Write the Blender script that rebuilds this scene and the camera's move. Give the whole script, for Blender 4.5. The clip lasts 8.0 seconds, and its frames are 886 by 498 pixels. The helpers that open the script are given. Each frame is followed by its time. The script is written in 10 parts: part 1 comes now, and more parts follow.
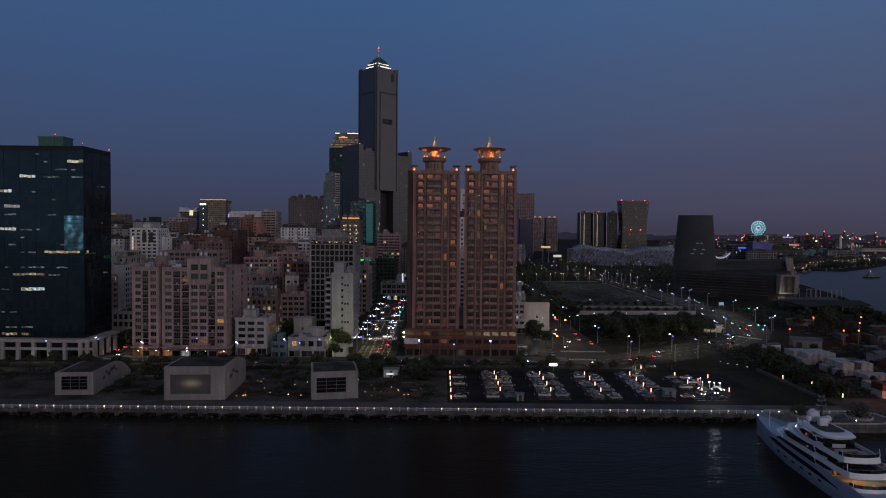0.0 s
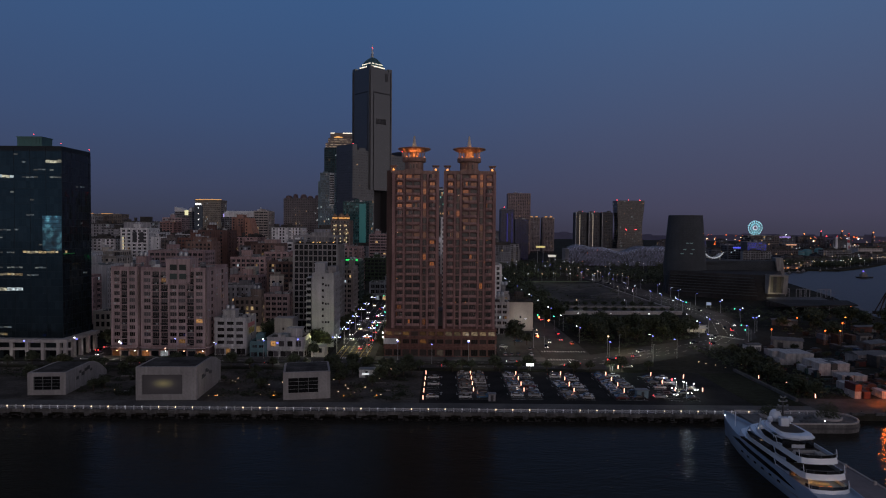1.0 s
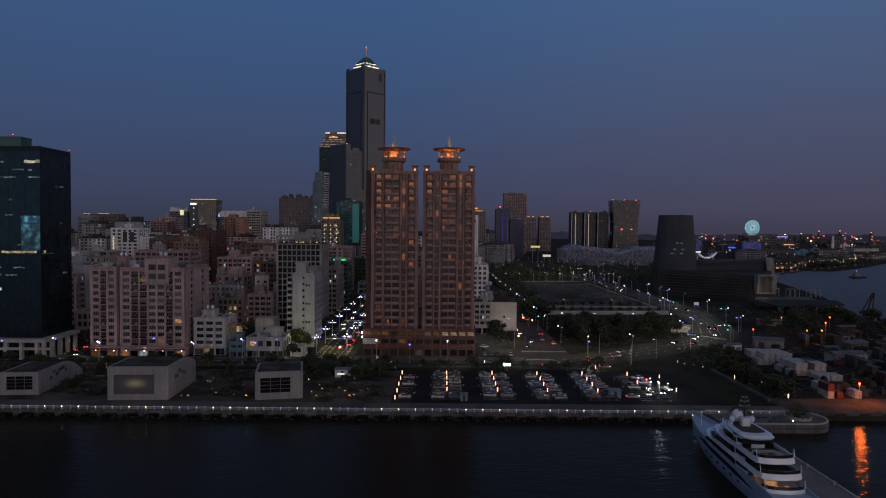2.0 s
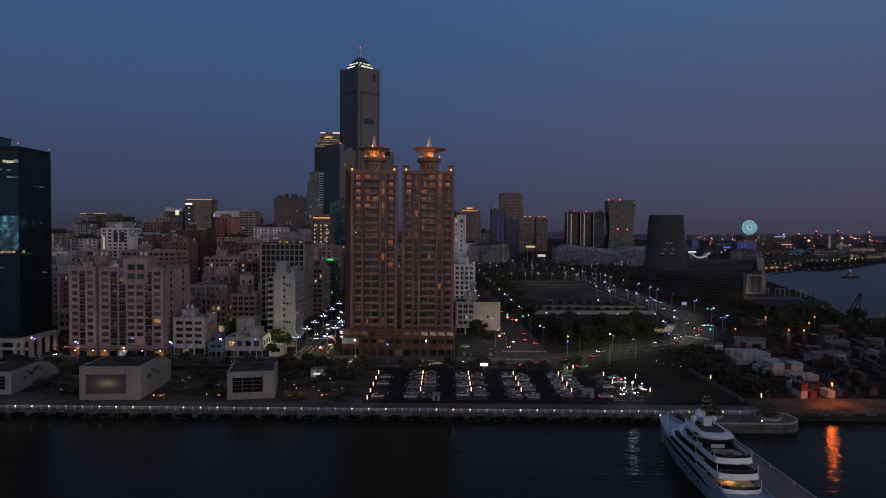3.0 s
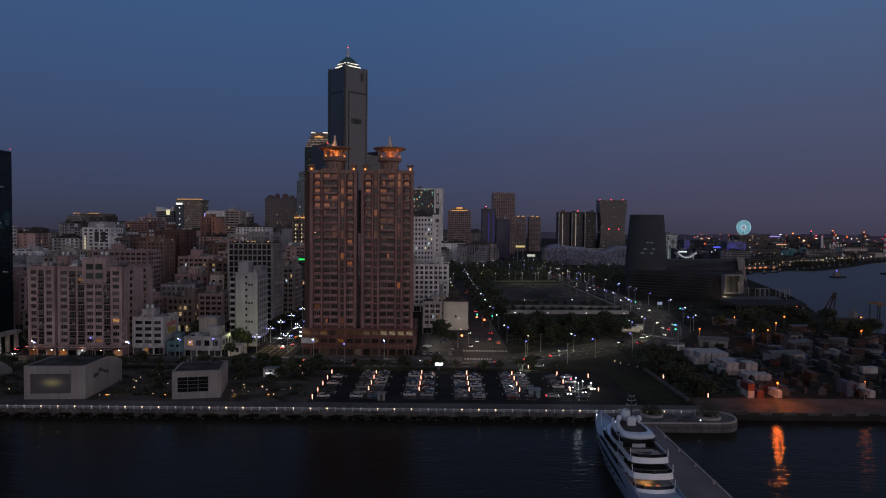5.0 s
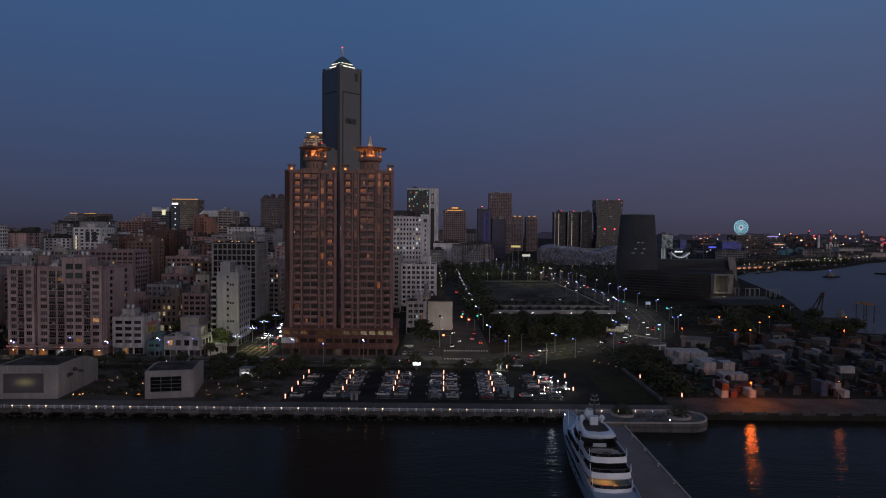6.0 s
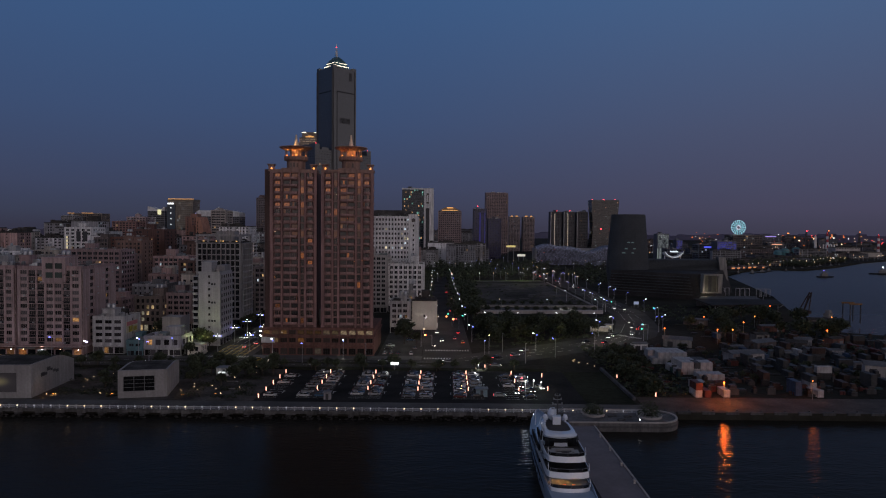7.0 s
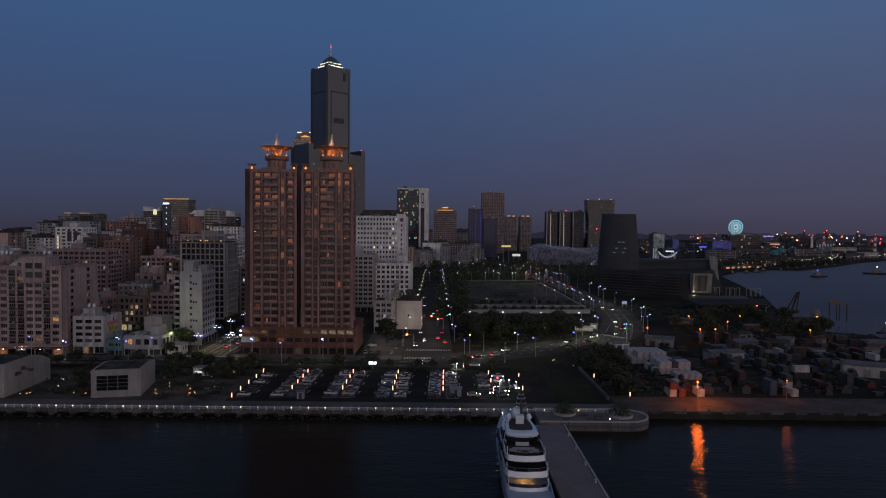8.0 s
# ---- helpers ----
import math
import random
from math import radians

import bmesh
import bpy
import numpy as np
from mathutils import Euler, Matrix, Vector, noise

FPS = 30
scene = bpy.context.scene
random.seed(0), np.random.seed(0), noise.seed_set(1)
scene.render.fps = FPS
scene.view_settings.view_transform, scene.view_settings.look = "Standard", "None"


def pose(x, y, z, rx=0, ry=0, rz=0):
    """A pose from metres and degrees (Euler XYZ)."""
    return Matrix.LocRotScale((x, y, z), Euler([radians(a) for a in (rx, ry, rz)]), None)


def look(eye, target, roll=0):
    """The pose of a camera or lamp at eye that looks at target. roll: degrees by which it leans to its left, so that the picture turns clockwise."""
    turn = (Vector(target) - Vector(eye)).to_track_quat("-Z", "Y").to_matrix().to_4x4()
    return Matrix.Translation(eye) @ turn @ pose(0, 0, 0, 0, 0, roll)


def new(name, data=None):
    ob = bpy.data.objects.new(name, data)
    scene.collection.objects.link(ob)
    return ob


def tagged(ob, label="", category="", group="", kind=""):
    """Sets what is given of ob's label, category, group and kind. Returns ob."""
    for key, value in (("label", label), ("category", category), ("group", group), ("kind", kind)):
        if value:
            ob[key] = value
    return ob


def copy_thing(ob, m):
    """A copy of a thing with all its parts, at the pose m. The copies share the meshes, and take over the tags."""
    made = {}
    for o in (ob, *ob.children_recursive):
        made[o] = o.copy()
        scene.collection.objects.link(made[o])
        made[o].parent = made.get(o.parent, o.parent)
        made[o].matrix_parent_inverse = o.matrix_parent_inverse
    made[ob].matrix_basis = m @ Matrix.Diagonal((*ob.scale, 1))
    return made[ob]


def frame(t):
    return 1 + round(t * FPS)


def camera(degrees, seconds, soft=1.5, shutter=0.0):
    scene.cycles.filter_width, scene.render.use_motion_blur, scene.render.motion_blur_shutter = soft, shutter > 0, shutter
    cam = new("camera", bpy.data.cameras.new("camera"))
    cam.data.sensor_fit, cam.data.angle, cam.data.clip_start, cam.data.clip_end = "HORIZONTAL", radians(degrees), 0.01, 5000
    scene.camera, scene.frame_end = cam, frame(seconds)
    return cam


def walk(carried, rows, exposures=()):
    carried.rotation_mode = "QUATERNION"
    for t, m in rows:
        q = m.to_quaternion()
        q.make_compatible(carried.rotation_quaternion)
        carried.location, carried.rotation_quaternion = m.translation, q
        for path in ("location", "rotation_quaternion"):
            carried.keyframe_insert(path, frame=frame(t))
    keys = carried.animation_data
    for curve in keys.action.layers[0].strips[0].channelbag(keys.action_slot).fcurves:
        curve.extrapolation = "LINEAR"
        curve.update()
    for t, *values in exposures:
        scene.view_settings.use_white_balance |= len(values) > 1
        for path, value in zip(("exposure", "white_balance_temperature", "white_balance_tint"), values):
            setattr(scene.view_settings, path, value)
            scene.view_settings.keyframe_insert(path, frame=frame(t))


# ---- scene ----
cam = camera(68.6, 8.0, soft=1.1)
METRES, EYE, DEEP, TILT = 78.0, 60.0, 1.467, 0.682
ROWS = [
    (0.0, 0.0, 0.0, 0.0, 0.01, 0.05, -0.47),
    (0.5, 0.0634, -0.0003, 0.002, 0.02, 0.03, -0.48),
    (1.0, 0.1274, -0.0007, 0.0034, 0.04, 0.02, -0.48),
    (1.5, 0.191, -0.0008, 0.0046, 0.06, 0.0, -0.48),
    (3.0, 0.3816, -0.0004, 0.0052, 0.13, -0.01, -0.46),
    (3.5, 0.444, -0.0004, 0.0054, 0.15, -0.03, -0.46),
    (4.0, 0.506, -0.0005, 0.0057, 0.16, -0.03, -0.47),
    (4.5, 0.5683, -0.0003, 0.006, 0.17, -0.03, -0.47),
    (6.0, 0.755, 0.0004, 0.0049, 0.27, -0.02, -0.46),
    (6.5, 0.8166, 0.0005, 0.005, 0.29, -0.03, -0.46),
    (7.0, 0.8781, 0.0011, 0.0041, 0.33, -0.03, -0.48),
    (7.5, 0.9385, 0.0017, 0.0032, 0.36, -0.03, -0.47),
    (8.0, 0.9999, 0.0023, 0.0025, 0.38, -0.04, -0.45),
]
walk(cam, [(t, pose(METRES * x, METRES * DEEP * y, EYE + METRES * z, 88.21 + TILT * pitch, roll, TILT * yaw))
           for t, x, y, z, yaw, pitch, roll in ROWS])

# ---- world, afterglow and exposure ----
world = bpy.data.worlds.new("dusk_sky")
scene.world = world
world.use_nodes = True
wn, wl = world.node_tree.nodes, world.node_tree.links
wn.clear()


def ramp(nodes, stops, interp="LINEAR"):
    r = nodes.new("ShaderNodeValToRGB")
    r.color_ramp.interpolation = interp
    el = r.color_ramp.elements
    while len(el) < len(stops):
        el.new(0.5)
    for e, (p, c) in zip(el, stops):
        e.position, e.color = p, (*c, 1) if len(c) == 3 else c
    return r


coord = wn.new("ShaderNodeTexCoord")
split = wn.new("ShaderNodeSeparateXYZ")
wl.new(coord.outputs["Generated"], split.inputs[0])
east = ramp(wn, [(0.0, (0.036, 0.036, 0.062)), (0.02, (0.041, 0.047, 0.083)), (0.06, (0.046, 0.058, 0.113)), (0.16, (0.045, 0.076, 0.165)),
                 (0.34, (0.043, 0.099, 0.229)), (0.6, (0.052, 0.078, 0.145)), (1.0, (0.085, 0.090, 0.118))])
south = ramp(wn, [(0.0, (0.050, 0.047, 0.078)), (0.03, (0.064, 0.060, 0.104)), (0.14, (0.070, 0.083, 0.150)), (0.34, (0.066, 0.124, 0.252)),
                  (0.6, (0.056, 0.080, 0.145)), (1.0, (0.085, 0.090, 0.118))])
west = ramp(wn, [(0.0, (0.62, 0.55, 0.57)), (0.10, (0.58, 0.52, 0.56)), (0.3, (0.33, 0.31, 0.36)), (0.55, (0.08, 0.088, 0.125)), (1.0, (0.085, 0.090, 0.118))])
for r in (east, south, west):
    wl.new(split.outputs["Z"], r.inputs[0])


def towards(way, low, high, first, second):
    """Blend from one sky to another with the bearing."""
    dot = wn.new("ShaderNodeVectorMath")
    dot.operation = "DOT_PRODUCT"
    dot.inputs[1].default_value = way
    wl.new(coord.outputs["Generated"], dot.inputs[0])
    spread = wn.new("ShaderNodeMapRange")
    spread.interpolation_type = "SMOOTHSTEP"
    spread.inputs["From Min"].default_value, spread.inputs["From Max"].default_value = low, high
    wl.new(dot.outputs["Value"], spread.inputs["Value"])
    mix = wn.new("ShaderNodeMix")
    mix.data_type = "RGBA"
    wl.new(spread.outputs[0], mix.inputs[0])
    wl.new(first, mix.inputs[6])
    wl.new(second, mix.inputs[7])
    return mix.outputs[2]


# purple dusk to the right of the view, the afterglow behind the camera
sky = towards((0.85, 0.53, 0.0), 0.35, 1.02, east.outputs[0], south.outputs[0])
sky = towards((0.40, -0.917, 0.0), -0.4, 0.85, sky, west.outputs[0])
background = wn.new("ShaderNodeBackground")
background.inputs["Strength"].default_value = 1.0
wl.new(sky, background.inputs["Color"])
wl.new(background.outputs[0], wn.new("ShaderNodeOutputWorld").inputs[0])

glow_sun = bpy.data.lights.new("afterglow", "SUN")
glow_sun.energy, glow_sun.angle, glow_sun.color = 0.14, radians(40), (1.0, 0.74, 0.66)
new("afterglow", glow_sun).matrix_world = look((200, -500, 160), (0, 0, 0))


# ---- materials ----
def node_mat(name):
    m = bpy.data.materials.new(name)
    m.use_nodes = True
    n = m.node_tree.nodes
    return m, n, m.node_tree.links, n["Principled BSDF"]


def surface(name, rgb, rough=0.8, metal=0.0, var=0.3, big=0.12, fine=2.2, bump=0.25, streak=0.0, per=0.0, spec=0.4):
    """Colour with large stains, fine grain, optional vertical dirt streaks and a tint that differs from piece to piece (per)."""
    m, n, l, b = node_mat(name)
    tc = n.new("ShaderNodeTexCoord")
    col = None
    grey = n.new("ShaderNodeMath")
    grey.operation = "ADD"
    grey.inputs[0].default_value = 0.0
    total = None
    parts = [(big, var, (1, 1, 1)), (fine, var * 0.55, (1, 1, 1))] + ([(0.9, streak, (1, 1, 0.06))] if streak else [])
    for sc, amount, stretch in parts:
        mp = n.new("ShaderNodeMapping")
        mp.inputs["Scale"].default_value = stretch
        tex = n.new("ShaderNodeTexNoise")
        tex.inputs["Scale"].default_value, tex.inputs["Detail"].default_value = sc, 4
        l.new(tc.outputs["Object"], mp.inputs[0])
        l.new(mp.outputs[0], tex.inputs["Vector"])
        mr = n.new("ShaderNodeMapRange")
        mr.inputs["From Min"].default_value, mr.inputs["From Max"].default_value = 0.3, 0.7
        mr.inputs["To Min"].default_value, mr.inputs["To Max"].default_value = 1 - amount, 1 + amount * 0.7
        l.new(tex.outputs["Fac"], mr.inputs["Value"])
        if total is None:
            total = mr.outputs[0]
        else:
            mu = n.new("ShaderNodeMath")
            mu.operation = "MULTIPLY"
            l.new(total, mu.inputs[0])
            l.new(mr.outputs[0], mu.inputs[1])
            total = mu.outputs[0]
        last = tex
    if per:
        oi = n.new("ShaderNodeObjectInfo")
        ge = n.new("ShaderNodeNewGeometry")
        ad = n.new("ShaderNodeMath")
        ad.operation = "ADD"
        l.new(oi.outputs["Random"], ad.inputs[0])
        l.new(ge.outputs["Random Per Island"], ad.inputs[1])
        fr = n.new("ShaderNodeMath")
        fr.operation = "FRACT"
        l.new(ad.outputs[0], fr.inputs[0])
        mr = n.new("ShaderNodeMapRange")
        mr.inputs["To Min"].default_value, mr.inputs["To Max"].default_value = 1 - per, 1 + per
        l.new(fr.outputs[0], mr.inputs["Value"])
        mu = n.new("ShaderNodeMath")
        mu.operation = "MULTIPLY"
        l.new(total, mu.inputs[0])
        l.new(mr.outputs[0], mu.inputs[1])
        total = mu.outputs[0]
    vm = n.new("ShaderNodeVectorMath")
    vm.operation = "SCALE"
    vm.inputs[0].default_value = rgb
    l.new(total, vm.inputs["Scale"])
    l.new(vm.outputs[0], b.inputs["Base Color"])
    b.inputs["Roughness"].default_value, b.inputs["Metallic"].default_value = rough, metal
    b.inputs["Specular IOR Level"].default_value = spec
    if bump:
        bp = n.new("ShaderNodeBump")
        bp.inputs["Strength"].default_value, bp.inputs["Distance"].default_value = bump, 0.05
        l.new(last.outputs["Fac"], bp.inputs["Height"])
        l.new(bp.outputs[0], b.inputs["Normal"])
    return m


def glow(name, rgb, strength):
    """A lamp's lens or an illuminated sign."""
    m, n, l, b = node_mat(name)
    b.inputs["Base Color"].default_value = (*[0.6 * c for c in rgb], 1)
    b.inputs["Emission Color"].default_value = (*rgb, 1)
    b.inputs["Emission Strength"].default_value = strength
    b.inputs["Roughness"].default_value = 0.4
    return m


def panes(name, rgb, lit=0.06, vary=1.0, warm=(1.0, 0.62, 0.28), cool=(0.75, 0.9, 1.0), strength=1.2, rough=0.08, cool_share=0.5, spec=0.5):
    """Window glass over a dark room; a share of the panes has the room light on."""
    m, n, l, b = node_mat(name)
    oi, ge = n.new("ShaderNodeObjectInfo"), n.new("ShaderNodeNewGeometry")
    ad, fr = n.new("ShaderNodeMath"), n.new("ShaderNodeMath")
    ad.operation, fr.operation = "ADD", "FRACT"
    l.new(oi.outputs["Random"], ad.inputs[0])
    l.new(ge.outputs["Random Per Island"], ad.inputs[1])
    l.new(ad.outputs[0], fr.inputs[0])
    b.inputs["Roughness"].default_value = rough
    b.inputs["Specular IOR Level"].default_value = spec
    tone = ramp(n, [(0.0, [(1 - 0.4 * vary) * c for c in rgb]), (0.5, rgb), (0.8, [(1 + 0.8 * vary) * c for c in rgb]), (1.0, [(1 + 1.8 * vary) * c for c in rgb])])
    mul = n.new("ShaderNodeMath")
    mul.operation = "MULTIPLY"
    mul.inputs[1].default_value = 7.31
    fr2 = n.new("ShaderNodeMath")
    fr2.operation = "FRACT"
    l.new(fr.outputs[0], mul.inputs[0])
    l.new(mul.outputs[0], fr2.inputs[0])
    l.new(fr2.outputs[0], tone.inputs[0])
    l.new(tone.outputs[0], b.inputs["Base Color"])
    if lit > 0:
        a = 1 - lit
        k = a + lit * (1 - cool_share)
        off = ramp(n, [(0.0, (0, 0, 0)), (a, [0.35 * c for c in warm]), (a + (k - a) * 0.5, warm), (k, [0.4 * c for c in cool]), (k + (1 - k) * 0.5, cool)], "CONSTANT")
        l.new(fr.outputs[0], off.inputs[0])
        l.new(off.outputs[0], b.inputs["Emission Color"])
        # curtains and furniture break the room light up
        tc, nt, mr = n.new("ShaderNodeTexCoord"), n.new("ShaderNodeTexNoise"), n.new("ShaderNodeMapRange")
        nt.inputs["Scale"].default_value, nt.inputs["Detail"].default_value = 1.1, 3
        mr.inputs["From Min"].default_value, mr.inputs["From Max"].default_value = 0.34, 0.7
        mr.inputs["To Min"].default_value, mr.inputs["To Max"].default_value = 0.25 * strength, 1.4 * strength
        l.new(tc.outputs["Object"], nt.inputs["Vector"])
        l.new(nt.outputs["Fac"], mr.inputs["Value"])
        l.new(mr.outputs[0], b.inputs["Emission Strength"])
    return m


# ---- mesh building ----
class Shape:
    """Collects faces of one mesh: boxes, prisms, turned profiles."""

    def __init__(self):
        self.v, self.f, self.m = [], [], []

    def face(self, pts, mi=0):
        i = len(self.v)
        self.v += [tuple(p) for p in pts]
        self.f.append(tuple(range(i, i + len(pts))))
        self.m.append(mi)

    def box(self, x0, y0, z0, x1, y1, z1, mi=0, to=None):
        i = len(self.v)
        c = [(x, y, z) for z in (z0, z1) for y in (y0, y1) for x in (x0, x1)]
        self.v += [to(*p) for p in c] if to else c
        fs = [(0, 2, 3, 1), (4, 5, 7, 6), (0, 1, 5, 4), (2, 6, 7, 3), (0, 4, 6, 2), (1, 3, 7, 5)]
        for f in fs:
            self.f.append(tuple(i + k for k in (reversed(f) if to else f)))
            self.m.append(mi)
        return self

    def prism(self, poly, z0, z1, mi=0, top=None, lid=True):
        """poly: anticlockwise outline; top: outline at z1, if it differs."""
        i, n = len(self.v), len(poly)
        top = top or poly
        self.v += [(x, y, z0) for x, y in poly] + [(x, y, z1) for x, y in top]
        for k in range(n):
            j = (k + 1) % n
            self.f.append((i + k, i + j, i + n + j, i + n + k))
            self.m.append(mi)
        if lid:
            self.f += [tuple(i + n + k for k in range(n)), tuple(i + k for k in reversed(range(n)))]
            self.m += [mi, mi]
        return self

    def turn(self, profile, x=0.0, y=0.0, z=0.0, seg=16, mi=0, sx=1.0, sy=1.0):
        """A profile of (radius, height) turned about an upright axis."""
        i, n = len(self.v), len(profile)
        for r, h in profile:
            for k in range(seg):
                a = 2 * math.pi * k / seg
                self.v.append((x + sx * r * math.cos(a), y + sy * r * math.sin(a), z + h))
        for p in range(n - 1):
            for k in range(seg):
                j = (k + 1) % seg
                self.f.append((i + p * seg + k, i + p * seg + j, i + (p + 1) * seg + j, i + (p + 1) * seg + k))
                self.m.append(mi)
        if profile[0][0] > 0.001:
            self.f.append(tuple(i + k for k in reversed(range(seg))))
            self.m.append(mi)
        if profile[-1][0] > 0.001:
            self.f.append(tuple(i + (n - 1) * seg + k for k in range(seg)))
            self.m.append(mi)
        return self

    def rod(self, a, b, r, seg=6, mi=0, r2=None):
        a, b = Vector(a), Vector(b)
        q = (b - a).to_track_quat("Z", "Y")
        i = len(self.v)
        for p, rr in ((a, r), (b, r if r2 is None else r2)):
            for k in range(seg):
                t = 2 * math.pi * k / seg
                self.v.append(tuple(p + q @ Vector((rr * math.cos(t), rr * math.sin(t), 0))))
        for k in range(seg):
            j = (k + 1) % seg
            self.f.append((i + k, i + j, i + seg + j, i + seg + k))
            self.m.append(mi)
        self.f += [tuple(i + k for k in reversed(range(seg))), tuple(i + seg + k for k in range(seg))]
        self.m += [mi, mi]
        return self

    def mesh(self, name, mats, smooth=False):
        me = bpy.data.meshes.new(name)
        me.from_pydata(self.v, [], self.f)
        for m in mats:
            me.materials.append(m)
        me.polygons.foreach_set("material_index", self.m)
        if smooth:
            me.polygons.foreach_set("use_smooth", [True] * len(self.f))
            me.set_sharp_from_angle(angle=radians(38))
        me.update()
        return me


def part(name, shape, mats, parent=None, label="", at=None, smooth=False):
    """One mesh object, under a thing or a part; shape may be a finished mesh that alike pieces share."""
    if isinstance(shape, Shape):
        shape = shape.mesh(name, mats if isinstance(mats, (list, tuple)) else [mats], smooth)
    ob = new(name, shape)
    ob.parent = parent
    if at is not None:
        ob.matrix_basis = at if isinstance(at, Matrix) else Matrix.Translation(at)
    return tagged(ob, label)


def thing(name, label, category, at=(0, 0, 0), rz=0.0, group="", kind=""):
    ob = new(name)
    ob.empty_display_size = 0.5
    ob.matrix_basis = pose(*at, 0, 0, rz)
    return tagged(ob, label, category, group, kind)


asphalt = surface("asphalt", (0.066, 0.063, 0.060), 0.9, var=0.35, big=0.06, fine=1.2, bump=0.3, spec=0.08)
lot_asphalt = surface("parking_asphalt", (0.030, 0.029, 0.028), 0.9, var=0.4, big=0.09, fine=1.1, bump=0.3, spec=0.08)
earth = surface("ground_earth", (0.042, 0.041, 0.034), 0.95, var=0.5, big=0.02, fine=0.4, bump=0.5, spec=0.04)
paving = surface("promenade_paving", (0.12, 0.116, 0.112), 0.9, var=0.35, big=0.08, fine=1.5, per=0.12, spec=0.1)
concrete = surface("weathered_concrete", (0.27, 0.26, 0.25), 0.85, var=0.28, big=0.1, fine=1.5, streak=0.25)
pale_concrete = surface("pale_concrete", (0.46, 0.43, 0.41), 0.85, var=0.2, big=0.1, fine=1.5, streak=0.18)
dark_concrete = surface("dark_concrete", (0.10, 0.10, 0.105), 0.85, var=0.35, big=0.1, fine=1.5, streak=0.3)
grass = surface("dry_grass", (0.038, 0.040, 0.026), 0.95, var=0.5, big=0.03, fine=0.5, bump=0.6, spec=0.04)
paint_white = surface("white_road_paint", (0.55, 0.55, 0.53), 0.7, var=0.3, big=0.4, fine=3)
paint_yellow = surface("yellow_road_paint", (0.5, 0.36, 0.08), 0.7, var=0.3, big=0.4, fine=3)
dark_metal = surface("dark_metal", (0.06, 0.06, 0.065), 0.5, metal=0.6, var=0.25, big=0.5, fine=4)
grey_metal = surface("grey_metal", (0.25, 0.26, 0.27), 0.5, metal=0.4, var=0.25, big=0.5, fine=4)
roof_grey = surface("roof_felt", (0.085, 0.08, 0.076), 0.95, var=0.5, big=0.15, fine=1.2, spec=0.06)
frame_dark = surface("window_frame_dark", (0.05, 0.05, 0.055), 0.5, var=0.2, big=1, fine=4)

lamp_white = glow("lamp_white", (0.95, 0.97, 1.0), 6.0)
lamp_blue = glow("lamp_blue", (0.16, 0.18, 1.0), 5.0)
lamp_warm = glow("lamp_warm", (1.0, 0.62, 0.32), 6.0)
lamp_orange = glow("lamp_orange", (1.0, 0.15, 0.025), 3.2)
lamp_pink = glow("lamp_column_glow", (1.0, 0.46, 0.32), 2.4)
lamp_red = glow("lamp_red", (1.0, 0.05, 0.07), 5.0)
lamp_green = glow("lamp_green", (0.08, 1.0, 0.55), 4.0)

# ---- ground, water and roads ----
QUAY = 214.0
shore = [(-4800, QUAY), (430, QUAY), (430, 362), (330, 376), (300, 392), (322, 470), (372, 600), (448, 880), (520, 985), (588, 1046), (640, 1032), (754, 1137), (905, 1302),
         (1070, 1440), (2600, 2300), (4800, 3000), (4800, 4800), (-4800, 4800)]
bm = bmesh.new()
bm.faces.new([bm.verts.new((x, y, 0)) for x, y in shore])
bmesh.ops.triangulate(bm, faces=bm.faces[:])
edge = [e for e in bm.edges if e.is_boundary]
low = bmesh.ops.extrude_edge_only(bm, edges=edge)["geom"]
for v in (g for g in low if isinstance(g, bmesh.types.BMVert)):
    v.co.z = -6
me = bpy.data.meshes.new("ground")
bm.to_mesh(me)
bm.free()
me.materials.append(earth)
tagged(new("ground", me), "dark earth and worn tarmac of the harbour district", "ground", kind="structure")

water_mat, n, l, b = node_mat("harbour_water")
b.inputs["Base Color"].default_value = (0.024, 0.022, 0.018, 1)
b.inputs["Roughness"].default_value = 0.06
b.inputs["IOR"].default_value = 1.33
b.inputs["Specular Tint"].default_value = (0.90, 0.77, 0.60, 1)
b.inputs["Specular IOR Level"].default_value = 0.05
tc = n.new("ShaderNodeTexCoord")
height = None
for sc, stretch, amount in ((0.09, (1.0, 1.6, 1), 1.0), (0.42, (1.0, 1.9, 1), 0.55), (1.7, (1.0, 1.5, 1), 0.18)):
    mp, tex = n.new("ShaderNodeMapping"), n.new("ShaderNodeTexNoise")
    mp.inputs["Scale"].default_value = stretch
    tex.inputs["Scale"].default_value, tex.inputs["Detail"].default_value = sc, 3
    mu = n.new("ShaderNodeMath")
    mu.operation = "MULTIPLY_ADD"
    mu.inputs[1].default_value = amount
    l.new(tc.outputs["Object"], mp.inputs[0])
    l.new(mp.outputs[0], tex.inputs["Vector"])
    l.new(tex.outputs["Fac"], mu.inputs[0])
    if height is not None:
        l.new(height, mu.inputs[2])
    else:
        mu.inputs[2].default_value = 0.0
    height = mu.outputs[0]
bp = n.new("ShaderNodeBump")
bp.inputs["Strength"].default_value, bp.inputs["Distance"].default_value = 0.5, 0.5
l.new(height, bp.inputs["Height"])
l.new(bp.outputs[0], b.inputs["Normal"])
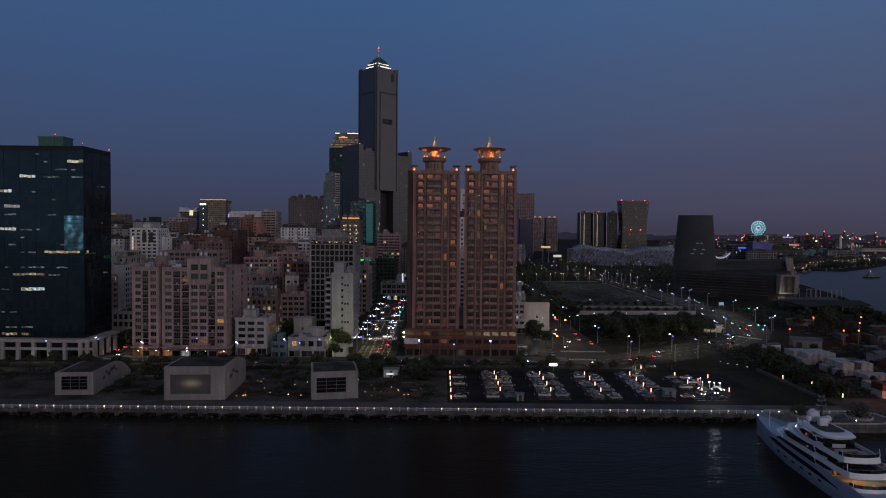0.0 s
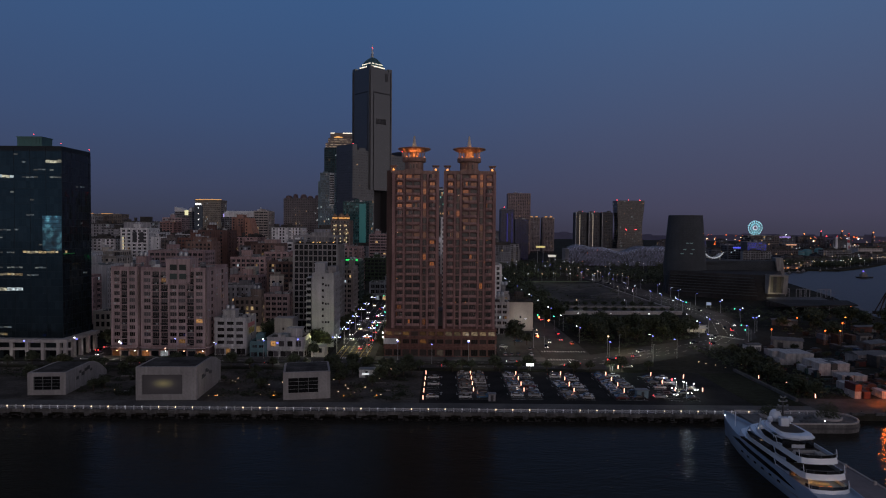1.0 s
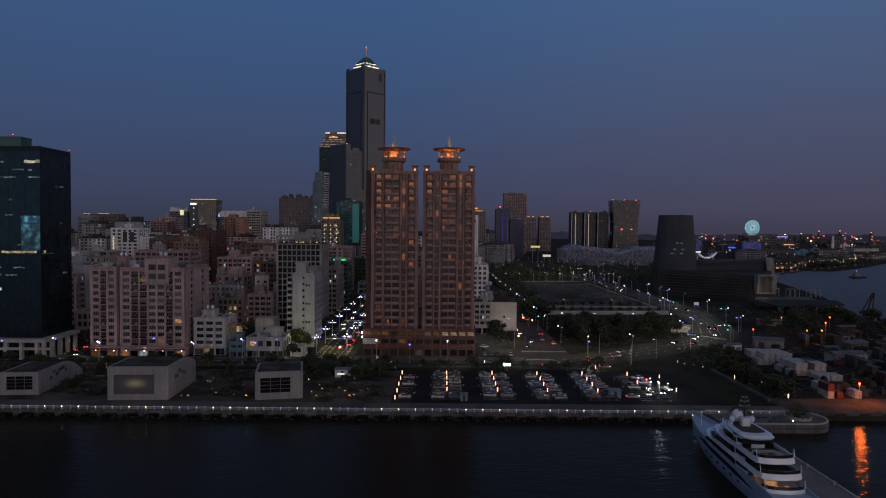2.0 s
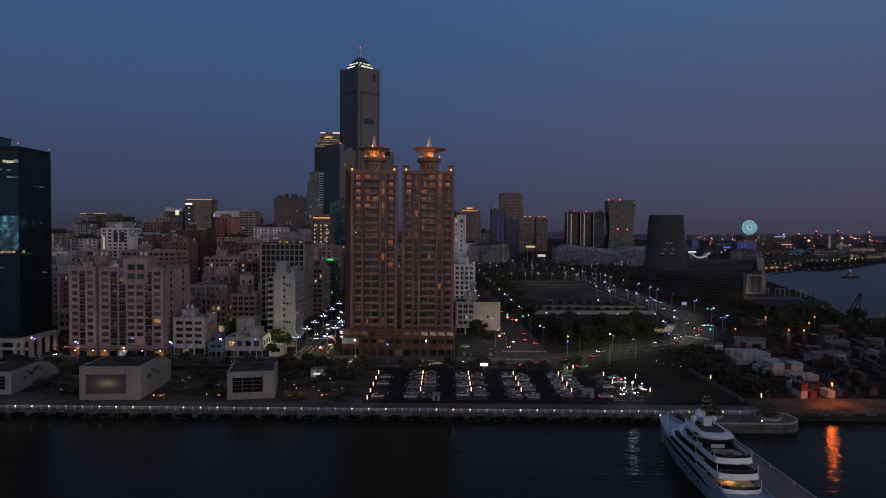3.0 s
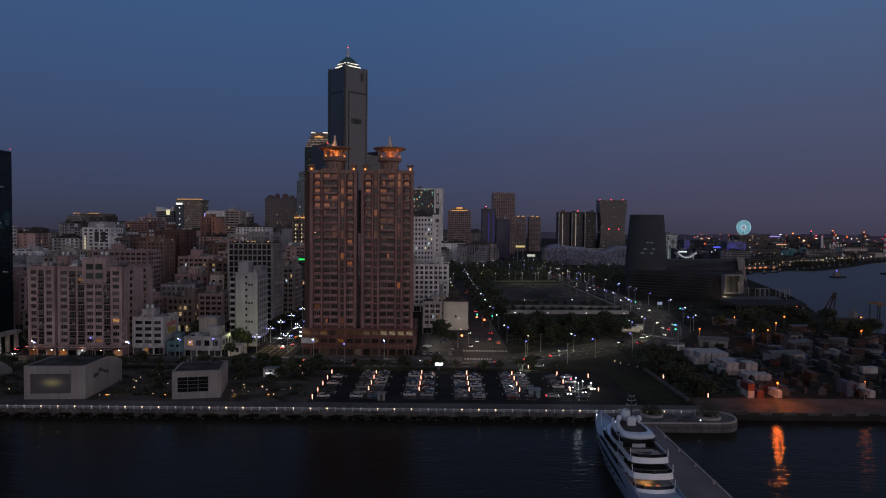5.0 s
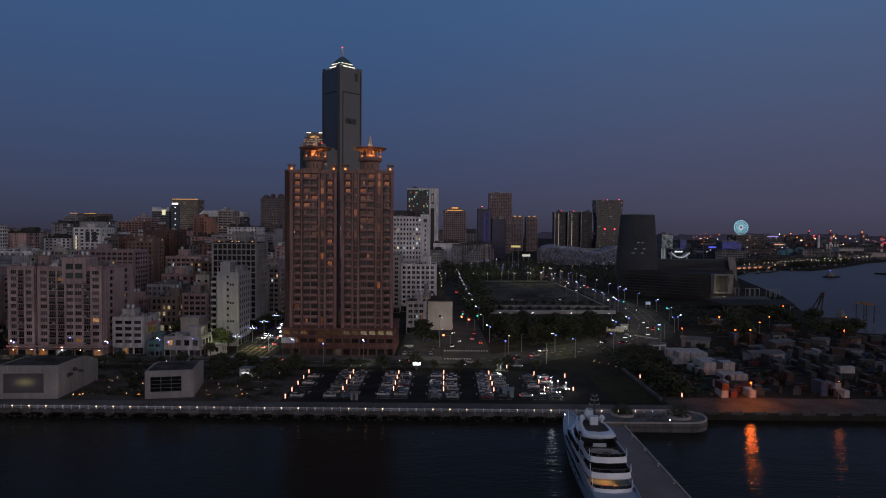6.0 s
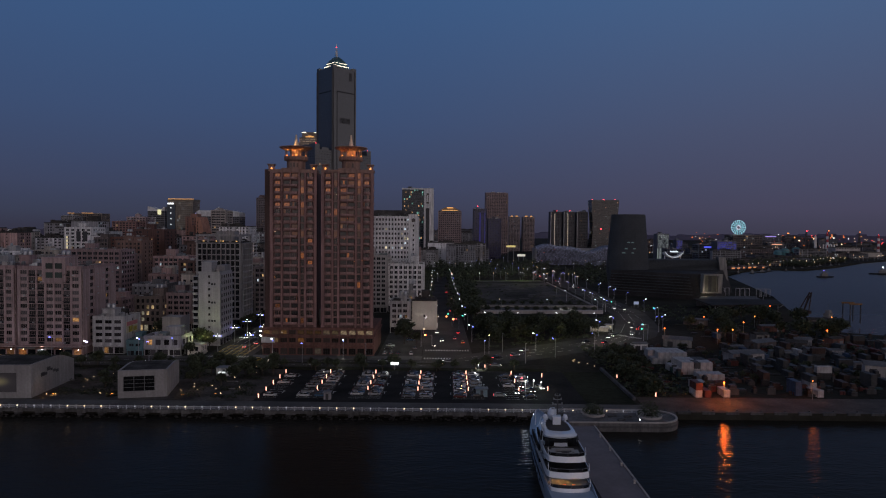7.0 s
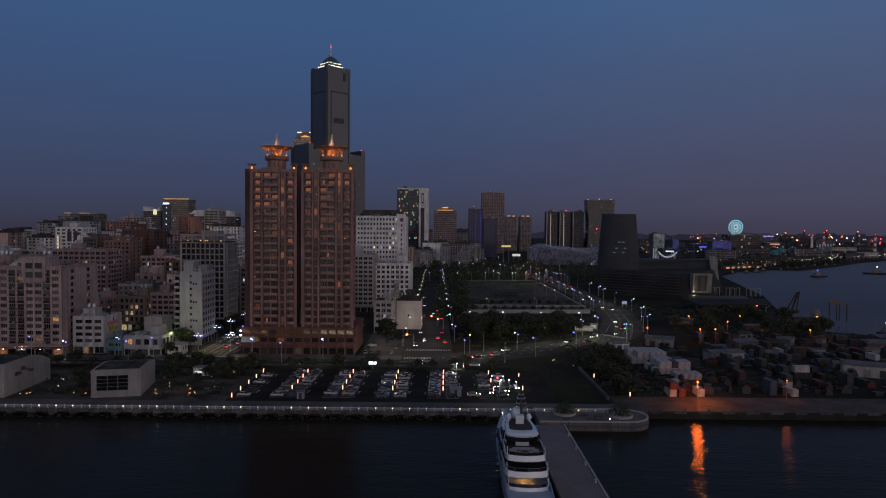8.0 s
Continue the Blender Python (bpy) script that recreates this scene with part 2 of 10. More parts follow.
# roughness: calm in the basin by the quay, ruffled by the wind further out
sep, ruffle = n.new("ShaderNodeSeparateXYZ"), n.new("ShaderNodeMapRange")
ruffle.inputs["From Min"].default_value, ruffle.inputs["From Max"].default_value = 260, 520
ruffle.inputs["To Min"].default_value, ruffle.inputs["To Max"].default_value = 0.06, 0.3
# specular level raised with distance, an added sky sheen on the far water
far_sheen = n.new("ShaderNodeMapRange")
far_sheen.inputs["From Min"].default_value, far_sheen.inputs["From Max"].default_value = 340, 800
far_sheen.inputs["To Min"].default_value, far_sheen.inputs["To Max"].default_value = 0.05, 0.4
l.new(sep.outputs["Y"], far_sheen.inputs["Value"])
l.new(far_sheen.outputs[0], b.inputs["Specular IOR Level"])
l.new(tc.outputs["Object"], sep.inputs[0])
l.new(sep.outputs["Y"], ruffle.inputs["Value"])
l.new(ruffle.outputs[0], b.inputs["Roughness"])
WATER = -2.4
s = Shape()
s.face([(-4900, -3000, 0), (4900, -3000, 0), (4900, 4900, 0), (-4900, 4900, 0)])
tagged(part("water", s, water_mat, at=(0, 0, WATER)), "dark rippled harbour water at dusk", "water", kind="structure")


def slab(name, poly, z0, z1, mat, label, category):
    return tagged(part(name, Shape().prism(poly, z0, z1), mat), label, category, kind="structure")


def rect(x0, y0, x1, y1):
    return [(x0, y0), (x1, y0), (x1, y1), (x0, y1)]


# the shore road, the avenue beside the twin tower, the second avenue and the lanes across the open land
slab("road_shore", rect(-900, 279, 84, 295), 0.004, 0.05, asphalt, "worn grey four-lane shore road", "road")
slab("road_side", rect(-157.5, 295.1, -147, 430), 0.004, 0.044, asphalt, "narrow tarmac side street between the towers", "road")
slab("road_avenue", [(-43.5, 295), (-21.5, 295), (-27.2, 540), (-46.8, 540)], 0.004, 0.046, asphalt, "busy tarmac avenue with lane markings", "road")
slab("road_second", [(58, 295), (82, 295), (73, 860), (55, 860)], 0.004, 0.046, asphalt, "wide tarmac avenue with traffic signals", "road")
slab("road_curve", [(70, 279.2), (84, 284), (96, 290), (112, 299.6), (128, 311), (147, 325), (169, 343.5), (188, 366), (200, 396), (207, 429), (214, 473), (214, 582), (215, 640), (211, 702), (206, 806), (192, 900), (130, 960), (116, 946),
                     (172, 880), (183, 800), (188, 745), (192, 662), (191, 590), (190, 505), (188, 471), (181, 425), (167, 378), (150, 360.3), (123, 341), (95, 321), (82, 312), (72, 306)], 0.054, 0.09,
     asphalt, "curving tarmac road past the open land", "road")
slab("road_park", [(77, 476), (187.5, 480), (189.5, 499), (77, 496)], 0.0, 0.05, paving, "narrow lane along the open field", "road")
slab("pavement", rect(-420, 295, -43.6, 300), 0.0, 0.16, paving, "raised paved kerb along the shore road", "pavement")
slab("pavement_twin", rect(-21.3, 295.1, 57.9, 304), 0.0, 0.16, paving, "raised paved kerb before the twin towers", "pavement")
slab("side_yard", rect(36.8, 304.2, 57.6, 384), 0.0, 0.04, asphalt, "worn tarmac yard beside the twin towers", "yard")
slab("median", rect(-420, 286.6, 66, 287.6), 0.05, 0.25, grass, "low planted strip between the lanes", "median")
slab("verge", rect(-420, 273.5, 112, 278.6), 0.0, 0.2, grass, "dark planted verge beside the road", "verge")

marks = Shape()
for i in range(-60, 11):
    for yy in (283, 291.2):
        marks.box(i * 6.4, yy, 0.0, i * 6.4 + 3, yy + 0.15, 0.012)
for j in range(28):
    for k in (0.2, 0.4, 0.6, 0.8):
        y0 = 312 + j * 8
        f = (y0 - 295) / 405
        x = (-43.5 - 5.5 * f) + k * (22 - 4 * f)
        if k == 0.4 and j % 8 > 5:
            continue
        marks.box(x - 0.12, y0, 0, x + 0.12, y0 + 4.4, 0.012)
for y0 in (298, 350, 420):
    for k in range(17):
        x = -42.5 + k * 1.2 - (y0 - 298) * 0.014
        marks.box(x, y0, 0, x + 0.6, y0 + 3.4, 0.012)
for y0 in (298, 318):
    for k in range(17):
        marks.box(59 + k * 1.3, y0, 0, 59.6 + k * 1.3, y0 + 3, 0.012)
bend = [(78, 295), (104, 311), (136, 333), (158, 351), (176, 376), (193, 425), (201, 473), (202, 540), (203, 620)]
for (xa, ya), (xb, yb) in zip(bend, bend[1:]):
    a, c = Vector((xa, ya)), Vector((xb, yb))
    way = (c - a).normalized()
    side = Vector((-way.y, way.x))
    for k in range(int((c - a).length / 7)):
        for off in (-5.2, 0, 5.2):
            p = a + way * (k * 7) + side * off
            marks.prism([tuple(p - side * 0.1), tuple(p + way * 3.4 - side * 0.1), tuple(p + way * 3.4 + side * 0.1), tuple(p + side * 0.1)], 0.042, 0.05)
for k in range(13):
    p = Vector((163, 375)) + Vector((0.62, -0.78)) * (1.7 * k)
    marks.prism([tuple(p), tuple(p + Vector((2.6, 2.1))), tuple(p + Vector((3.0, 1.4))), tuple(p + Vector((0.4, -0.7)))], 0.042, 0.05)
tagged(part("road_marking", marks, paint_white, at=(0, 0, 0.052)), "white lane lines and zebra crossings", "road marking", kind="stuff")
marks = Shape()
for j in range(7):
    marks.box(-41 + j * 0.1, 303 + j * 4.1, 0, -24.6 - j * 0.1, 303.3 + j * 4.1, 0.012)
for k in range(6):
    marks.box(-40.5 + k * 2.9, 302, 0, -40.2 + k * 2.9, 330, 0.01)
tagged(part("box_marking", marks, paint_yellow, at=(0, 0, 0.05)), "faded yellow box junction grid", "road marking", kind="stuff")

quay_concrete = surface("quay_concrete", (0.12, 0.116, 0.112), 0.9, var=0.5, big=0.25, fine=1.3, streak=0.4, per=0.15)
# promenade along the water: deck on beams, curb, fence with lamps
slab("promenade", rect(-420, QUAY + 0.6, 137, 222.5), 0.0, 0.12, paving, "grey paved promenade deck along the quay", "promenade")
s = Shape()
for i in range(-60, 21):
    x = i * 6.9
    s.box(x, QUAY - 2.6, -0.95, x + 6.86, QUAY + 0.58, 0.1)
    s.box(x + 3.0, QUAY - 2.85, -1.25, x + 6.0, QUAY - 2.61, -0.3)
tagged(part("quay_slab", s, quay_concrete), "weathered concrete quay slabs over the water", "quay", kind="structure")
s = Shape()
for i in range(-60, 21):
    x = i * 6.9
    s.box(x + 2.4, QUAY - 1.6, -3.6, x + 4.0, QUAY - 0.02, -0.96)
tagged(part("quay_pier", s, dark_concrete), "dark concrete piers under the quay", "quay", kind="structure")
s, rr = Shape(), random.Random(52)
for k in range(760):
    x, y, r = rr.uniform(-262, 137), QUAY - rr.uniform(2.3, 4.0), rr.uniform(0.22, 0.55)
    q = [rr.uniform(0.65, 1.15) for _ in range(7)]
    ring = [(x + 1.3 * r * q[e] * math.cos(e * 0.8976), y + r * q[e] * math.sin(e * 0.8976)) for e in range(7)]
    z = WATER - 0.4 + (y - QUAY + 4.4) * 0.5
    s.prism(ring, z, z + r * rr.uniform(0.5, 1.0), top=[(x + (a - x) * 0.62, y + (b - y) * 0.62) for a, b in ring])
tagged(part("quay_rocks", s, surface("quay_rock", (0.04, 0.037, 0.034), 0.95, var=0.5, big=0.4, fine=2.0, per=0.5, spec=0.1)), "dark broken rocks along the foot of the quay", "rocks", kind="stuff")
slab("plaza", rect(-420, 222.6, 2, 273.4), 0.0, 0.06, surface("plaza_stone", (0.10, 0.09, 0.08), 0.9, var=0.6, big=0.09, fine=0.9, spec=0.08),
     "dark stone plaza around the pavilions", "plaza")
slab("parking_lot", rect(2.2, 222.6, 118, 273.4), 0.0, 0.06, lot_asphalt, "dark tarmac car park beside the quay", "parking lot")
slab("lawn", [(118.2, 222.6), (135.2, 222.6), (135.2, 273.3), (118.2, 273.3)], 0.0, 0.05, grass, "dark unlit grass beside the car park", "lawn")
slab("field", [(88, 504), (184, 504), (182, 735), (86, 720)], 0.0, 0.12, surface("bare_soil", (0.10, 0.094, 0.086), 0.95, var=0.55, big=0.025, fine=0.3, spec=0.04),
     "large bare field of dark soil", "field")
slab("field_edge", [(82, 459), (182, 465), (182, 468), (82, 462)], 0.0, 2.4, pale_concrete, "long pale concrete retaining wall", "wall")
slab("field_wall", [(94, 500), (186, 501.5), (186, 503), (94, 502)], 0.0, 1.6, concrete, "low concrete wall along the field", "wall")

path_mat = surface("path_concrete", (0.16, 0.155, 0.15), 0.9, var=0.4, big=0.1, fine=0.8)
slab("field_path", [(84.5, 530), (87.2, 530), (85.5, 722), (82.5, 722)], 0.0, 0.3, path_mat, "pale path along the field", "path")
slab("field_path_far", [(84, 737), (182, 750), (182, 753), (84, 740)], 0.0, 0.3, path_mat, "pale path along the far side of the field", "path")
slab("field_path_side", [(185, 504), (188, 504), (185, 736), (183, 736)], 0.0, 0.3, path_mat, "pale path along the field", "path")
slab("lawn_strip", [(84, 741), (182, 754), (180, 768), (84, 756)], 0.0, 0.1, surface("lit_lawn", (0.06, 0.085, 0.03), 0.9, var=0.4, big=0.1, fine=1), "green lawn strip under lamps", "lawn")
rr = random.Random(6)
s = Shape()
for k in range(16):
    x, y, r = rr.uniform(96, 188), rr.uniform(545, 705), rr.uniform(2, 7)
    s.turn([(r, 0), (r * 0.7, r * 0.12), (r * 0.3, r * 0.2), (0, r * 0.22)], x, y, 0.1, 9, sx=1.6)
tagged(part("soil_heap", s, surface("heap_soil", (0.11, 0.10, 0.09), 0.95, var=0.4, big=0.1, fine=0.6)), "low heaps of pale soil on the field", "soil heaps", kind="stuff")
# far skyline: low hills and blocks behind everything, haze put into their bluish colour
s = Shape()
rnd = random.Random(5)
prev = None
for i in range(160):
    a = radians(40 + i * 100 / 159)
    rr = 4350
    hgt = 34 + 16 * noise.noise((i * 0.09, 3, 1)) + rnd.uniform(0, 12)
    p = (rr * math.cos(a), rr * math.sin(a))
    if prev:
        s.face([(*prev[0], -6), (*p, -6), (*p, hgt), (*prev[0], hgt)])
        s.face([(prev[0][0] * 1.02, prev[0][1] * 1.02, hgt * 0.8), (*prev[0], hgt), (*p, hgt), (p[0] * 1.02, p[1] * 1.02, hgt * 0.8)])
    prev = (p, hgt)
tagged(part("backdrop", s, surface("painted_haze", (0.13, 0.13, 0.21), 1.0, var=0.15, big=0.002, fine=0.02, bump=0)), "low skyline at the horizon with haze in its colour", "backdrop", kind="structure")

# ---- buildings ----
glass_dark = panes("window_glass", (0.022, 0.024, 0.028), lit=0.02, strength=0.7)
glass_home = panes("apartment_glass", (0.034, 0.031, 0.033), lit=0.03, vary=1.7, warm=(1.0, 0.5, 0.18), strength=0.5, cool_share=0.3)
glass_far = panes("far_window_glass", (0.028, 0.029, 0.034), lit=0.03, strength=0.7, rough=0.2, spec=0.25)
glass_unlit = panes("unlit_glass", (0.010, 0.012, 0.015), lit=0.0, spec=0.12)
tank_steel = surface("water_tank_steel", (0.5, 0.51, 0.52), 0.35, metal=0.7, var=0.2, big=0.5, fine=3)


shack_tin = surface("shack_tin", (0.20, 0.24, 0.25), 0.6, var=0.3, big=0.4, fine=2, streak=0.3)


def wall_paint(name, rgb, streak=0.22, per=0.0):
    return surface(name, rgb, 0.85, var=0.22, big=0.07, fine=1.6, streak=streak + 0.1, per=per, bump=0.15, spec=0.2)


pink_tile = wall_paint("pink_tile", (0.40, 0.288, 0.288))
pink_trim = wall_paint("pink_trim", (0.455, 0.345, 0.34))
white_wall = wall_paint("white_wall", (0.82, 0.81, 0.80))
grey_wall = wall_paint("grey_wall", (0.34, 0.33, 0.335))
cream_wall = wall_paint("cream_wall", (0.68, 0.64, 0.57), streak=-0.07)
stone_grey = wall_paint("stone_grey", (0.40, 0.38, 0.37))
brick_red = wall_paint("red_brown_tile", (0.20, 0.105, 0.085))
tower_red = wall_paint("tower_tile", (0.345, 0.21, 0.196))
tower_rose = wall_paint("tower_trim", (0.36, 0.23, 0.19))
dark_tile = wall_paint("dark_tile", (0.16, 0.135, 0.13))


def far_window(s, mp, u, z, w, h, out=0.02, mi=0, split=True):
    """A pane set behind the wall's face, with a sill below it, as one island; a wide one has two casements."""
    if split and w > 1.9:
        far_window(s, mp, u - w / 4 - 0.02, z, w / 2 - 0.06, h, out, mi, False)
        far_window(s, mp, u + w / 4 + 0.02, z, w / 2 - 0.06, h, out, mi, False)
        return
    i = len(s.v)
    for uu, o, zz in ((-0.5, 0, 0), (0.5, 0, 0), (0.5, 0, 1), (-0.5, 0, 1), (-0.5, 0.12, 0), (0.5, 0.12, 0)):
        s.v.append(mp(u + uu * w, out + o, z + zz * h))
    s.f += [(i, i + 1, i + 2, i + 3), (i + 4, i + 5, i + 1, i)]
    s.m += [mi, mi]


def window_mesh(name, w, h, frame, glass, bars=1, rail=True):
    """A framed window in one piece; its back lies in the plane y = 0 and it looks towards -y."""
    s, t, ids = Shape(), 0.09, {}
    xs = [-w / 2, -w / 2 + t]
    for k in range(bars):
        x = -w / 2 + (k + 1) * w / (bars + 1)
        xs += [x - 0.035, x + 0.035]
    xs += [w / 2 - t, w / 2]
    zs = [0, t, h - t, h]

    def at(i, k, y):
        if (i, k, y) not in ids:
            ids[(i, k, y)] = len(s.v)
            s.v.append((xs[i], y, zs[k]))
        return ids[(i, k, y)]

    def quad(pts, mi):
        s.f.append(tuple(at(*p) for p in pts))
        s.m.append(mi)

    F, P = -0.10, -0.03
    for i in range(len(xs) - 1):
        for k in range(3):
            if k == 1 and i % 2 == 1:
                quad([(i, k, P), (i + 1, k, P), (i + 1, k + 1, P), (i, k + 1, P)], 1)
                for a, b in (((i, k), (i + 1, k)), ((i + 1, k), (i + 1, k + 1)), ((i + 1, k + 1), (i, k + 1)), ((i, k + 1), (i, k))):
                    quad([(*a, F), (*b, F), (*b, P), (*a, P)], 0)
            else:
                quad([(i, k, F), (i + 1, k, F), (i + 1, k + 1, F), (i, k + 1, F)], 0)
    n_ = len(xs) - 1
    for a, b in (((0, 0), (n_, 0)), ((n_, 0), (n_, 3)), ((n_, 3), (0, 3)), ((0, 3), (0, 0))):
        quad([(*b, F), (*a, F), (*a, 0.0), (*b, 0.0)], 0)
    if rail:
        s.box(-w / 2 - 0.08, -0.24, -0.10, w / 2 + 0.08, 0, 0, 0)
    return s.mesh(name, [frame, glass])


def facing(side, w, d):
    """The map from (along, outwards, up) on one side of a w x d block to its own coordinates, and the turn of a window there."""
    if side == "F":
        return (lambda u, o, z: (u, -d / 2 - o, z)), 0, w
    if side == "R":
        return (lambda u, o, z: (w / 2 + o, u, z)), 90, d
    if side == "L":
        return (lambda u, o, z: (-w / 2 - o, -u, z)), -90, d
    return (lambda u, o, z: (-u, d / 2 + o, z)), 180, w


def grid_front(wall, mp, W, z0, z1, nf, nb, pier, sill, proud=0.35, edge=0.8, mi=0, own=None):
    """Piers and floor bands standing proud of a wall, joined in wall or, with own=(thing, material), as parts of their own.
    Returns the openings as (along, bottom, width, height)."""
    fh, bw = (z1 - z0) / nf, (W - 2 * edge) / nb
    for k in range(nb + 1):
        u = -W / 2 + edge + k * bw
        a = pier / 2 if 0 < k < nb else (edge if k == 0 else pier / 2)
        b = pier / 2 if 0 < k < nb else (edge if k == nb else pier / 2)
        if own:
            part("pier", Shape().box(u - a, 0.0, z0, u + b, proud, z1, mi, mp), own[1], own[0])
        else:
            wall.box(u - a, 0.0, z0, u + b, proud, z1, mi, mp)
    for j in range(nf + 1):
        z = z0 + j * fh
        band = (-W / 2, 0.0, max(z - 0.3, z0), W / 2, proud - 0.03, min(z + sill, z1 + 0.2), mi, mp)
        if own:
            part("floor_band", Shape().box(*band), own[1], own[0])
        else:
            wall.box(*band)
    out = []
    for j in range(nf):
        for k in range(nb):
            out.append((-W / 2 + edge + (k + 0.5) * bw, z0 + j * fh + sill, bw - pier, fh - sill - 0.3))
    return out


def roof_bits(ob, w, d, h, rnd, mat, tanks=2, house=True, simple=False):
    """Parapet roof slab, stair house, roof shacks and steel water tanks of a flat roof."""
    if simple:
        s = Shape().box(-w / 2 - 0.1, -d / 2 - 0.1, h + 0.004, w / 2 + 0.1, d / 2 + 0.1, h + 0.9)
        a, c = rnd.uniform(-0.3, 0.1) * w, rnd.uniform(-0.3, 0.1) * d
        s.box(a, c, h + 0.904, a + w * 0.35, c + d * 0.35, h + rnd.uniform(2.5, 6))
        for k in range(5):
            a, c, e = rnd.uniform(-0.46, 0.3) * w, rnd.uniform(-0.46, 0.3) * d, rnd.uniform(0.8, 4.0)
            s.box(a, c, h + 0.908, a + rnd.uniform(0.05, 0.16) * w, c + rnd.uniform(0.06, 0.16) * d, h + 0.9 + e)
        part("roof", s, roof_grey, ob)
        return
    s = Shape()
    s.box(-w / 2 + 0.3, -d / 2 + 0.3, h, w / 2 - 0.3, d / 2 - 0.3, h + 0.15)
    part("roof", s, roof_grey, ob)
    s = Shape()
    p = 1.1
    s.box(-w / 2 - 0.1, -d / 2 - 0.1, h - 0.2, w / 2 + 0.1, -d / 2 + 0.28, h + p)
    s.box(-w / 2 - 0.1, d / 2 - 0.28, h - 0.2, w / 2 + 0.1, d / 2 + 0.1, h + p)
    s.box(-w / 2 - 0.1, -d / 2 + 0.29, h - 0.2, -w / 2 + 0.28, d / 2 - 0.29, h + p)
    s.box(w / 2 - 0.28, -d / 2 + 0.29, h - 0.2, w / 2 + 0.1, d / 2 - 0.29, h + p)
    part("parapet", s, mat, ob)
    if house:
        a, b = min(w * 0.4, 7), min(d * 0.4, 6)
        x, y = rnd.uniform(-0.25, 0.25) * w, rnd.uniform(-0.1, 0.25) * d
        hh = rnd.uniform(2.8, 5.5)
        s = Shape()
        s.box(x - a / 2, y - b / 2, h + 0.16, x + a / 2, y + b / 2, h + hh)
        s.box(x - a / 2 - 0.3, y - b / 2 - 0.3, h + hh, x + a / 2 + 0.3, y + b / 2 + 0.3, h + hh + 0.3)
        part("stair_house", s, mat, ob)
        for k in range(tanks):
            s = Shape().turn([(0.95, 0), (1.0, 0.15), (1.0, 1.7), (0.7, 2.1), (0.0, 2.25)], x - a / 4 + k * 2.3, y, h + hh + 0.3, 10)
            part("water_tank", s, tank_steel, ob, smooth=True)
    # air units, small tanks, pipe frames and plank fences
    s = Shape()
    for k in range(int(w * d / 26) + 3):
        x, y, e = rnd.uniform(-0.44, 0.36) * w, rnd.uniform(-0.44, 0.36) * d, rnd.choice([0.5, 0.8, 1.0, 1.4, 2.2])
        sort = k % 4
        if sort == 3:
            s.rod((x, y, h + 0.16), (x, y, h + 2.4 + e), 0.06, 4, 1)
            s.rod((x, y, h + 1.8 + e), (x + 0.9, y, h + 1.8 + e), 0.04, 4, 1)
        elif sort == 2:
            for a in range(3):
                s.box(x + a * 0.9, y, h + 0.16, x + a * 0.9 + 0.1, y + 0.1, h + 1.9, 1)
            s.box(x - 0.1, y - 0.05, h + 1.9, x + 2.1, y + 0.9, h + 2.05, 0)
        else:
            s.box(x, y, h + 0.16, x + rnd.uniform(0.7, 2.6), y + rnd.uniform(0.7, 2.0), h + 0.2 + e, k % 3)
    tagged(part("roof_clutter", s, [tank_steel, grey_metal, pale_concrete], ob, "air units and tin shelters on the roof"), kind="stuff")
    if w > 9 and d > 9:
        s = Shape()
        for k in range(1):
            x, y = rnd.uniform(-0.42, 0.2) * w, rnd.uniform(-0.42, 0.2) * d
            a, c, hh = rnd.uniform(2.5, 6), rnd.uniform(2, 5), rnd.uniform(1.8, 3.4)
            s.box(x, y, h + 0.154, x + min(a, w / 2 - 0.4 - x), y + min(c, d / 2 - 0.4 - y), h + hh)
        part("roof_shack", s, rnd.choice([roof_grey, tank_steel, shack_tin]), ob)


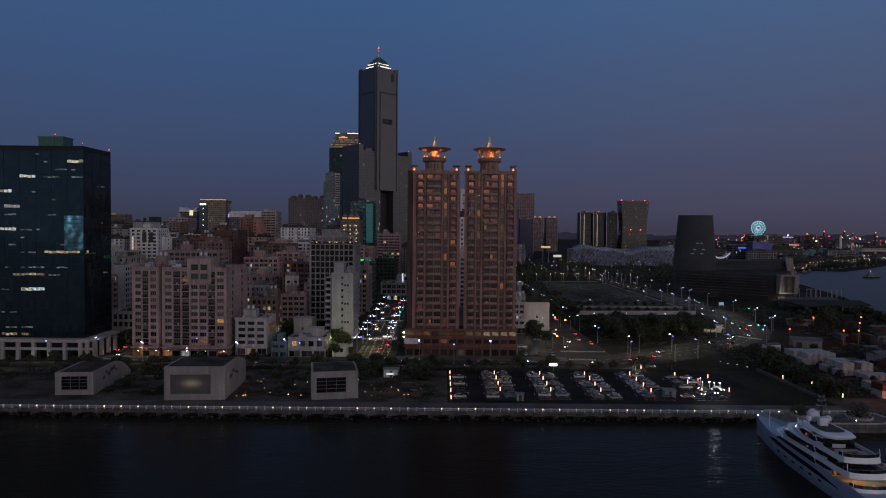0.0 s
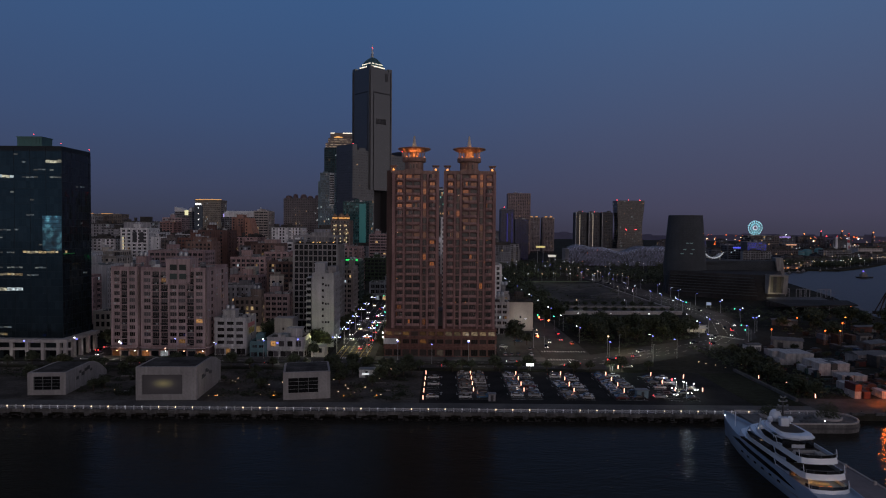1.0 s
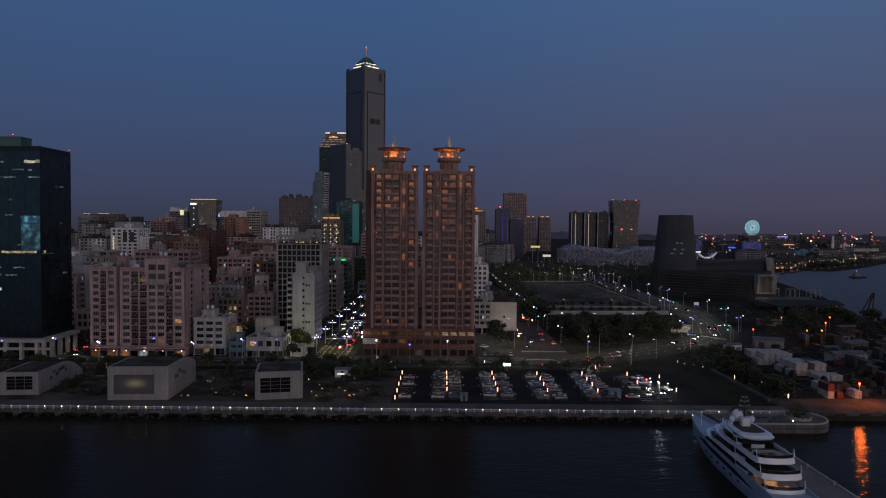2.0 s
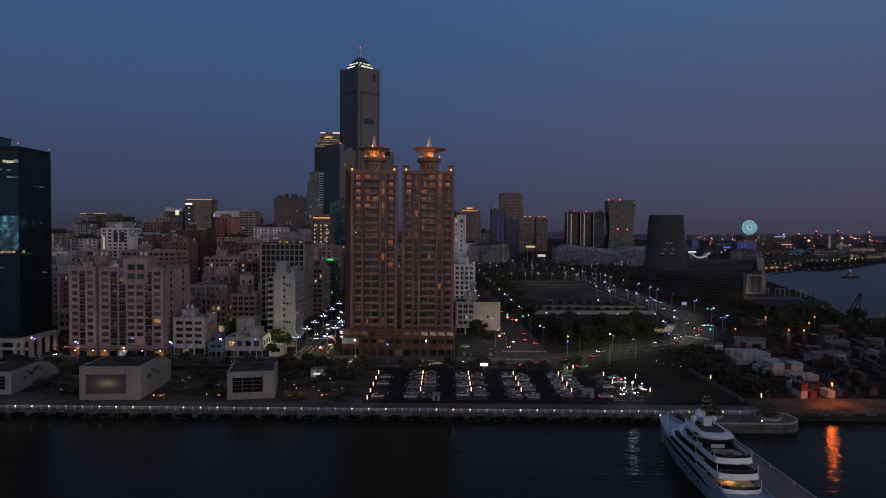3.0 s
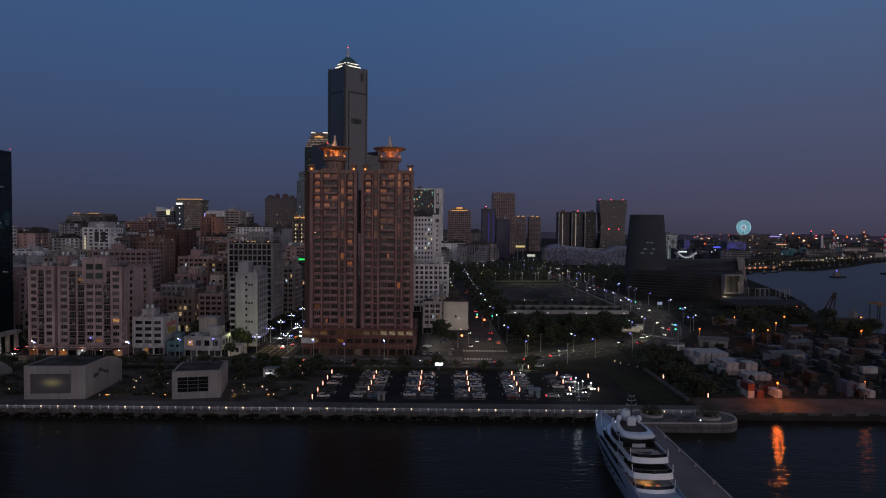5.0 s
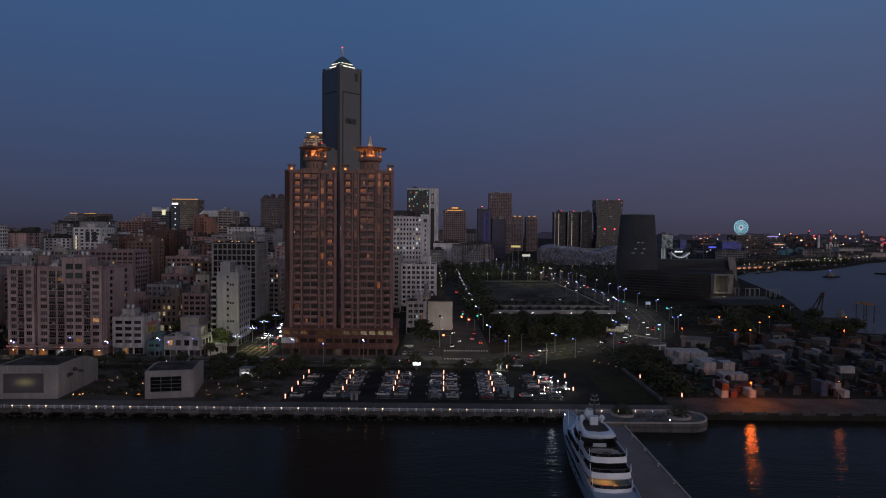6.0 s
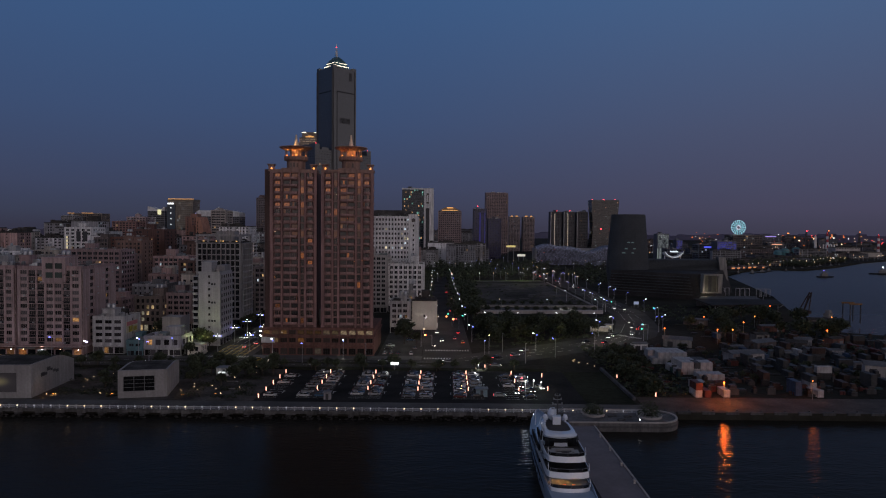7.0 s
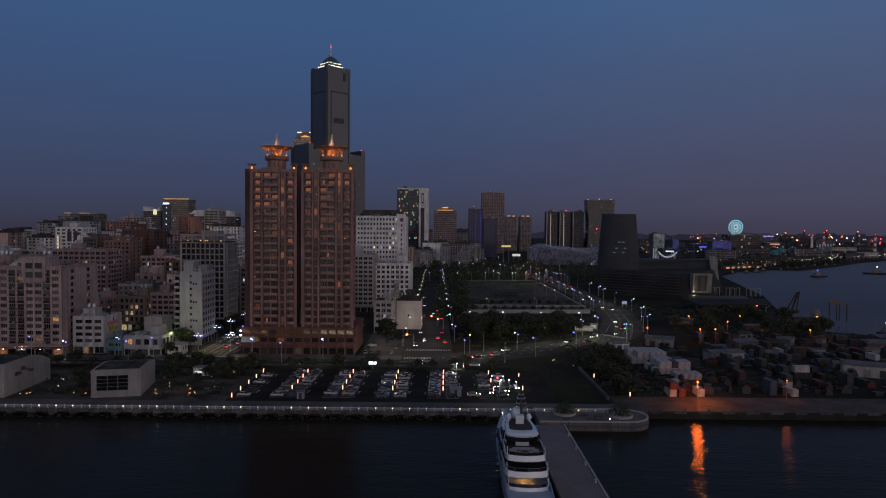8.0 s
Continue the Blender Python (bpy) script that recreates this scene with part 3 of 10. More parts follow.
def block(name, label, x0, x1, y0, y1, h, wall, trim=None, floor=3.3, bay=3.6, pier=0.9, sill=1.1, base=4.5, sides="FR", single=False, glass=None, rz=0.0,
          seed=1, roof=True, balconies=False, category="building", group="", proud=0.35, blind="", tanks=2, z=0.0, bars=1, simple=False, varied=False):
    """A plain building: core, proud wall grid on the sides that are seen, windows, ground floor, roof."""
    w, d = x1 - x0, y1 - y0
    rnd = random.Random(seed)
    ob = thing(name, label, category, ((x0 + x1) / 2, (y0 + y1) / 2, z), rz, group)
    trim, glass = trim or wall, glass or glass_far
    core, grid, wins = Shape(), Shape(), Shape()
    core.box(-w / 2, -d / 2, -0.5, w / 2, d / 2, h)
    nf = max(1, round((h - base - 0.6) / floor))
    cache = {}
    for side in sides:
        mp, turn, W = facing(side, w, d)
        nb = max(1, round((W - 1.4) / bay))
        plan, cells = {}, 0
        grid.box(-W / 2, 0.0, base - 0.5, W / 2, proud + 0.25, base - 0.02, 0, mp)
        if side in blind:
            grid.box(-W / 2, 0.0, base, W / 2, proud * 0.5, h - 0.4, 0, mp)
            for k in range(nf):
                far_window(wins, mp, 0.0, base + (k + 0.4) * (h - base) / nf, 1.0, 1.2, proud * 0.5 + 0.02)
            continue
        for u, zz, ww, hh in grid_front(grid, mp, W, base, h - 0.4, nf, nb, pier, sill, proud, own=(ob, wall) if single else None):
            if varied:
                k = cells
                cells += 1
                if k < nb:
                    plan[k] = rnd.choice("wwwbbsn" if nb > 3 else "wwbs")
                sort = plan[k % nb]
                if sort == "b":
                    far_window(wins, mp, u, zz - sill + 0.35, ww * 0.92, hh + sill - 0.4, proud * 0.6)
                    grid.box(u - ww / 2 - 0.2, 0, zz - sill + 0.05, u + ww / 2 + 0.2, proud + 1.1, zz - sill + 0.25, 0, mp)
                    grid.box(u - ww / 2 - 0.2, proud + 0.98, zz - sill + 0.25, u + ww / 2 + 0.2, proud + 1.1, zz - sill + rnd.choice([0.7, 1.1, 1.2]), 0, mp)
                    if rnd.random() < 0.35:
                        for e in range(5):
                            grid.box(u - ww / 2 + e * ww / 4.0 - 0.04, proud + 1.0, zz - sill + 1.2, u - ww / 2 + e * ww / 4.0 + 0.04, proud + 1.08, zz + hh - 0.1, 0, mp)
                    continue
                if sort == "n":
                    grid.box(u - ww / 2, 0, zz, u + ww / 2, proud * 0.8, zz + hh, 0, mp)
                    continue
                if sort == "s":
                    grid.box(u - ww / 2, 0, zz, u - 0.45, proud * 0.8, zz + hh, 0, mp)
                    grid.box(u + 0.45, 0, zz, u + ww / 2, proud * 0.8, zz + hh, 0, mp)
                    ww = 0.86
                elif rnd.random() < 0.16:
                    grid.box(u + ww * 0.1, proud * 0.5, zz - 0.75, u + ww * 0.1 + 0.9, proud + 0.45, zz - 0.15, 0, mp)
            if single:
                key = (round(ww, 2), round(hh, 2))
                if key not in cache:
                    cache[key] = window_mesh("window", ww, hh, frame_dark, glass, bars, False)
                part("window", cache[key], None, ob, at=pose(*mp(u, 0.01, zz), 0, 0, turn))
            else:
                far_window(wins, mp, u, zz, ww, hh)
            if balconies and rnd.random() < 0.6:
                grid.box(u - ww / 2 - 0.1, 0, zz - sill + 0.1, u + ww / 2 + 0.1, proud + 1.0, zz - sill + 0.3, 0, mp)
                grid.box(u - ww / 2 - 0.1, proud + 0.85, zz - sill + 0.3, u + ww / 2 + 0.1, proud + 1.0, zz + 0.1, 0, mp)
        # shop fronts of the ground floor
        k = max(1, round(W / 5))
        for i in range(k):
            far_window(wins, mp, -W / 2 + (i + 0.5) * W / k, 0.2, W / k - 0.8, base - 1.3)
    for wing in range(rnd.choice([0, 1, 2, 3, 3]) if varied else 0):
        # lower wings built against the front
        aw, ad, ah = w * rnd.uniform(0.18, 0.5), rnd.uniform(2.0, 6.5), h * rnd.uniform(0.35, 0.95)
        ax = rnd.choice([-1, 1]) * (w - aw) / 2 * rnd.uniform(0.5, 1.05)
        core.box(ax - aw / 2, -d / 2 - ad, -0.5, ax + aw / 2, -d / 2 - proud - 0.3, ah)
        core.box(ax - aw / 2 - 0.15, -d / 2 - ad - 0.15, ah + 0.004, ax + aw / 2 + 0.15, -d / 2 - proud - 0.32, ah + 0.8)
        core.box(ax - aw * 0.2, -d / 2 - ad * 0.8, ah + 0.808, ax + aw * 0.25, -d / 2 - proud - 0.6, ah + rnd.uniform(1.6, 3.2))
        front = lambda u, o, zz: (ax + u, -d / 2 - ad - o, zz)
        k, low = max(1, int(aw / 3.2)), int(h / 3.3 * 0.3) if simple else 0
        for j in range(low, int((ah - 1.0) / 3.3)):
            core.box(ax - aw / 2 - 0.12, -d / 2 - ad - 0.25, 0.6 + j * 3.3, ax + aw / 2 + 0.12, -d / 2 - ad - 0.004, 0.95 + j * 3.3)
            for i in range(k):
                if rnd.random() < 0.85:
                    far_window(wins, front, -aw / 2 + (i + 0.5) * aw / k, 1.5 + j * 3.3, min(1.8, aw / k - 0.9), 1.5)
    if simple and trim == wall:
        core.f += [tuple(i + len(core.v) for i in f) for f in grid.f]
        core.m += grid.m
        core.v += grid.v
    elif grid.f:
        tagged(part("wall_grid", grid, wall, ob), kind="stuff")
    body = part("wall", core, trim, ob)
    if simple:
        body["kind"] = "stuff"
    if wins.f:
        tagged(part("window_panes", wins, glass, ob), kind="stuff")
    if roof:
        roof_bits(ob, w, d, h, rnd, wall, tanks, simple=simple)
        if varied and not simple and rnd.random() < 0.55:
            a, c, e = w * rnd.uniform(0.35, 0.6), d * rnd.uniform(0.4, 0.6), rnd.uniform(2.8, 6.5)
            x, y = rnd.uniform(-0.5, 0.5) * (w - a - 1.2), rnd.uniform(-0.5, 0.5) * (d - c - 1.2)
            s = Shape().box(x - a / 2, y - c / 2, h + 0.156, x + a / 2, y + c / 2, h + e).box(x - a / 2 - 0.25, y - c / 2 - 0.25, h + e, x + a / 2 + 0.25, y + c / 2 + 0.25, h + e + 0.25)
            part("penthouse", s, trim, ob)
    return ob


leaf_mats = [surface("leaves_" + n_, c, 0.75, var=0.35, big=0.4, fine=2.5, per=0.4, bump=0) for n_, c in (("deep", (0.062, 0.076, 0.042)), ("olive", (0.085, 0.09, 0.045)))]


def scrub(spots, seed, base=0.0, small=1.0):
    """Bushes and tufts of rough ground, each a small heap of leaf blades."""
    s, rr = Shape(), random.Random(seed)
    for x, y in spots:
        r, h = small * rr.uniform(0.8, 2.6), small * rr.uniform(0.4, 1.7)
        for e in range(20):
            d = Vector((rr.gauss(0, 1), rr.gauss(0, 1), abs(rr.gauss(0, 1)))).normalized() * rr.random() ** 0.4
            p, q = Vector((x + d.x * r * 1.5, y + d.y * r, base + 0.1 + d.z * h)), small * rr.uniform(0.3, 0.8)
            n1 = Vector((rr.uniform(-1, 1), rr.uniform(-1, 1), rr.uniform(-0.4, 0.6))).normalized()
            n2 = n1.cross(Vector((rr.uniform(-1, 1), rr.uniform(-1, 1), 1))).normalized()
            s.face([p - n1 * q, p + n2 * q * 0.6, p + n1 * q, p - n2 * q * 0.6])
    return s


# -- the pink apartment building beside the shore road --
office_stair = glow("stairwell_light", (1.0, 0.85, 0.5), 0.6)
glass_green = panes("stair_glass", (0.03, 0.045, 0.04), lit=0.0, spec=0.3)


def pink_building(name, x0, x1, h, bays, seed):
    w, d = x1 - x0, 30
    ob = thing(name, "pink tiled twelve-storey apartment building with shops at street level", "apartment building", ((x0 + x1) / 2, 300 + d / 2, 0))
    part("wall", Shape().box(-w / 2, -d / 2, -0.4, w / 2, d / 2, h), pink_tile, ob)
    g, rails = Shape(), Shape()
    rnd = random.Random(seed)
    nf = 11
    cache = {}
    for side in "FR":
        mp, turn, W = facing(side, w, d)
        nb = bays if side == "F" else 6
        for j, (u, z, ww, hh) in enumerate(grid_front(g, mp, W, 5.2, h - 0.5, nf, nb, 0.85, 0.95, 0.5, 0.9, own=(ob, pink_trim))):
            k = j % nb
            if side == "F" and k in (1, 2, 5) and nb > 4 or side == "F" and k == 1:
                part("balcony", Shape().box(u - ww / 2 - 0.1, 0.51, z - 1.1, u + ww / 2 + 0.1, 1.25, z - 0.9, 0, mp), pink_trim, ob)
                part("balcony_door", Shape().box(u - ww / 2 + 0.1, 0.47, z - 0.88, u + ww / 2 - 0.1, 0.52, z + 0.02, 0, mp), glass_unlit, ob)
                for b in range(6):
                    x = u - ww / 2 + b * ww / 5
                    rails.box(x - 0.03, 1.15, z - 0.9, x + 0.03, 1.22, z + 0.1, 0, mp)
                rails.box(u - ww / 2 - 0.1, 1.12, z + 0.1, u + ww / 2 + 0.1, 1.25, z + 0.18, 0, mp)
            if rnd.random() < 0.22:
                a = rnd.uniform(-0.3, 0.3) * ww
                rails.box(a + u - 0.45, 0.52, z - 0.72, a + u + 0.45, 0.95, z - 0.14, 2, mp)
            if "w" not in cache:
                cache["w"] = window_mesh("window", ww, hh, pink_trim, glass_home, 2, True)
            if side == "F":
                part("window", cache["w"], None, ob, at=pose(*mp(u, 0.02, z), 0, 0, turn))
            else:
                if k % 3 == 1:
                    far_window(rails, mp, u, z, ww * 0.6, hh, 0.03, 1)
                else:
                    g.box(u - ww / 2, 0.0, z, u + ww / 2, 0.42, z + hh, 0, mp)
        g.box(-W / 2, 0.0, 3.9, W / 2, 1.6, 4.4, 0, mp)
    part("cornice", g, pink_trim, ob)
    part("balcony_rail", rails, [dark_metal, glass_home, tank_steel], ob)["kind"] = "stuff"
    k = max(2, round(w / 4.2))
    for i in range(k):
        u = -w / 2 + (i + 0.5) * w / k
        s = Shape().box(u - w / k * 0.42, -d / 2 - 0.25, 0, u + w / k * 0.36, -d / 2, 2.5)
        part("shop_front", s, [shop_warm, shop_white, glass_unlit, shop_warm, glass_unlit][rnd.randrange(5)], ob)
        s = Shape().box(u - w / k * 0.45, -d / 2 - 1.5, 3.0, u + w / k * 0.45, -d / 2 - 0.26, 3.5)
        if i % 2 == 0:
            part("shop_lamp", Shape().turn([(0, -0.2), (0.2, -0.05), (0.16, 0.15), (0, 0.2)], u + 1.2, -d / 2 - 1.7, 2.8, 8), [lamp_warm, lamp_white][i % 4 == 2], ob, "small bright shop lamp")
        part("awning", s, [dark_metal, brick_red, grey_metal][rnd.randrange(3)], ob)
    roof_bits(ob, w, d, h, rnd, pink_tile, 2)
    return ob


shop_warm = panes("lit_shop_warm", (0.03, 0.02, 0.015), lit=1.0, warm=(1.0, 0.36, 0.12), cool=(1.0, 0.45, 0.2), strength=0.22)
shop_white = panes("lit_shop_white", (0.03, 0.03, 0.03), lit=1.0, warm=(0.9, 0.75, 0.6), cool=(0.8, 0.85, 0.9), strength=0.3)
sign_yellow = glow("sign_yellow", (1.0, 0.75, 0.2), 0.5)
pink_building("apartment_block", -143.6, -131.2, 40.5, 3, 2)
tall = pink_building("apartment_block", -129.8, -99.9, 40.3, 7, 3)
part("stair_tower", Shape().box(-3.0, -16.2, 33.8, 8.0, -6, 45.0).box(-3.3, -16.5, 45.0, 8.3, -5.7, 45.5), pink_trim, tall)
for a in (-0.9, 3.4):
    for zz in (36.0, 40.2):
        part("stair_window", Shape().box(a - 0.2, -16.34, zz, a + 3.0, -16.21, zz + 2.6), glass_green, tall, "greenish stair window")

# -- the dark glass office tower and its white arcade --
curtain = panes("curtain_glass", (0.015, 0.021, 0.024), lit=0.0, rough=0.06, spec=0.32, vary=0.3)
curtain.node_tree.nodes["Principled BSDF"].inputs["Specular Tint"].default_value = (0.2, 0.58, 1.0, 1)
mullion = surface("curtain_mullion", (0.006, 0.014, 0.02), 0.6, metal=0.0, var=0.2, big=0.3, fine=2)


def glass_tower():
    x0, x1, y0, y1, h = -219.4, -162.0, 293.0, 317.0, 95.3
    w, d = x1 - x0, y1 - y0
    ob = thing("office_tower", "dark blue glass office tower with scattered lit office floors", "office building", ((x0 + x1) / 2, (y0 + y1) / 2, 0))
    part("core", Shape().box(-w / 2, -d / 2, 0, w / 2, d / 2, h), mullion, ob)
    bands, glass, lit = Shape(), Shape(), Shape()
    rnd = random.Random(17)
    nf = 25
    z0 = 9.0
    fh = (h - z0 - 1.5) / nf
    # runs of lit offices: (storey, first bay, bays)
    bright = [(23, 28, 4), (21, 16, 4), (19, 11, 3), (6, 16, 6), (14, 11, 4), (17, 12, 4)]
    warm = [(11, 22, 6), (11, 28, 3), (8, 16, 6), (8, 14, 2), (0, 16, 2), (0, 11, 4)]
    dim = [(24, 20, 1), (22, 23, 5), (22, 29, 1), (22, 32, 1), (21, 22, 4), (21, 29, 3), (19, 17, 3), (18, 23, 3), (16, 11, 4), (16, 22, 4), (14, 16, 6), (13, 16, 1), (13, 20, 1),
           (12, 11, 4), (12, 26, 2), (11, 16, 4), (9, 11, 2), (9, 16, 6), (8, 23, 3), (6, 11, 2), (3, 11, 4), (1, 11, 4), (1, 16, 3), (9, 25, 3), (23, 22, 1)]
    # the same habit goes on along the floors
    for runs, tone in ((bright, 0), (warm, 1), (dim, 2)):
        runs += [(j, max(0, k - 12), n) for j, k, n in runs if k < 20 and (j + k) % 3 == 0]
    for side in "FR":
        mp, turn, W = facing(side, w, d)
        n = int(W / 1.75)
        bw = W / n
        on = {}
        if side == "F":
            for runs, tone in ((dim, 2), (warm, 1), (bright, 0)):
                for j, k0, run in runs:
                    for k in range(k0, min(n, k0 + run)):
                        if tone < 2 or rnd.random() < 0.8:
                            on[(j, k)] = tone
        else:
            on = {(20, 6): 2, (20, 8): 2, (20, 9): 2, (15, 8): 2, (11, 1): 1, (8, 9): 2, (8, 10): 2}
        for j in range(nf):
            z = z0 + j * fh
            for k in range(n):
                u = -W / 2 + (k + 0.5) * bw
                if (j, k) in on:
                    tone = on[(j, k)]
                    far_window(lit, mp, u, z + 1.3 + rnd.uniform(0, 0.3), bw - 0.12, (1.45, 1.2, 0.7)[tone] * rnd.uniform(0.75, 1.0), 0.075, tone)
                i = len(glass.v)
                t1, t2 = rnd.uniform(-0.012, 0.012), rnd.uniform(-0.012, 0.012)
                for a, c, o in ((-1, 0, -t1 - t2), (1, 0, t1 - t2), (1, 1, t1 + t2), (-1, 1, -t1 + t2)):
                    glass.v.append(mp(u + a * (bw / 2 - 0.03), 0.045 + o, z + 0.05 + c * (fh - 0.1)))
                glass.f.append((i, i + 1, i + 2, i + 3))
                glass.m.append(0)
            bands.box(-W / 2, 0, z - 0.06, W / 2, 0.1, z + 0.06, 0, mp)
        for k in range(0, n + 1, 4):
            u = -W / 2 + k * bw
            bands.box(u - 0.06, 0, z0, u + 0.06, 0.12, h, 0, mp)
    tagged(part("curtain_wall", glass, curtain, ob, "dark blue reflecting glass panels"), kind="stuff")
    tagged(part("office_lighting", lit, [office_white, office_warm, office_dim], ob, "bright office windows"), kind="stuff")
    part("mullions", bands, mullion, ob)
    s = Shape()
    for a, b, c, e in ((-w / 2, -d / 2, w / 2, -d / 2 + 0.4), (-w / 2, d / 2 - 0.4, w / 2, d / 2), (w / 2 - 0.4, -d / 2 + 0.41, w / 2, d / 2 - 0.41)):
        s.box(a, b, h, c, e, h + 0.7)
    part("parapet", s, mullion, ob)
    part("roof", Shape().box(-w / 2 + 0.41, -d / 2 + 0.41, h + 0.01, w / 2 - 0.41, d / 2 - 0.42, h + 0.2), roof_grey, ob)
    s = Shape().box(4.9, -6, h + 0.2, 16.2, 2, h + 5.4).box(4.6, -6.3, h + 5.4, 16.5, 2.3, h + 5.7)
    for k in range(8):
        s.box(5.2 + k * 1.4, -6.12, h + 0.6, 5.3 + k * 1.4, -6.01, h + 5.2)
    part("plant_room", s, surface("green_panel", (0.05, 0.13, 0.12), 0.3, metal=0.3, var=0.2), ob, "green glazed plant room")
    for p in ((11.5, -4.2, h + 5.7), (28.3, -11.6, h + 0.7), (28.3, 11.6, h + 0.7)):
        part("warning_light", Shape().rod(p, (p[0], p[1], p[2] + 1.0), 0.07).turn([(0.0, 0), (0.2, 0.2), (0.0, 0.4)], p[0], p[1], p[2] + 1.0, 8, 1), [dark_metal, lamp_red], ob)
    # large lit screen behind the glass
    mp = facing("F", w, d)[0]
    s = Shape()
    for r in range(9):
        part("screen_strip", Shape().box(19.9, 0.14, 49.0 + r * 1.75, 28.5, 0.2, 50.65 + r * 1.75, 0, mp), surface_screen, ob, "pale blue glowing strip of a picture")
    # glowing green strip added for a sign's reflection in the glass
    part("neon_line", Shape().box(-11.5, 0.14, 47.3, -2.5, 0.2, 47.7, 0, facing("R", w, d)[0]), glow("reflected_green", (0.02, 0.5, 0.08), 0.03), ob, "thin green strip imitating a sign's reflection")
    # white arcade round the foot
    s = Shape()
    for i in range(9):
        x = -w / 2 + 0.6 + i * 7.0
        s.box(x, -d / 2 - 4.0, 0, x + 1.5, -d / 2 - 2.6, 7.9)
        s.box(x + 1.51, -d / 2 - 3.7, 4.4, x + 6.99, -d / 2 - 2.9, 5.5)
    s.box(-w / 2, -d / 2 - 4.3, 7.9, w / 2 + 4.0, -d / 2 + 2, 9.3)
    s.box(w / 2 + 2.2, -d / 2 - 4.0, 0, w / 2 + 3.7, -d / 2 - 2.6, 7.9)
    for i in range(4):
        s.box(w / 2 + 2.2, -d / 2 + 2 + i * 6.2, 0, w / 2 + 3.7, -d / 2 + 3.4 + i * 6.2, 7.9)
    s.box(w / 2 + 0.02, -d / 2 + 2.01, 7.9, w / 2 + 4.0, d / 2, 9.3)
    part("arcade", s, pale_concrete, ob, "white concrete arcade")
    s = Shape()
    for i in range(8):
        s.box(-w / 2 + 2.4 + i * 7.0, -d / 2 - 0.3, 0.4, -w / 2 + 7.3 + i * 7.0, -d / 2 - 0.2, 4.3)
    part("arcade_glass", s, glass_unlit, ob)


office_white = panes("office_light", (0.05, 0.05, 0.05), lit=1.0, warm=(0.9, 0.85, 0.62), cool=(0.8, 0.95, 1.0), strength=0.6, cool_share=0.7)
office_dim = panes("office_light_dim", (0.03, 0.035, 0.04), lit=1.0, warm=(0.5, 0.55, 0.5), cool=(0.35, 0.45, 0.5), strength=0.2, cool_share=0.6)
office_warm = panes("office_light_warm", (0.05, 0.05, 0.05), lit=1.0, warm=(1.0, 0.72, 0.35), cool=(0.95, 0.8, 0.5), strength=0.42)
surface_screen, n, l, b = node_mat("blue_screen")
tex = n.new("ShaderNodeTexNoise")
tex.inputs["Scale"].default_value, tex.inputs["Detail"].default_value = 0.35, 5
cr = ramp(n, [(0.36, (0.004, 0.012, 0.02)), (0.52, (0.02, 0.07, 0.11)), (0.7, (0.13, 0.38, 0.48))])
l.new(n.new("ShaderNodeTexCoord").outputs["Object"], tex.inputs["Vector"])
l.new(tex.outputs["Fac"], cr.inputs[0])
l.new(cr.outputs[0], b.inputs["Emission Color"])
sp, mr = n.new("ShaderNodeSeparateXYZ"), n.new("ShaderNodeMapRange")
mr.inputs["From Min"].default_value, mr.inputs["From Max"].default_value = 58.0, 63.5
mr.inputs["To Min"].default_value, mr.inputs["To Max"].default_value = 0.35, 1.1
l.new(tex.inputs["Vector"].links[0].from_socket, sp.inputs[0])
l.new(sp.outputs["Z"], mr.inputs["Value"])
l.new(mr.outputs[0], b.inputs["Emission Strength"])
b.inputs["Base Color"].default_value = (0.02, 0.03, 0.04, 1)
glass_tower()

# -- the twin residential tower --
crown_lamp = glow("roof_lantern", (1.0, 0.36, 0.08), 1.6)
glass_twin = panes("balcony_glass", (0.026, 0.019, 0.017), lit=0.045, vary=1.6, warm=(1.0, 0.30, 0.08), cool=(1.0, 0.42, 0.16), strength=0.22, cool_share=0.25)
glass_mid = panes("middle_floor_glass", (0.04, 0.028, 0.022), lit=0.4, warm=(0.8, 0.25, 0.09), cool=(1.0, 0.34, 0.13), strength=0.08, cool_share=0.3)
balcony_tile = wall_paint("balcony_tile", (0.385, 0.24, 0.222))

glass_upper = panes("upper_floor_glass", (0.075, 0.05, 0.036), lit=0.7, vary=1.2, warm=(0.85, 0.25, 0.085), cool=(1.0, 0.33, 0.12), strength=0.24, cool_share=0.4)
# recessed wall: tower tile darkened in its colour for the balconies' shade
tower_shade = wall_paint("tower_recess_shade", (0.16, 0.10, 0.09))


def rimmed(outline, inner, rise):
    """A slab with a parapet along its outline, in one piece; both outlines run round from one wall end to the other."""
    s, k = Shape(), len(outline)
    for ring, z in ((outline, 0.0), (outline, rise), (inner, rise), (inner, 0.22)):
        s.v += [(x, y, z) for x, y in ring]
    for r in range(3):
        for a in range(k - 1):
            s.f.append((r * k + a, r * k + a + 1, (r + 1) * k + a + 1, (r + 1) * k + a))
    s.f += [tuple(range(3 * k, 4 * k)), tuple(reversed(range(k))), (0, k, 2 * k, 3 * k), (4 * k - 1, 3 * k - 1, 2 * k - 1, k - 1)]
    s.m = [0] * len(s.f)
    return s


def glazed(outline, z0, z1, every=1):
    """Glass screens and thin posts over a balcony's parapet, as one more skin of its mesh."""
    s = Shape()
    for a, b in zip(outline, outline[1:]):
        s.face([(*a, z0), (*b, z0), (*b, z1), (*a, z1)], 1)
    for x, y in outline[1:-1:every]:
        s.box(x - 0.05, y - 0.06, z0, x + 0.05, y + 0.02, z1)
    return s


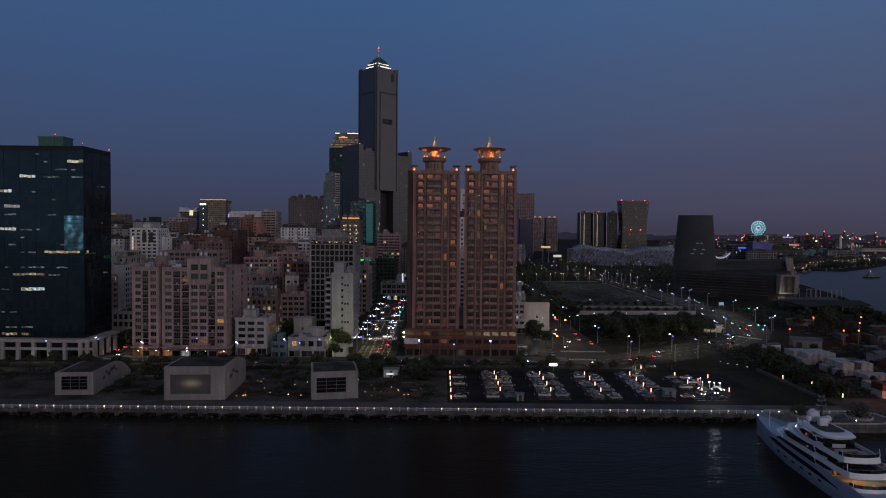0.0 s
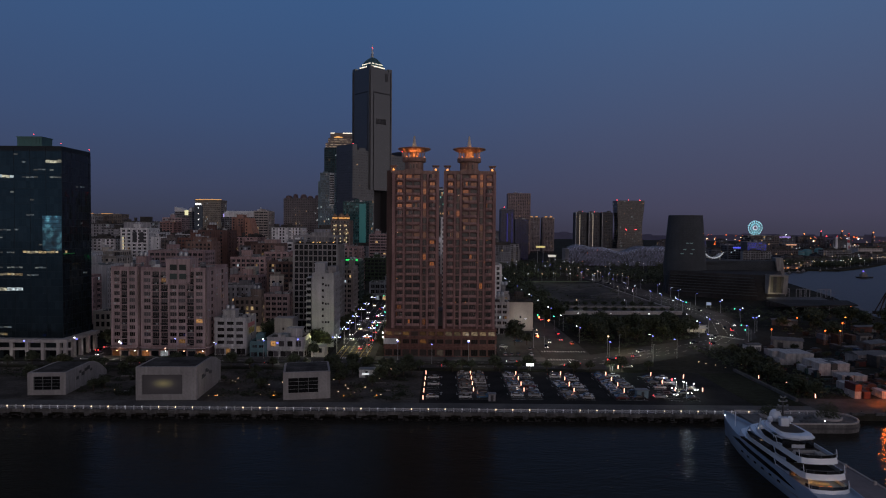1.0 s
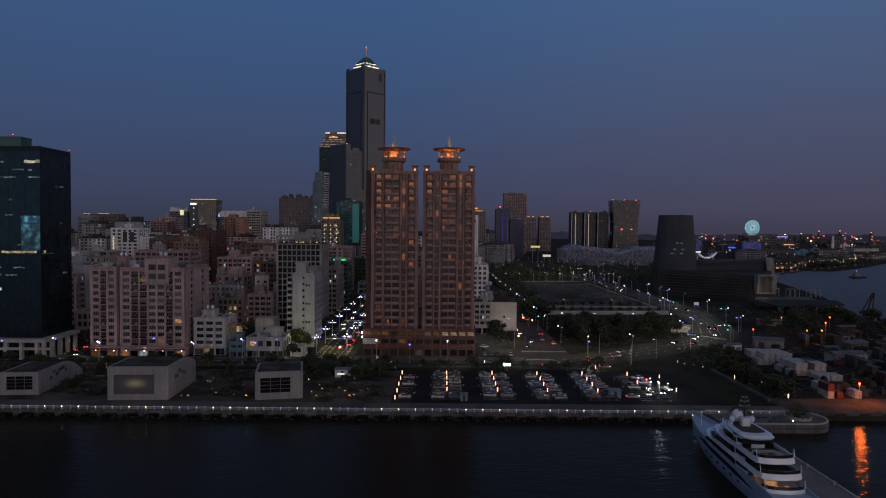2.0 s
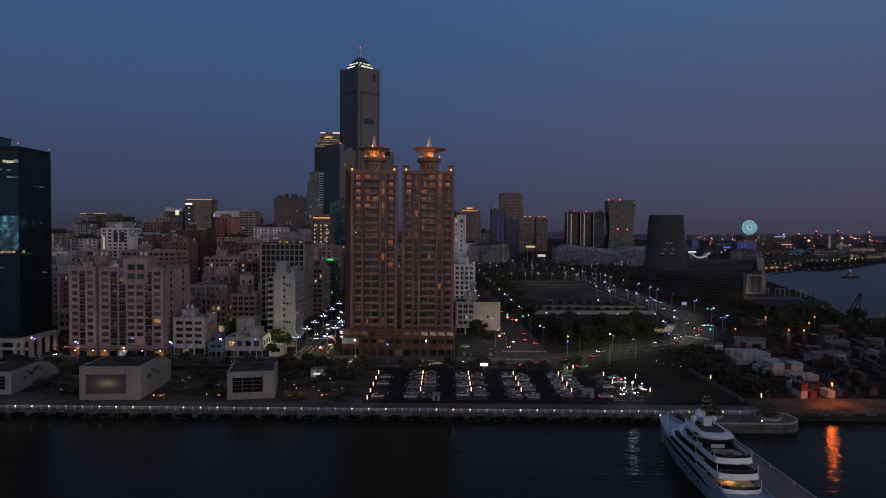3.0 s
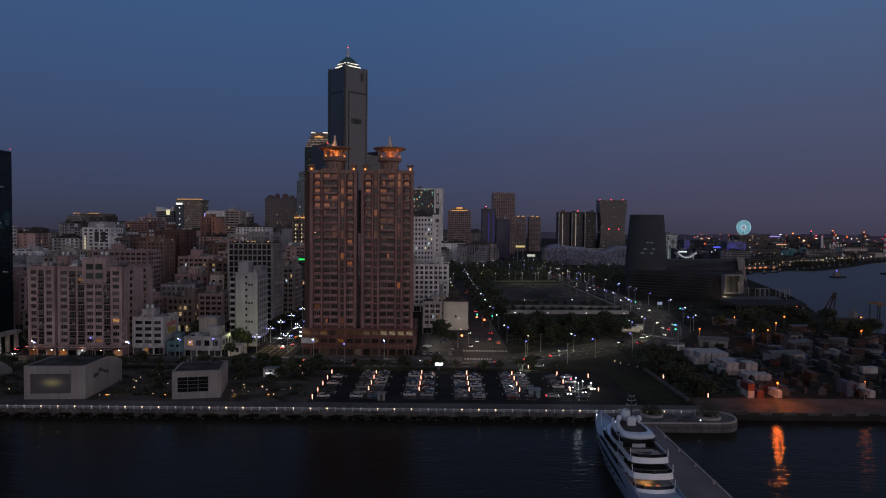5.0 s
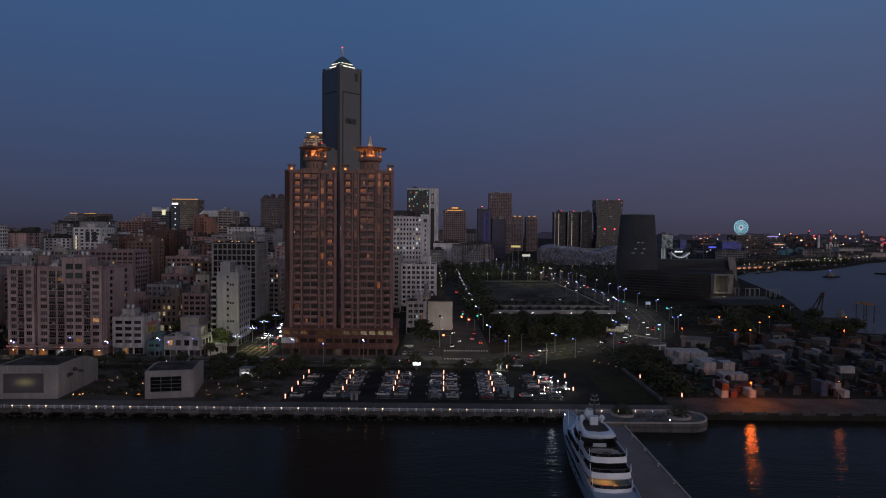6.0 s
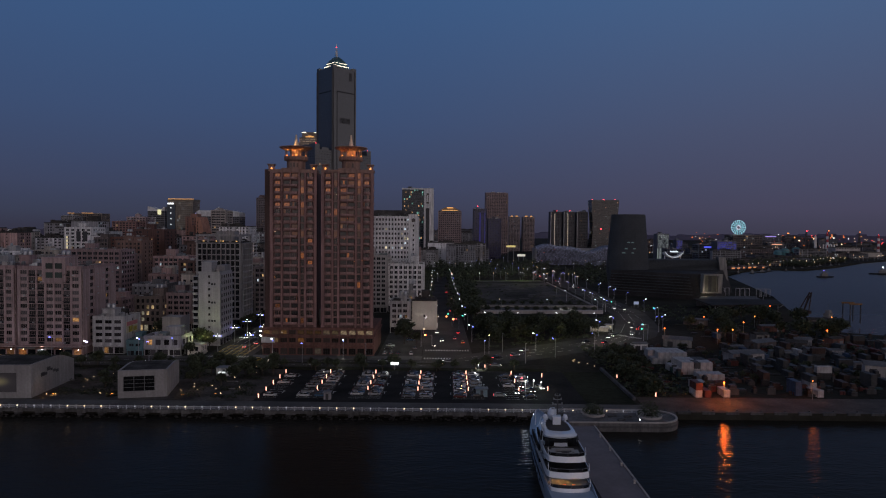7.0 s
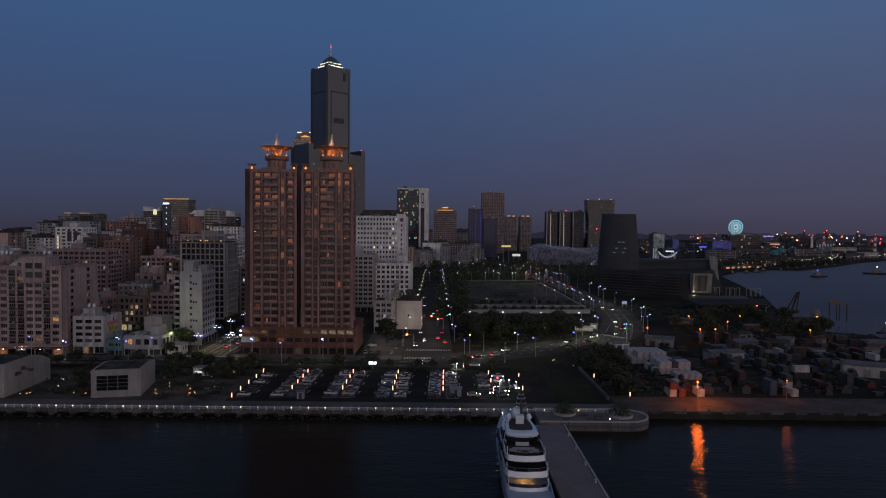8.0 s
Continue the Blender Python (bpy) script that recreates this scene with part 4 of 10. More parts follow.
def balcony_mesh(closed=False):
    w = 3.1
    arc = [(-w / 2, 0), *[(w / 2 * math.sin(radians(a)), -0.55 - 0.85 * math.cos(radians(a))) for a in range(-80, 81, 20)], (w / 2, 0)]
    s = rimmed(arc, [(x * 0.9, y * 0.9) for x, y in arc], 1.1)
    if closed:
        g = glazed([(x * 0.95, y * 0.95) for x, y in arc], 1.1, 2.9, 2)
        s.f += [tuple(i + len(s.v) for i in f) for f in g.f]
        s.v, s.m = s.v + g.v, s.m + g.m
    return s.mesh("balcony", [balcony_tile, glass_twin])


def wide_balcony_mesh(closed=False):
    out = [(-3.3, 0), (-3.3, -1.0), (-3.0, -1.3), (3.0, -1.3), (3.3, -1.0), (3.3, 0)]
    s = rimmed(out, [(x * 0.95, y * 0.87) for x, y in out], 1.05)
    # the post between the two flats
    s.box(-0.16, -1.1, 0.22, 0.16, 0, 3.3)
    if closed:
        half = [(0.1, -1.15), (1.1, -1.15), (2.0, -1.15), (3.0, -1.15), (3.15, -0.9), (3.15, 0)]
        g = glazed([(x * closed, y) for x, y in half], 1.05, 2.9)
        s.f += [tuple(i + len(s.v) for i in f) for f in g.f]
        s.v, s.m = s.v + g.v, s.m + g.m
    return s.mesh("balcony", [balcony_tile, glass_twin])


def twin_tower():
    z0, z1, w, d = 14.5, 86.2, 24.6, 27.0
    zc = z1 - 2.4
    nf = 21
    fh = (z1 - z0) / nf
    rnd = random.Random(19)
    ob = thing("twin_tower", "red-brown tiled twin residential tower with lit lantern crowns", "apartment tower", (8.9, 305.5, 0))
    small, wide = [balcony_mesh(), balcony_mesh(True)], [wide_balcony_mesh(), wide_balcony_mesh(1), wide_balcony_mesh(-1)]
    wins = [[window_mesh("window", ww, hh, fr, gl, bars, False) for gl in (glass_twin, glass_mid, glass_upper)]
            for ww, hh, fr, bars in ((2.3, 2.2, frame_dark, 1), (2.9, 2.3, dark_metal, 2), (1.5, 2.9, tower_rose, 1))]
    side_win = window_mesh("window", 1.6, 1.7, dark_metal, glass_twin, 1, False)
    for t, x in ((0, -13.35), (1, 13.35)):
        # the outer corner of one tower is cut back; both narrow behind their front rooms
        xl, xr = (x - 9.8 if t == 0 else x - w / 2), x + w / 2
        part("wall", Shape().box(xl + 0.6, 0.6, z0 - 2, xr - 0.6, 5.0, z1), tower_shade, ob)
        part("wall", Shape().box(x - w / 2 + 2.8, 5.01, z0 - 2, xr - 2.8, d, z1), tower_red, ob)
        if t == 0:
            # outer flank: tile colour darkened to stand for the shade there
            part("wall", Shape().box(x - w / 2 - 0.1, 1.0, z0 - 2, xl + 0.59, d - 4, z1 + 1.3), wall_paint("flank_shade", (0.10, 0.066, 0.06)), ob, "tiled flank with shade in its colour")
        ends = ((-9.8, -8.3, 0.0),) if t == 0 else ((-12.3, -10.9, 0.0), (-7.3, -6.55, -0.45))
        for a, b, out in ends + ((-4.5, -3.7, -0.45), (3.7, 4.5, -0.45), (6.55, 7.3, -0.45), (10.9, 12.3, 0.0)):
            part("pier", Shape().box(x + a, out, z0 - 2, x + b, 0.62, z1 - 0.3), tower_red, ob)
        for j in range(nf + 1):
            z = z0 + j * fh
            part("floor_band", Shape().box(xl + 0.1, 0.2, z - 0.36, xr - 0.1, 0.64, z + 0.32), tower_red, ob)
            if t:
                part("side_band", Shape().box(xr - 2.79, 5.2, z - 0.2, xr - 2.4, d - 0.1, z + 0.2), tower_red, ob)
        for j in range(nf):
            z = z0 + j * fh
            glowing = 2 if j > nf - 6 else 1 if j > nf - 10 else 0
            for u in ((-6.2, 9.1) if t == 0 else (-9.1, 9.1)):
                part("balcony", small[rnd.random() < 0.3], None, ob, at=pose(x + u, 0.22, z + 0.1))
                part("window", wins[0][glowing], None, ob, at=pose(x + u, 0.58, z + 0.55))
            for u in ((5.5,) if t == 0 else (-5.5, 5.5)):
                part("window", wins[2][2 if j > nf - 8 and j % 7 else glowing], None, ob, at=pose(x + u, 0.19, z + 0.33))
            part("balcony", wide[rnd.choice([0, 0, 0, 1, 2])], None, ob, at=pose(x, 0.21, z + 0.1))
            for u in (-1.9, 1.9):
                part("window", wins[1][glowing], None, ob, at=pose(x + u, 0.58, z + 0.5))
            if t:
                for v in (8, 15, 22):
                    part("window", side_win, None, ob, at=pose(xr - 2.78, v, z + 1.0, 0, 0, 90))
        s = Shape()
        s.box(xl, 0.0, z1, xr, 0.4, z1 + 1.3).box(xl, 0.41, z1, xl + 0.4, 5.0, z1 + 1.3).box(xr - 0.4, 0.41, z1, xr, 5.0, z1 + 1.3)
        s.box(x - w / 2 + 2.8, 5.01, z1, x - w / 2 + 3.2, d, z1 + 1.3).box(xr - 3.2, 5.01, z1, xr - 2.8, d, z1 + 1.3)
        s.box(x - 4.2, -0.5, z1 - 0.29, x + 4.2, -0.01, z1 + 1.9)
        part("parapet", s, tower_rose, ob)
        part("roof", Shape().box(xl + 0.41, 0.42, z1 + 0.01, xr - 0.41, 5.0, z1 + 0.4).box(x - w / 2 + 3.21, 5.01, z1 + 0.01, xr - 3.21, d, z1 + 0.4), roof_grey, ob)
        # lantern pavilions on the roof's corners
        for cx in ((x - 9.3 if t == 0 else x - 10.6), x + 10.6):
            s = Shape()
            s.box(cx - 1.2, 0.42, z1 + 0.41, cx + 1.2, 2.8, z1 + 1.0)
            for a in (-1.0, 1.0):
                for c in (0.65, 2.55):
                    s.box(cx + a - 0.2, c - 0.2, z1 + 1.0, cx + a + 0.2, c + 0.2, z1 + 3.0)
            s.prism(rect(cx - 1.2, 0.4, cx + 1.2, 2.8), z1 + 3.0, z1 + 3.5, top=rect(cx - 1.7, -0.1, cx + 1.7, 3.3))
            s.prism(rect(cx - 1.7, -0.1, cx + 1.7, 3.3), z1 + 3.5, z1 + 3.8)
            pav = part("lantern_pavilion", s, tower_rose, ob)
            part("lantern", Shape().turn([(0.0, 0), (0.4, 0.25), (0.48, 0.7), (0.3, 1.2), (0, 1.4)], cx, 1.6, z1 + 1.1, 10), crown_lamp, pav, "glowing orange lantern", smooth=True)
        # drum, open gallery, flaring disc roof and spire
        cx, cy = x, 11.5
        s = Shape().turn([(5.0, 0), (5.0, 2.6), (4.45, 2.8), (4.45, 8.0), (5.6, 8.4), (5.75, 8.6), (5.75, 10.3), (5.4, 10.35), (0.0, 10.4)], cx, cy, zc + 0.41, 28)
        drum = part("drum", s, tower_rose, ob, smooth=True)
        s = Shape()
        for k in range(14):
            a = 2 * math.pi * (k + 0.25) / 14
            s.box(cx + 4.85 * math.cos(a) - 0.3, cy + 4.85 * math.sin(a) - 0.3, zc + 1.0, cx + 4.85 * math.cos(a) + 0.3, cy + 4.85 * math.sin(a) + 0.3, zc + 2.7)
        part("drum_opening", s, glass_unlit, drum)
        s = Shape()
        for k in (18.5, 20, 21.5):
            a = radians(k * 13.5)
            s.box(cx + 4.35 * math.cos(a) - 0.3, cy + 4.35 * math.sin(a) - 0.3, zc + 5.4, cx + 4.35 * math.cos(a) + 0.3, cy + 4.35 * math.sin(a) + 0.3, zc + 7.4)
        part("drum_window", s, glass_mid, drum, "slim lit drum window")
        for k in range(12):
            a = 2 * math.pi * (k + 0.5) / 12
            s = Shape().turn([(0.3, 0), (0.22, 0.3), (0.22, 2.7), (0.35, 3.0)], cx + 5.0 * math.cos(a), cy + 5.0 * math.sin(a), zc + 10.75, 8)
            part("column", s, tower_rose, ob, smooth=True)
        part("gallery_core", Shape().turn([(2.3, 0), (2.3, 3.2)], cx, cy, zc + 10.8, 20), tower_rose, ob, smooth=True)
        s = Shape().turn([(4.2, 0), (7.7, 1.15), (7.95, 1.35), (7.9, 1.6), (4.6, 2.1), (1.6, 2.4), (0, 2.4)], cx, cy, zc + 13.7, 32)
        for k in range(16):
            a = 2 * math.pi * k / 16
            s.rod((cx + 4.6 * math.cos(a), cy + 4.6 * math.sin(a), zc + 13.75), (cx + 7.6 * math.cos(a), cy + 7.6 * math.sin(a), zc + 14.75), 0.14, 4)
        part("disc_roof", s, tower_rose, ob, "flaring round roof", smooth=True)
        s = Shape().turn([(1.05, 0), (1.05, 0.6), (0.72, 2.4), (0.46, 4.4), (0.42, 5.1), (0.0, 5.6)], cx, cy, zc + 16.05, 10)
        part("spire", s, spire_mat, ob, "lit pale spire", smooth=True)
        for k in range(6):
            a = 2 * math.pi * k / 6 - 1.3
            s = Shape().turn([(0, 0), (0.34, 0.15), (0.34, 0.45), (0, 0.6)], cx + 5.1 * math.cos(a), cy + 5.1 * math.sin(a), zc + 10.8, 8)
            part("gallery_light", s, crown_lamp, ob, "orange gallery floodlight", smooth=True)
        for dx in (-3.6, 0.6, 4.2):
            la = bpy.data.lights.new("crown_flood", "POINT")
            la.energy, la.color, la.shadow_soft_size = 260, (1.0, 0.40, 0.11), 0.3
            lo = new("crown_flood", la)
            lo.parent = ob
            lo.location = (cx + dx * 0.85, cy - 4.0 + abs(dx) * 0.4, zc + 11.6)
        la = bpy.data.lights.new("spire_flood", "POINT")
        la.energy, la.color, la.shadow_soft_size = 320, (1.0, 0.5, 0.2), 0.2
        lo = new("spire_flood", la)
        lo.parent = ob
        lo.location = (cx - 1.6, cy - 2.0, zc + 16.7)
    for mat, spots in ((lamp_warm, ((8.3, 75.8), (-20.5, 58.2))), (crown_lamp, ((17.0, 44.5), (20.5, 44.9), (12.0, 55.0), (21.6, 55.1), (3.4, 25.6), (7.0, 25.8), (11.8, 25.9), (-20.6, 36.8), (13.6, 64.6)))):
        for u, z in spots:
            part("balcony_lamp", Shape().turn([(0, -0.13), (0.12, -0.06), (0.13, 0.06), (0, 0.12)], u, -0.6, z, 8), mat, ob, "small glowing balcony lamp")
    # the recess between the towers and the podium under both
    part("link", Shape().box(-1.6, 9, z0 - 2.2, 1.6, d - 2, z0 + 6), stone_grey, ob)
    s = Shape()
    s.box(-26.2, -1.2, -0.2, 26.2, 34, z0 - 2.2)
    s.box(-26.8, -1.8, 9.0, 26.8, 34.4, 9.8)
    s.box(-26.6, -1.6, z0 - 2.2, 26.6, 34.2, z0 - 1.4)
    s.box(-26.6, -2.2, 4.3, 26.6, -1.21, 5.0)
    part("podium", s, brick_red, ob, "dark red tiled podium of four storeys")
    for i in range(13):
        u = -24.2 + i * 4.03
        part("podium_window", podium_win_bright if i > 6 else podium_win_top, None, ob, at=pose(u, -1.22, 9.9))
        part("podium_window", podium_win, None, ob, at=pose(u, -1.22, 6.2))
        part("shop_window", shop_win, None, ob, at=pose(u, -1.22, 0.5))
        part("pier", Shape().box(u + 1.72, -1.75, 0, u + 2.30, -1.21, 8.98), brick_red, ob)
    for z in (9.3, 11.4):
        part("corner_lamp", Shape().turn([(0, -0.4), (0.36, -0.15), (0.36, 0.2), (0, 0.4)], -26.9, -2.1, z, 8), lamp_white, ob, "bright white lamp on the podium corner")
    part("sign_board", Shape().box(-26.6, -1.9, 6.0, -20.4, -1.45, 8.6), sign_pale, ob, "pale hoarding on the podium corner")


spire_mat = surface("spire_stone", (0.62, 0.52, 0.42), 0.6, var=0.15)
sign_pale = surface("pale_hoarding", (0.6, 0.6, 0.58), 0.5, var=0.2, big=0.5)
glass_podium = panes("podium_glass", (0.04, 0.03, 0.025), lit=0.2, warm=(1.0, 0.40, 0.12), cool=(1.0, 0.6, 0.28), strength=0.12, cool_share=0.4)
podium_win_top = window_mesh("podium_window", 3.1, 2.0, dark_metal, panes("podium_lit_glass", (0.04, 0.03, 0.025), lit=0.7, warm=(1.0, 0.5, 0.18), cool=(1.0, 0.7, 0.4), strength=0.11, cool_share=0.4), 2, False)
podium_win_bright = window_mesh("podium_window", 3.1, 2.0, dark_metal, panes("lobby_glass", (0.05, 0.04, 0.03), lit=1.0, warm=(0.9, 0.6, 0.32), cool=(1.0, 0.72, 0.45), strength=0.2, cool_share=0.5), 2, False)
podium_win = window_mesh("podium_window", 3.1, 2.0, dark_metal, glass_podium, 2, False)
shop_win = window_mesh("shop_window", 3.2, 2.9, dark_metal, panes("shop_glass", (0.03, 0.025, 0.022), lit=0.2, warm=(1.0, 0.45, 0.2), cool=(1.0, 0.75, 0.55), strength=0.1), 2, False)
twin_tower()

# -- buildings near the avenue --
stone_pale = wall_paint("stone_pale", (0.56, 0.55, 0.55))
small_white = block("apartment_block", "small white five-storey building with painted advertisement on its side", -97.2, -82.4, 304, 320, 16.6, stone_pale, floor=3.3, bay=4.2, pier=1.2, base=4.2, single=True,
      glass=glass_home, seed=4, blind="R")
part("advert_panel", Shape().box(7.62, -6.5, 9.4, 7.75, 4.5, 14.8), surface("advert_paper", (0.62, 0.58, 0.42), 0.6, var=0.3, big=0.4), small_white, "faded cream painted advertisement")
part("advert_band", Shape().box(7.76, -6.4, 12.8, 7.8, 4.4, 14.7), surface("advert_rose", (0.62, 0.24, 0.26), 0.6, var=0.2), small_white, "rose band of the advertisement")
part("advert_patch", Shape().box(7.76, -4.5, 9.7, 7.8, -0.6, 12.5).box(7.76, 0.2, 9.8, 7.8, 3.6, 11.8), surface("advert_yellow", (0.55, 0.46, 0.08), 0.6, var=0.6, big=0.6), small_white, "yellow patches of the advertisement")
s = block("grey_block", "low pale grey building with a flat roof", -75.8, -66.7, 330, 342, 13.4, pale_concrete, floor=13, bay=5, pier=2.4, seed=5, glass=glass_home, blind="FR", tanks=0, roof=False)
part("parapet", Shape().box(-4.7, -6.2, 13.4, 4.7, -5.9, 14.0).box(4.4, -5.89, 13.4, 4.7, 6, 14.0).box(-4.7, -5.89, 13.4, -4.4, 6, 14.0), pale_concrete, s)
block("shop_house", "two-storey white shop house with a terrace", -71.6, -54.3, 300.8, 314, 8.2, wall_paint("shop_grey", (0.44, 0.43, 0.43)), floor=3.4, bay=4.4, pier=1.5, base=3.8, seed=6, glass=glass_home, single=True, tanks=0)
s = block("kiosk", "small pale ticket kiosk at the street corner", -51, -44.8, 300.3, 307, 5.0, cream_wall, floor=3, bay=3, base=1.2, seed=7, tanks=0, roof=False)
part("roof_edge", Shape().box(-3.3, -3.6, 5.0, 3.3, 3.5, 5.3), pale_concrete, s)
block("shop_house", "low teal shop house between white houses", -79.6, -72, 300.5, 312, 6.2, surface("teal_paint", (0.12, 0.22, 0.24), 0.7), floor=3, bay=3.5, base=3.2, seed=8, tanks=0)
narrow_white = wall_paint("narrow_white", (0.49, 0.49, 0.51), streak=0.05)
narrow = block("apartment_block", "narrow white apartment building with a blank gable", -56.0, -45.2, 327, 345, 36.4, narrow_white, floor=3.15, bay=3.2, pier=0.9, base=4.4, seed=9, glass=glass_home, blind="F", balconies=True)
s = Shape()
for k in (2, 5, 8):
    for u in (1.6, 2.9):
        far_window(s, lambda a, c, z: (a, -9.5 - c, z), u, 6.0 + k * 3.1, 0.9, 1.0, 0.2)
tagged(part("gable_window", s, glass_dark, narrow), kind="stuff")
part("lift_house", Shape().box(-4.5, -7, 37.4, 0.5, 1, 42.0).box(-4.8, -7.3, 42.0, 0.8, 1.3, 42.4), narrow_white, narrow)
part("roof_room", Shape().box(1.2, -2, 37.4, 5.4, 7, 40.4), grey_wall, narrow)
part("stair_wing", Shape().box(-8.4, -8.2, -0.4, -5.92, 8, 35.2), narrow_white, narrow)
# stacked balconies in the recess beside the blank gable
for k in range(10):
    z = 4.6 + k * 3.05
    part("balcony_recess", Shape().box(-8.2, -8.4, z + 1.0, -6.1, -8.21, z + 2.75), glass_unlit, narrow)
    part("balcony", Shape().box(-8.5, -9.2, z, -5.95, -8.21, z + 0.95), narrow_white, narrow)
tower_stone = wall_paint("tower_stone", (0.39, 0.375, 0.37))
tower = block("office_tower", "grey stone tower with a deep window grid and roof frame", -78.6, -52.0, 383, 403, 51.0, tower_stone, trim=frame_dark, floor=3.45, bay=2.9, pier=0.55, sill=0.35, base=6, seed=10, single=True, glass=glass_unlit,
              proud=0.9, roof=False)
s = Shape()
for x in (-13.3, -6.6, 0.1, 6.6, 12.3):
    s.box(x, -10.9, 51.0, x + 0.9, -10.1, 54.6)
    s.box(x, 9.3, 51.0, x + 0.9, 10.1, 54.6)
s.box(-13.4, -11.0, 54.6, 13.4, -9.9, 55.7).box(-13.4, 9.2, 54.6, 13.4, 10.3, 55.7)
s.box(-13.4, -9.89, 54.6, -12.3, 9.19, 55.7).box(12.3, -9.89, 54.6, 13.4, 9.19, 55.7)
part("roof_frame", s, tower_stone, tower, "open stone frame over the roof")
part("roof", Shape().box(-13.0, -9.8, 51.01, 13.0, 9.8, 51.5), roof_grey, tower)
part("plant_room", Shape().box(-4, -3, 51.5, 7, 6, 57.6), grey_wall, tower)
part("roof_hedge", scrub([(-11 + k * 0.9, -9.0 + 0.5 * math.sin(k * 2.1)) for k in range(25)], 5, 51.5, 0.4), leaf_mats[0], tower, "dark roof planting")["kind"] = "stuff"
roof_gold = glow("roof_lamp_gold", (1.0, 0.6, 0.2), 1.0)
for x in (-9.6, -2.0, 0.4, 2.0, 6.2, 10.0):
    part("roof_light", Shape().box(x, -9.9, 51.55, x + 0.9, -9.7, 52.0), roof_gold, tower, "warm roof lamp")

block("apartment_block", "dark brown apartment block with deep black balconies", -227, -214.5, 545, 575, 49.5, dark_tile, floor=3.2, bay=3.0, pier=0.7, sill=0.9, seed=63, base=5, proud=0.9, varied=True)
block("apartment_block", "red-brown brick apartment block with stepped roof", -214, -190, 547, 575, 50, brick_red, floor=3.2, bay=2.7, pier=0.8, sill=1.2, seed=11, base=5, balconies=True)
block("apartment_block", "tall dark red apartment block with a jagged roof", -216, -183, 580, 606, 56.5, wall_paint("deep_red_tile", (0.15, 0.09, 0.08)), floor=3.2, bay=3.2, pier=1.0, seed=64, base=5, varied=True, tanks=3)
block("apartment_block", "orange-brown tiled apartment block with plain piers", -197, -176, 522, 541, 47.5, wall_paint("orange_tile", (0.27, 0.175, 0.145)), floor=3.2, bay=3.4, pier=1.5, seed=12, varied=True)
block("apartment_block", "low orange-brown apartment wing with a roof terrace", -199, -175, 500, 520, 37, wall_paint("clay_tile", (0.28, 0.195, 0.17)), floor=3.2, bay=3.4, pier=1.2, seed=65, varied=True)
block("apartment_block", "plain white windowless gable house", -249, -237, 575, 595, 50, white_wall, floor=3.4, bay=5, pier=2.4, seed=66, blind="F", tanks=1)
block("apartment_tower", "pink and white apartment tower with red panels", -418, -389, 990, 1020, 73, wall_paint("framed_pink", (0.46, 0.34, 0.34)), floor=3.3, bay=5, pier=1.2, seed=67)
open_top = block("apartment_block", "tall white apartment block with dark upper openings", -311, -283, 645, 670, 57.5, white_wall, floor=3.6, bay=5, pier=2.4, seed=13)
for u in (-1.5, 5.2):
    part("upper_opening", Shape().box(u, -13.2, 44.5, u + 4.2, -12.86, 54.5), frame_dark, open_top, "tall dark opening")
for k in range(5):
    part("lit_window", Shape().box(-11.6, -13.1, 34 + k * 3.4, -10.2, -12.86, 36 + k * 3.4), office_stair, open_top, "lit stairwell window")
block("apartment_block", "pale grey apartment house in the side street", -223, -199, 402, 425, 35, stone_pale, floor=3.2, bay=3.2, pier=1.0, seed=69, varied=True)
block("shop_house", "low pale shop house in the side street", -180, -164, 352, 372, 13, cream_wall, floor=3.3, bay=3.2, pier=1.0, seed=70, tanks=1)
block("apartment_block", "low pink apartment slab behind the shore road", -190, -152, 440, 460, 43, pink_tile, floor=3.2, bay=3.6, seed=14)
block("apartment_block", "brown tiled apartment block with lit stairwell windows", -110.2, -94.6, 372, 392, 19.0, wall_paint("tan_tile", (0.29, 0.235, 0.205)), floor=3.1, bay=3.0, pier=1.2, seed=15, glass=panes("busy_glass", (0.03, 0.03, 0.03), lit=0.4, strength=0.45, warm=(1.0, 0.7, 0.35), cool=(1.0, 0.9, 0.65)))
block("apartment_block", "pale apartment block with a green tin roof", -94.4, -79.6, 378, 398, 20.4, pink_trim, floor=3.2, bay=3.4, seed=16, balconies=True)
block("apartment_block", "pale rose apartment block by the avenue", -56.5, -48.8, 423, 446, 33.5, wall_paint("pale_rose", (0.42, 0.36, 0.335)), floor=3.2, bay=3.4, seed=18, balconies=True)
block("office_block", "green glass office block at the avenue", -81, -51, 700, 730, 27, surface("green_glass_wall", (0.04, 0.07, 0.035), 0.4), floor=3.6, bay=4, seed=19)
block("office_block", "low grey office slab across the end of the avenue", -52, -30, 546, 570, 13.5, wall_paint("avenue_end", (0.36, 0.39, 0.41)), floor=3.6, bay=4, seed=20)
s = thing("light_sign", "tall thin white light sign on a roof", "sign", (-34, 552, 14.4))
part("panel", Shape().box(-0.5, -0.2, 0, 0.5, 0.2, 7.5), glow("strip_white", (0.85, 0.88, 1.0), 0.9), s)
block("office_block", "grey office block with a green roof sign", -71, -54, 503.5, 522, 33.4, surface("green_spandrel", (0.05, 0.085, 0.075), 0.5), floor=3.4, bay=3.4, pier=0.5, seed=51, tanks=0)
s = thing("roof_sign", "long glowing green sign on an office roof", "sign", (-61, 504.4, 34.5))
part("panel", Shape().box(-4.7, -0.3, 0.5, 4.7, 0.3, 1.7), glow("green_sign", (0.03, 1.0, 0.16), 0.9), s)
